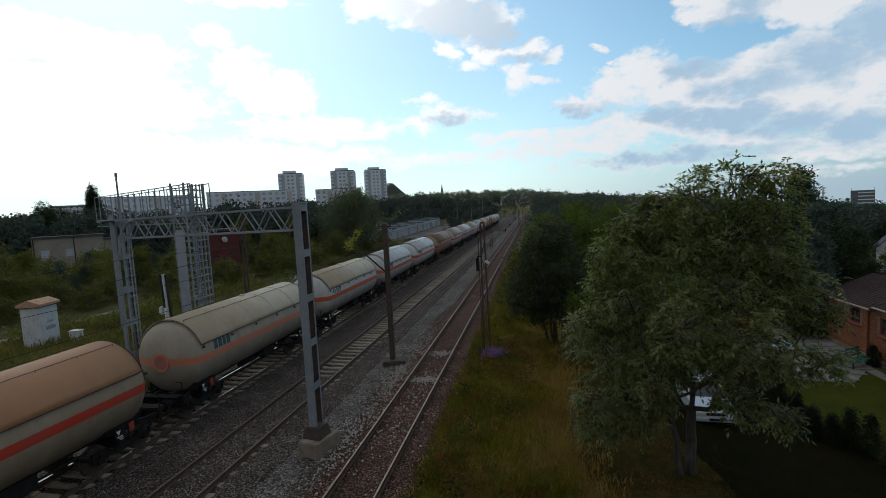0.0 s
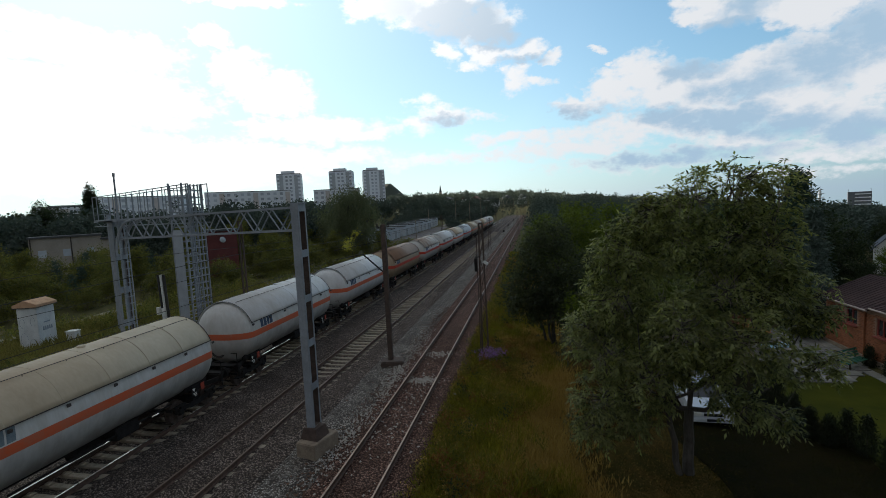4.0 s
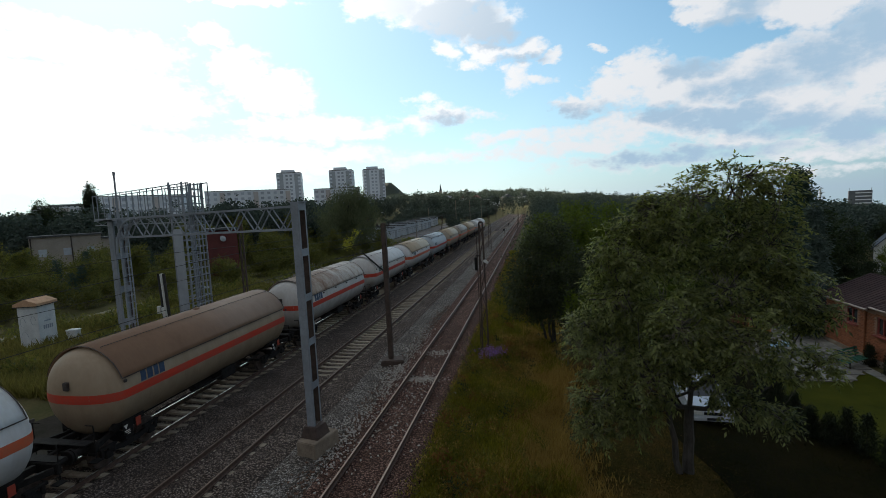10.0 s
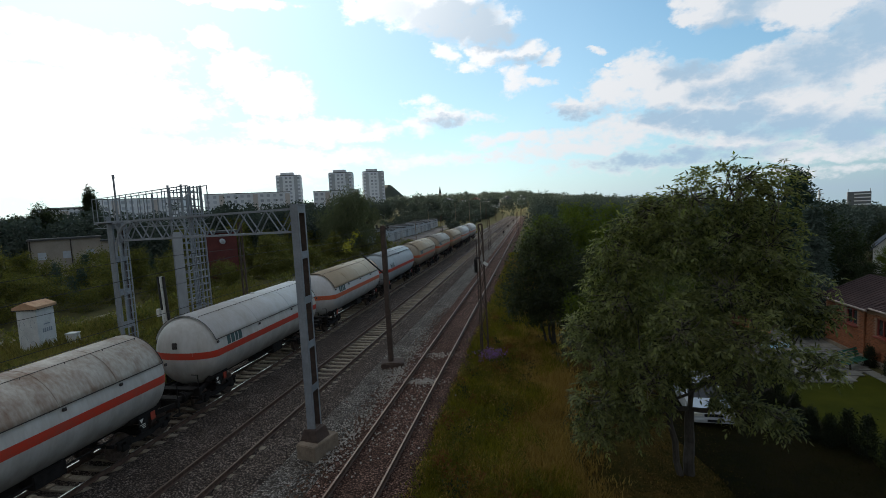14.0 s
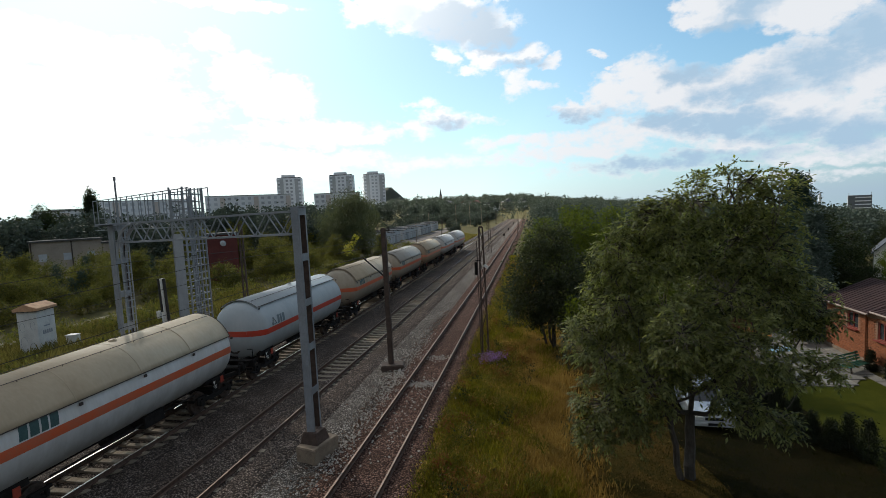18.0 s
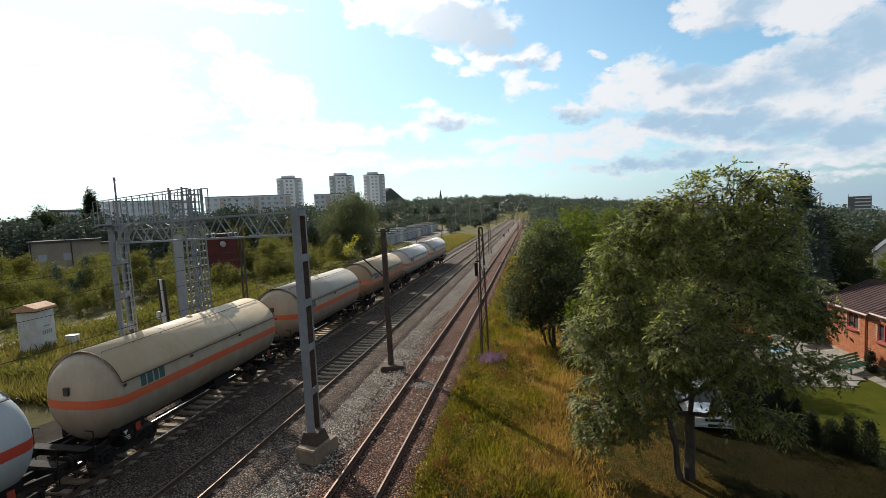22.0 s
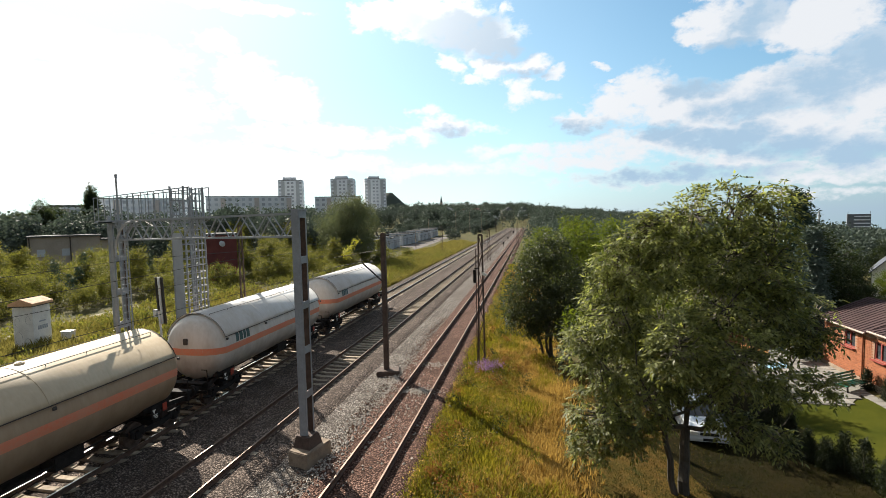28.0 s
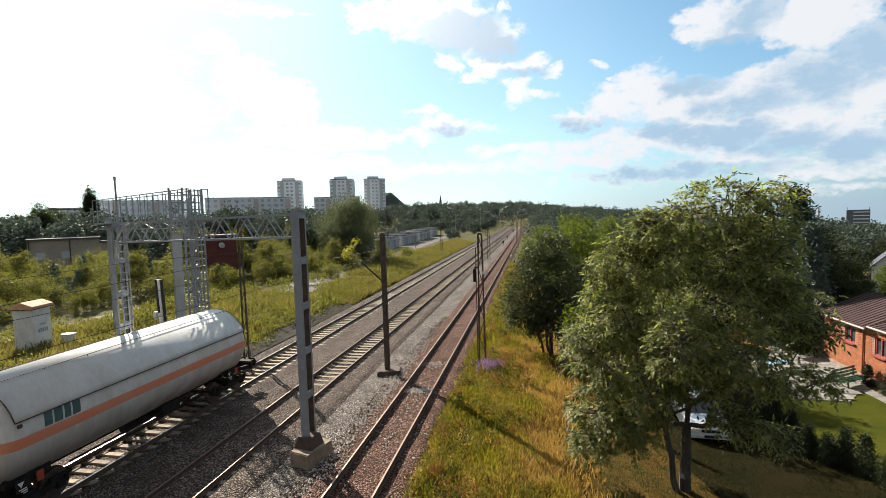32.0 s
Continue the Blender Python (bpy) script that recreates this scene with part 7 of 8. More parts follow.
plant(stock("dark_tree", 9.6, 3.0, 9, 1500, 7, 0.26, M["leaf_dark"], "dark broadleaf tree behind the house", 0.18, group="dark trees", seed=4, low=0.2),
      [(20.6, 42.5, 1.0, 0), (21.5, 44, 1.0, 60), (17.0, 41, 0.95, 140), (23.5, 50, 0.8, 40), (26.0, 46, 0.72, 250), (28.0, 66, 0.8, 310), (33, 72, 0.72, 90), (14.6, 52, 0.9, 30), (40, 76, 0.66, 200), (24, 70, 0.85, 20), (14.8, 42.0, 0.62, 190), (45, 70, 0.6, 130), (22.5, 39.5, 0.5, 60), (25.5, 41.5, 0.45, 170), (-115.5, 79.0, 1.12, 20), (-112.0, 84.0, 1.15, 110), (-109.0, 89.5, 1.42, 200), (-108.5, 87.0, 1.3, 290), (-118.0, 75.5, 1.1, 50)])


def spruce(x, y, h, r, label, mat, category="conifer", group="", n=900):
    t = thing("spruce_tree", pose(x, y, ground_z(x, y) - 0.1), label, category, group)
    bm = B()
    rod(bm, (0, 0, -0.1), (0, 0, h * 0.95), 0.05 * h / 3, 0.01, seg=7)
    part("trunk", bm, M["bark"], t)
    u = rng.uniform(0, 1, n) ** 0.8
    whorl = np.floor(u * h / 0.45) * 0.45
    a = rng.uniform(0, 2 * math.pi, n)
    rad = r * (1 - whorl / h) * (0.4 + 0.6 * rng.uniform(0, 1, n) ** 0.5)
    p = np.stack([rad * np.cos(a), rad * np.sin(a), whorl + 0.25 - rad * 0.18], 1)
    o = np.stack([np.cos(a), np.sin(a), 0 * a], 1)
    v, f = leaves(p, o, 8, 0.05 + 0.026 * h, 0.25, slim=0.3)
    raw("crown", v, f, mat, t)
    return t


spruce(18.1, 34.9, 8.4, 1.6, "blue-grey spruce beside the brick house", M["blue_needles"], n=1600)
spruce(19.5, 39.5, 10.9, 2.1, "tall dark spruce behind the brick house", M["needles"], n=1800)
spruce(23.0, 62, 8.5, 2.2, "dark spruce behind the gardens", M["needles"])


def thuja(x, y, h):
    """A small dense cone of upright scaly sprays."""
    t = thing("thuja", pose(x, y, ground_z(x, y) - 0.05), "small dark thuja in a hedge row", "shrub", "thuja hedge")
    bm = B()
    rod(bm, (0, 0, -0.1), (0, 0, h * 0.8), 0.03, 0.01, seg=6)
    part("trunk", bm, M["bark"], t)
    n = 420
    u = rng.uniform(0.02, 1, n)
    a = rng.uniform(0, 2 * math.pi, n)
    rad = 0.24 * (h / 1.3) * np.sin(np.pi * np.minimum(1, 0.28 + 0.72 * u)) ** 0.8 * (0.55 + 0.45 * rng.uniform(0, 1, n) ** 0.5) * (1 + 0.2 * np.sin(3 * a + x * 7))
    p = np.stack([rad * np.cos(a), rad * np.sin(a), u * h], 1)
    o = np.stack([0.5 * np.cos(a), 0.5 * np.sin(a), 0 * a + 0.8], 1)
    v, f = leaves(p, o, 6, 0.085, -0.3, slim=0.35)
    raw("crown", v, f, M["thuja"], t)


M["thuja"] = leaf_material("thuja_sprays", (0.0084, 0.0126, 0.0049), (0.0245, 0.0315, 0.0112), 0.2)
for x, y, h in ((9.55, 21.9, 1.5), (10.2, 22.0, 1.6), (10.45, 21.2, 1.3), (10.4, 19.9, 1.25), (10.75, 19.3, 1.2), (11.4, 19.4, 1.35), (11.55, 18.6, 1.5), (11.75, 17.7, 1.3), (11.9, 16.8, 1.4), (17.75, 28.6, 1.1), (17.7, 27.0, 1.2)):
    thuja(x, y, h)

# willow, poplar and shrubs beyond the railway
tree("willow_tree", -35.2, 88.0, [(0, 0, 7.5, 4.2, 4.2, 4.6), (-3.6, 0, 6.2, 2.8, 3.0, 4.0), (3.4, 0, 6.2, 2.8, 3.0, 4.0), (0.5, -2, 9.6, 3.0, 3.0, 2.8), (-1.5, -3, 4.5, 3.0, 2.6, 3.0), (2.0, -3, 4.2, 3.0, 2.6, 3.0)],
     2600, 7, 0.5, M["leaf_willow"], "broad weeping willow beside the garages", 0.4, droop=1.6, fork=2.5, slim=0.25)
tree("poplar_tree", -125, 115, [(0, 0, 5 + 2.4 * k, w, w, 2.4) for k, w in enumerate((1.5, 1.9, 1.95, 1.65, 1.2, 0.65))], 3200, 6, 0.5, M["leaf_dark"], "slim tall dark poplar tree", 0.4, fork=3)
plant(stock("shrub", 3.6, 2.4, 7, 900, 7, 0.2, M["leaf_shrub"], "rounded green shrub in the weeds", 0.06, "shrub", "shrubs beyond the railway", 0.12, 7),
      [(-43, 33, 0.62, 50), (-46, 31, 0.8, 150), (-42.5, 37.5, 0.6, 280), (-49, 36, 0.95, 20), (-55, 44, 1.1, 130), (-51, 50, 1.05, 240), (-57, 52, 1.2, 310), (-60, 58, 1.2, 30), (-47, 37, 0.9, 0), (-44, 41, 0.7, 90), (-50, 45, 1.0, 30), (-40, 44, 0.75, 200), (-46, 52, 1.0, 140), (-52, 40, 0.8, 60), (-39, 53, 0.8, 300), (-44, 60, 0.9, 10), (-36, 58, 0.8, 70), (-33.5, 66, 0.85, 160), (-30, 74, 0.7, 40), (-36, 72, 0.9, 230),
       (-27.5, 82, 0.6, 110), (-54, 56, 0.9, 20), (-58, 36, 1.1, 80), (-64, 46, 1.2, 190), (-48, 66, 1.1, 260), (-41, 78, 1.0, 330), (-26, 96, 0.55, 15), (-28.5, 63, 0.5, 115), (-38, 66, 0.9, 35), (-41, 64, 1.0, 125), (-35, 79, 0.85, 215), (-38, 84, 0.9, 305), (-32, 86, 0.7, 45), (-43, 74, 1.1, 135), (-47, 80, 1.2, 225), (-37, 95, 0.9, 315), (-42, 100, 1.1, 55), (-34.5, 61, 0.7, 145), (-36.5, 52, 0.7, 235), (-42, 50, 0.9, 325), (-48, 57, 1.0, 65), (-33.5, 101, 0.7, 155), (-45, 90, 1.2, 245), (-50, 72, 1.2, 335), (-38, 47, 0.6, 75)])
plant(stock("young_birch", 7.5, 2.2, 8, 1000, 7, 0.24, M["leaf_shrub"], "young slender tree among the weeds", 0.09, group="young trees", seed=9, low=0.25),
      [(-56, 34, 0.9, 15), (-54, 53, 0.55, 175), (-59, 45, 0.72, 95), (-49, 33, 0.85, 0), (-53, 37, 0.9, 60), (-45.5, 47, 0.72, 130), (-38, 62, 0.75, 220), (-42, 69, 0.8, 300), (-33, 75, 0.7, 20), (-60, 40, 1.0, 200), (-50, 60, 0.95, 260), (-40, 90, 0.9, 10), (-30.5, 92, 0.6, 70), (-66, 36, 1.1, 40), (-46, 66, 0.95, 155), (-52, 66, 1.0, 245), (-45, 84, 1.0, 335), (-51, 92, 1.1, 65), (-40, 108, 0.9, 125), (-55, 80, 1.1, 215)])
for x, y, h in ((-50.5, 41.5, 4.4), (-49.3, 43.2, 3.6), (-47.5, 40.5, 3.0), (-51.5, 46, 4.8), (-46.6, 50, 4.4)):
    spruce(x, y, h, 1.1, "dark young spruce beside the workshop", M["needles"], "conifer", "young spruces", 300)
tree("sapling", -27.3, 68.0, [(0, 0, 3.6, 0.9, 0.9, 0.9), (0.3, 0, 4.6, 0.6, 0.6, 0.6)], 60, 7, 0.28, M["autumn"], "sapling with bright yellow leaves", 0.05, fork=2.0)


def woods():
    """The woods round about, far from the camera: leaf masses on one mesh."""
    vs, fs, base = [], [], 0
    made = 0
    g = np.random.default_rng(11)
    while made < 2600:
        az = g.uniform(-60, 38)
        d = 75 * (1400 / 75) ** (g.uniform(0, 1) ** 0.85)
        a = math.radians(az)
        x, y = d * math.sin(a), d * math.cos(a)
        side = x + 10.5
        if -32 < side < 12.5 and y < 300 and not (side < -15 and y > 170) or abs(side) < 12 and y < 338:
            continue
        if x < 0 and d < 100 or x > 0 and d < 78:
            continue
        low = -52 < side < -15 and 170 < y < 300
        if not low and -30 < az < -11 and 100 < d < 300 and x > -0.33 * y - 6:
            continue
        h = g.uniform(6.5, 11.0) * (0.75 if x > 0 and d < 200 else 1.0) if d < 300 else g.uniform(9, 15)
        # the skyline: low before the apartment slabs, a wooded hill beyond the end of the line, falling towards the gardens
        if az < -20:
            sky_line = 0.9 if az < -45 else 1.2 if az < -27 else 1.5
        elif az < 0:
            sky_line = 1.95 + 0.035 * az + 0.35 * math.exp(-((az + 8.6) / 1.3) ** 2) + g.uniform(-0.2, 0.15)
            sky_line += 0.45 * smooth(-9, -18, az)
        else:
            sky_line = 1.15 - 0.1 * az + g.uniform(-0.2, 0.15)
        cap = 8.3 + d * math.tan(math.radians(sky_line)) - ground_z(x, y)
        h = min(h, cap)
        if low and abs(x + 37 + 0.04 * (y - 110)) < 9 and y < 260:
            continue
        if low:
            h = g.uniform(1.8, 4.5)
        if h < 1.8:
            continue
        r = h * g.uniform(0.28, 0.42)
        k = 270 if d < 160 else 170 if d < 400 else 90
        size = 0.04 * h + 0.0013 * d
        blobs = rand_blobs(h, r * 1.25, 6, 0.22, int(g.integers(1e6)))
        p, o = blob_points(blobs, k)
        v, f = leaves(p + np.array([x, y, ground_z(x, y)]), o, 3, size, 0.2, slim=0.8)
        vs.append(v)
        fs.append(f + base)
        base += len(v)
        made += 1
    # bushes and low trees towards the vanishing line
    for k in range(170):
        y = g.uniform(235, 420)
        x = -10.5 - g.uniform(17, 62)
        if abs(x + 37 + 0.04 * (y - 110)) < 9 and y < 260:
            continue
        h = g.uniform(3.0, 6.8)
        p, o = blob_points(rand_blobs(h, h * 0.45, 6, 0.2, int(g.integers(1e6))), 90)
        v, f = leaves(p + np.array([x, y, ground_z(x, y)]), o, 3, 0.05 * h + 0.0018 * y, 0.2, slim=0.8)
        vs.append(v)
        fs.append(f + base)
        base += len(v)
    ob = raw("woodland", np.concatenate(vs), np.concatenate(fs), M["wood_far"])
    tagged(ob, "dark green mixed woods and garden trees towards the horizon, tinted with haze", "woodland", kind="stuff")


woods()


def tufts(name, n, spot, height, mat, label, blades=7, wide=0.02, lean=0.35):
    """Grass in tufts; spot() gives x, y and a height factor."""
    vs = np.zeros((n * blades, 3, 3))
    g = np.random.default_rng(len(name) + n)
    k = 0
    for i in range(n):
        x, y, s = spot(g)
        z = ground_z(x, y) - 0.03
        c = np.array([x, y, z]) + g.normal(size=(blades, 3)) * np.array([0.10, 0.10, 0])
        h = height * s * g.uniform(0.5, 1.15, blades)
        a = g.uniform(0, 2 * math.pi, blades)
        b = g.uniform(0, 2 * math.pi, blades)
        w = wide * (1 + 0.5 * s) * np.stack([np.cos(a), np.sin(a), 0 * a], 1)
        ll = lean * g.uniform(0.3, 2.2, blades)
        tip = c + np.stack([np.cos(b) * h * ll, np.sin(b) * h * ll, h], 1)
        vs[k:k + blades] = np.stack([c - w, c + w, tip], 1)
        k += blades
    ob = raw(name, vs.reshape(-1, 3), np.arange(n * blades * 3).reshape(-1, 3), mat)
    return tagged(ob, label, "grass", kind="stuff")


def verge(g):
    y = 9 + 75 * g.uniform(0, 1) ** 1.7
    x = g.uniform(-3.9, 1.5 - 0.02 * y) + 0.3 * math.sin(y * 0.6) + (abs(g.normal()) * 0.7 if g.uniform(0, 1) < 0.3 else 0.0)
    return x, y, 0.6 + 0.6 * noise.noise(Vector((x * 0.5, y * 0.35, 5.0))) + 0.3


def verge_dry(g):
    while True:
        x, y, s = verge(g)
        if noise.noise(Vector((x * 0.7 + 3, y * 0.4, 1.0))) + 0.22 * (x + 1.6) > -0.05:
            return x, y, s


def verge_green(g):
    while True:
        x, y, s = verge(g)
        if noise.noise(Vector((x * 0.7 + 3, y * 0.4, 1.0))) + 0.22 * (x + 1.6) < 0.3:
            return x, y, s


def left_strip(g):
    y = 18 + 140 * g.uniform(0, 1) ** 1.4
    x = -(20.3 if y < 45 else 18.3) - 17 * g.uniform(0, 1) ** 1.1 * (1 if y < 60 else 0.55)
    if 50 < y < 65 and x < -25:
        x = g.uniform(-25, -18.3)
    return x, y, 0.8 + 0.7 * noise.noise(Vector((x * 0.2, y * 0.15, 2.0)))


def yard_spots(g):
    return g.uniform(1.2, 6.6), 10 + 16 * g.uniform(0, 1), 0.5


def lawn_spots(g):
    return g.uniform(11.8, 17.0), g.uniform(14, 27.2), 0.6


tufts("dry_verge_grass", 21000, verge_dry, 0.42, M["dry_grass"], "tall dry yellow grass on the verge", 7)
tufts("green_verge_weeds", 17000, verge_green, 0.45, M["green_grass"], "green weeds and grass beside the side track", 7, 0.03)
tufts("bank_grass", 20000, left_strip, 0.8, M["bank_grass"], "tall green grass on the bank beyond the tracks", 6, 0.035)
tufts("yard_grass", 12000, yard_spots, 0.2, M["shade_toned_blades"], "sparse short green grass in the yard", 6, 0.014)
tufts("yard_dry_grass", 12000, yard_spots, 0.16, M["dry_grass"], "short dry grass and stalks in the yard", 6, 0.012, 0.9)
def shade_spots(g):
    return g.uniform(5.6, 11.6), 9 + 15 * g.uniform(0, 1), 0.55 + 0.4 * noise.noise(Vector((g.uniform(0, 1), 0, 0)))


tufts("yard_shade_grass", 9000, shade_spots, 0.2, M["shade_toned_blades"], "thin grass under the ash tree, darkened as its shade", 6, 0.014, 0.6)
tufts("lawn_grass", 15000, lawn_spots, 0.10, M["lawn_blades"], "short grass blades of the lawn", 6, 0.012)


def weed_spots(n, g):
    out = []
    while len(out) < n:
        y = 9 + 60 * g.uniform(0, 1) ** 1.6
        x = -3.9 + 3.0 * g.uniform(0, 1) ** 1.5
        if noise.noise(Vector((x * 0.8, y * 0.45, 9.0))) > -0.05:
            out.append((x, y, ground_z(x, y) + g.uniform(0.05, 0.5)))
    return np.array(out)


def weeds(name, n, mat, label, size, seed, spots=weed_spots):
    g = np.random.default_rng(seed)
    c = spots(n, g)
    up = unit(n)
    up[:, 2] = np.abs(up[:, 2]) + 0.4
    v, f = leaves(c, up, 7, size, -0.3, slim=0.4)
    tagged(raw(name, v, f, mat), label, "weeds", kind="stuff")


def bank_spots(n, g):
    out = []
    while len(out) < n:
        y = 20 + 90 * g.uniform(0, 1) ** 1.5
        x = -18.6 - 20 * g.uniform(0, 1)
        if noise.noise(Vector((x * 0.25, y * 0.2, 4.0))) > -0.05 and math.hypot(x + 33, y - 26) > 3.4:
            out.append((x, y, ground_z(x, y) + g.uniform(0.1, 1.0)))
    return np.array(out)


def clump_spots(n, g):
    """Sprays gathered into knee-high clumps along the verge."""
    out = []
    while len(out) < n:
        y = 9.5 + 62 * g.uniform(0, 1) ** 1.6
        x = g.uniform(-3.7, 0.9)
        if g.uniform(0, 1) > 0.9 - 0.2 * (x + 3.7):
            continue
        h, r = g.uniform(0.25, 0.85), g.uniform(0.18, 0.42)
        for k in range(22):
            u = g.uniform(0, 1)
            out.append((x + g.normal() * r * (1 - 0.5 * u), y + g.normal() * r * (1 - 0.5 * u), ground_z(x, y) + h * u))
    return np.array(out[:n])


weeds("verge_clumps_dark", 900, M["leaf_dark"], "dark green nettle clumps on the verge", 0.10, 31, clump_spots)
weeds("verge_clumps_light", 4200, M["leaf_verge"], "yellowish green weed clumps on the verge", 0.09, 32, clump_spots)
weeds("verge_clumps_rusty", 1500, M["rusty_weed"], "rust-brown dock clumps on the verge", 0.11, 33, clump_spots)
weeds("verge_weeds", 3200, M["leaf_verge"], "leafy green weeds beside the side track", 0.10, 21)
weeds("verge_weeds_dry", 1200, M["dry_grass"], "withered brown weeds on the verge", 0.10, 22)
weeds("bank_weeds", 5200, M["leaf_shrub"], "tall leafy weeds on the bank", 0.24, 23, bank_spots)


def flowers():
    # small violet sprays over dark foliage
    c = np.array([[-2.5, 25.7, ground_z(-2.5, 25.7) + 0.5]]) + rng.normal(size=(230, 3)) * np.array([0.36, 0.33, 0.14])
    v, f = leaves(c, unit(230), 6, 0.07, -0.4)
    tagged(raw("violet_spray_patch", v, f, M["violet"]), "patch of violet sprays at the foot of the pole", "flowers", kind="stuff")
    c = np.array([[-2.3, 25.8, ground_z(-2.3, 25.8) + 0.1]]) + rng.normal(size=(200, 3)) * np.array([0.5, 0.42, 0.1])
    v, f = leaves(c, unit(200), 6, 0.12, -0.4)
    tagged(raw("patch_foliage", v, f, M["leaf_dark"]), "dark foliage under violet sprays", "plants", kind="stuff")


flowers()


def loose_stones(name, spots, mat, label, seed):
    """Small broken stones lying about."""
    g = np.random.default_rng(seed)
    c = spots(g)
    n = len(c)
    r = g.uniform(0.022, 0.055, (n, 1, 1))
    ends = np.array([[1, 0, 0], [-1, 0, 0], [0, 1, 0], [0, -1, 0], [0, 0, 0.8], [0, 0, -0.8]])
    v = c[:, None, :] + ends[None] * r * g.uniform(0.6, 1.4, (n, 6, 1)) + g.normal(size=(n, 6, 3)) * 0.006
    tri = np.array([[0, 2, 4], [2, 1, 4], [1, 3, 4], [3, 0, 4], [2, 0, 5], [1, 2, 5], [3, 1, 5], [0, 3, 5]])
    f = (tri[None] + 6 * np.arange(n)[:, None, None]).reshape(-1, 3)
    tagged(raw(name, v.reshape(-1, 3), f, mat), label, "stones", kind="stuff")


def pale_spots(g):
    out = []
    # heaps of fresh stone that crossed the side track, then strays along the edge
    for x, y, sx, sy, n in ((X3, 21.9, 0.55, 0.22, 260), (X3 - 0.1, 26.0, 0.5, 0.3, 160), (X3 - 1.6, 22.5, 0.3, 1.6, 420), (X3 - 1.5, 16.5, 0.3, 2.0, 420), (X3 - 1.7, 28.0, 0.3, 2.2, 260), (X3, 18.5, 0.7, 3.0, 240)):
        p = g.normal(size=(n, 2)) * np.array([sx, sy]) + np.array([x, y])
        out.append(np.column_stack([p, np.full(n, -0.215)]))
    return np.concatenate(out)


def rust_spots(g):
    n = 2600
    y = 9 + 30 * g.uniform(0, 1, n) ** 1.4
    x = np.where(g.uniform(0, 1, n) < 0.5, X3 - 1.75 + g.normal(size=n) * 0.28, X3 + 1.5 + g.normal(size=n) * 0.3)
    return np.column_stack([x, y, np.where(x < X3, -0.275, -0.27 - 0.25 * np.clip(x - X3 - 1.4, 0, 1))])


M["fresh_stone"] = material("fresh_pale_stone", (0.55, 0.50, 0.44), (0.34, 0.30, 0.26), 0.9, scale=5, fine=30, spec=0.15)
M["rust_stone"] = material("rust_brown_stone", (0.20, 0.12, 0.085), (0.10, 0.06, 0.042), 0.92, scale=5, fine=30, spec=0.12)
loose_stones("stray_pale_stones", pale_spots, M["fresh_stone"], "pale stray ballast stones across the side track", 41)
loose_stones("stray_rusty_stones", rust_spots, M["rust_stone"], "rusty stray ballast stones along the side track", 42)


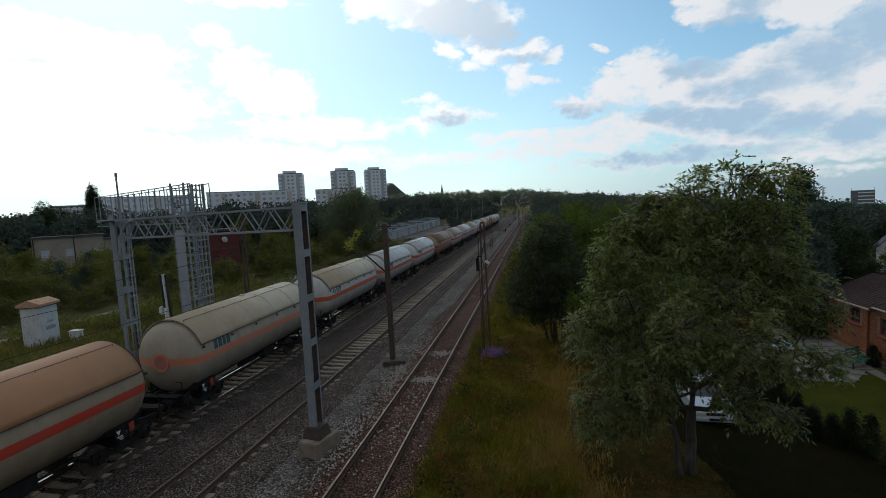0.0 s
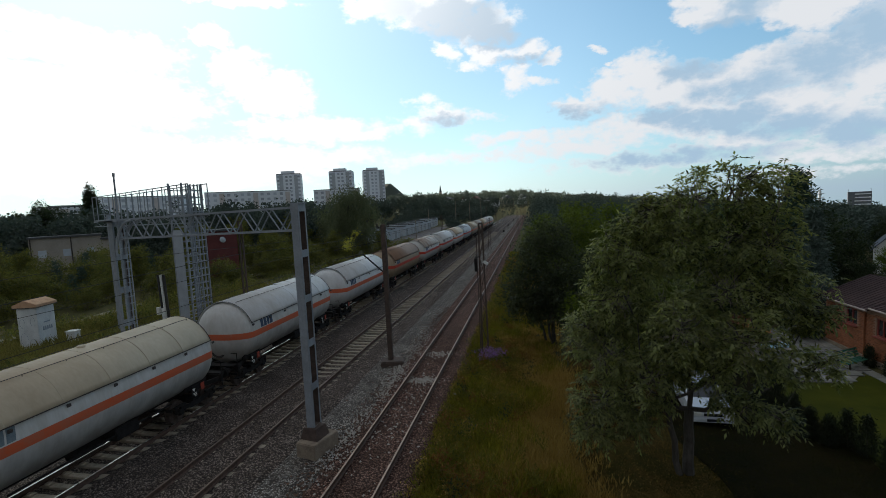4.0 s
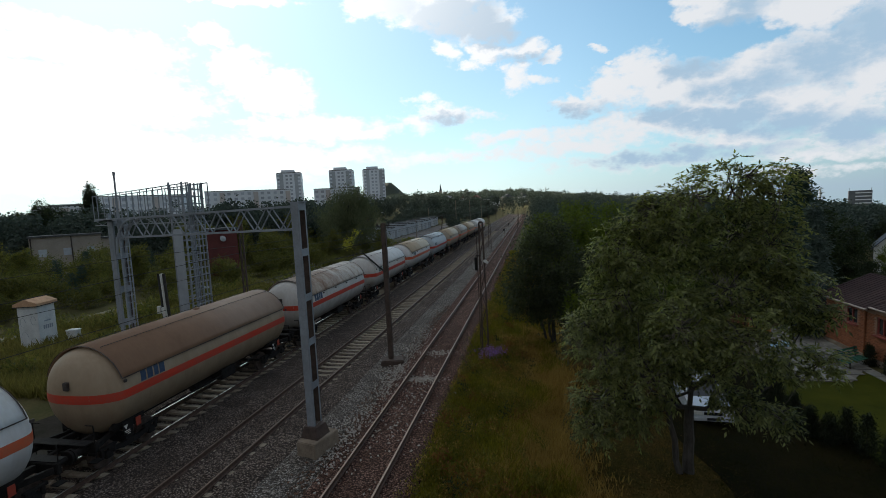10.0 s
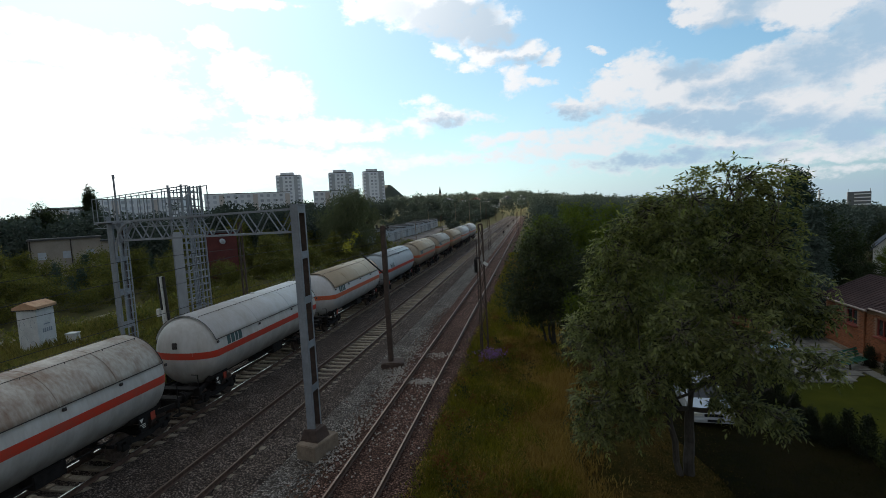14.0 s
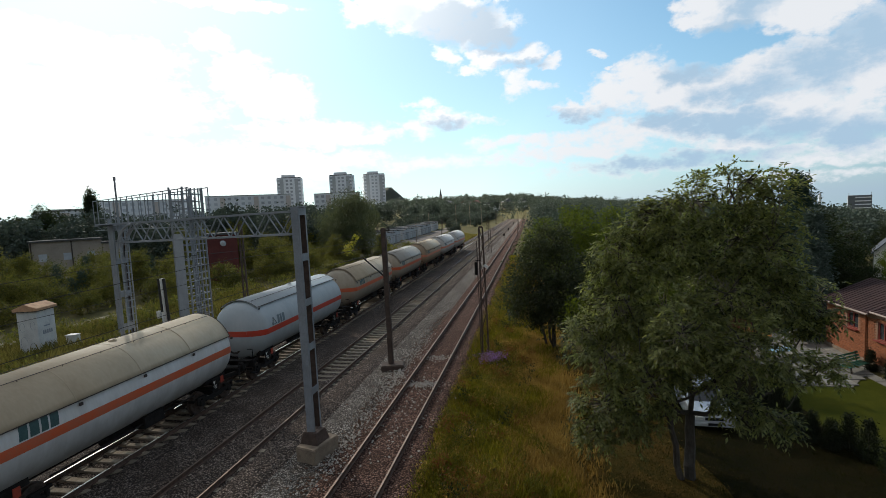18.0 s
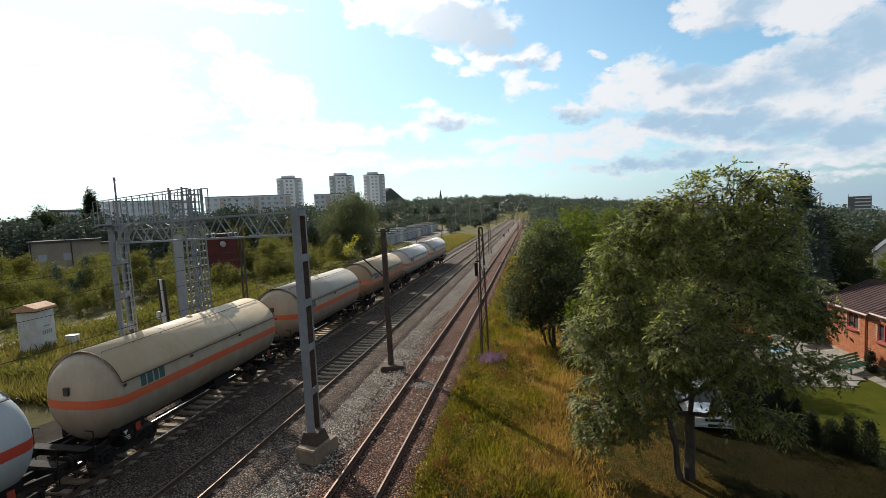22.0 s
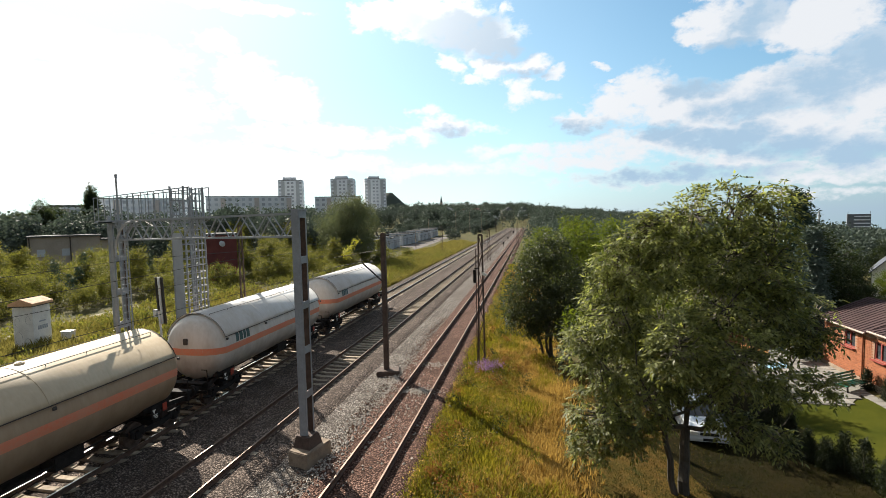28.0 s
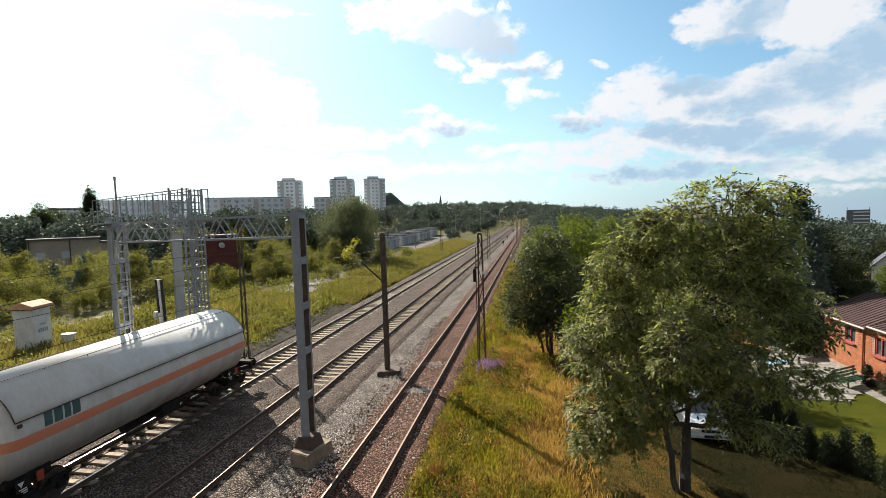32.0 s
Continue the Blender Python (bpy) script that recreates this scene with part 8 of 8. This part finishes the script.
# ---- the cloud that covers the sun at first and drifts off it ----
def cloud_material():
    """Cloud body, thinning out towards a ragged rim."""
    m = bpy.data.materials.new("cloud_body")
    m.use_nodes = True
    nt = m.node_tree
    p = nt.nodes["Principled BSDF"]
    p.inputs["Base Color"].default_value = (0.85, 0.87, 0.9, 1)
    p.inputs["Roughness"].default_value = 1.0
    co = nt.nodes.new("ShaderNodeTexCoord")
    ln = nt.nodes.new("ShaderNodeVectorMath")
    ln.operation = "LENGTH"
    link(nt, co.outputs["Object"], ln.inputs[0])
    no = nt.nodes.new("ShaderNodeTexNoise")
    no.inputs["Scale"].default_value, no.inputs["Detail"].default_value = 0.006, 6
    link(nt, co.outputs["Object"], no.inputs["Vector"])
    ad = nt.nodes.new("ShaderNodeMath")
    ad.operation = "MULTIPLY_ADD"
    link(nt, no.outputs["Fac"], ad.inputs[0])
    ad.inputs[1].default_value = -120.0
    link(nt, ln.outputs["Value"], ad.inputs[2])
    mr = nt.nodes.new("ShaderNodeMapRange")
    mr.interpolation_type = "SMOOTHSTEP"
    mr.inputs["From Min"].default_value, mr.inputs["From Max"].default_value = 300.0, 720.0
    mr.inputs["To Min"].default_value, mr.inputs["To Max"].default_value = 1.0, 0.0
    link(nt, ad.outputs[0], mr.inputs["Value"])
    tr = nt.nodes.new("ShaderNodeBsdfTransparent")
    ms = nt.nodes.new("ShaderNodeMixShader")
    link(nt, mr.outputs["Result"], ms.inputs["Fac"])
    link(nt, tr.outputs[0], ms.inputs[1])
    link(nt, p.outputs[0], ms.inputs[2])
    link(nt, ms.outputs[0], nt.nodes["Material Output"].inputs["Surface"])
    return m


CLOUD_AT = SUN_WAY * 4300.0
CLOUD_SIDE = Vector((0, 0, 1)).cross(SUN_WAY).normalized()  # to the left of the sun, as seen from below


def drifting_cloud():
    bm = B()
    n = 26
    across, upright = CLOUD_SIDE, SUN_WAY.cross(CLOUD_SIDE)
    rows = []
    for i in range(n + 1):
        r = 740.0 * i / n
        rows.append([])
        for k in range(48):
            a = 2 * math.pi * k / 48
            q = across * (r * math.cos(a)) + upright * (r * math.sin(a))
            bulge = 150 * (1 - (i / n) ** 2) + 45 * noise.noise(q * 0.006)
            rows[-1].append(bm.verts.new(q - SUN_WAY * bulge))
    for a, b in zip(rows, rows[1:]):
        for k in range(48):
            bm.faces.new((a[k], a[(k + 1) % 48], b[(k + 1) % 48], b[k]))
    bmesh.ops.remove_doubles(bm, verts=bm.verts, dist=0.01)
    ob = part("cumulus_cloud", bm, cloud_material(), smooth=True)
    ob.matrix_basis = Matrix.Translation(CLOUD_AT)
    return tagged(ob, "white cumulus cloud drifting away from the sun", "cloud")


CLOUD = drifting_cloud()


# ---- what moves ----
def motions():
    seconds = [0, 0.1, 0.2] + [0.5 * k for k in range(1, 64)] + [31.8, 31.9, 32.0]
    for w, front, length in TRAIN:
        walk(w, [(t, pose(X1, front + length / 2 - SPEED * t, 0)) for t in seconds])
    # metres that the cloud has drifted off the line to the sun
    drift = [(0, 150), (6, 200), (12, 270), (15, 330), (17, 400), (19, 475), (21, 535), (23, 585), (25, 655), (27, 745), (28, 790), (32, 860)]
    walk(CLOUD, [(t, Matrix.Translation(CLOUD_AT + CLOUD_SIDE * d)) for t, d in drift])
    turn = math.degrees(SPEED / 0.46)
    for w, y in WHEELS:
        walk(w, [(0.1 * k, pose(0, y, 0.46, (turn * 0.1 * k) % 360)) for k in range(321)])


motions()
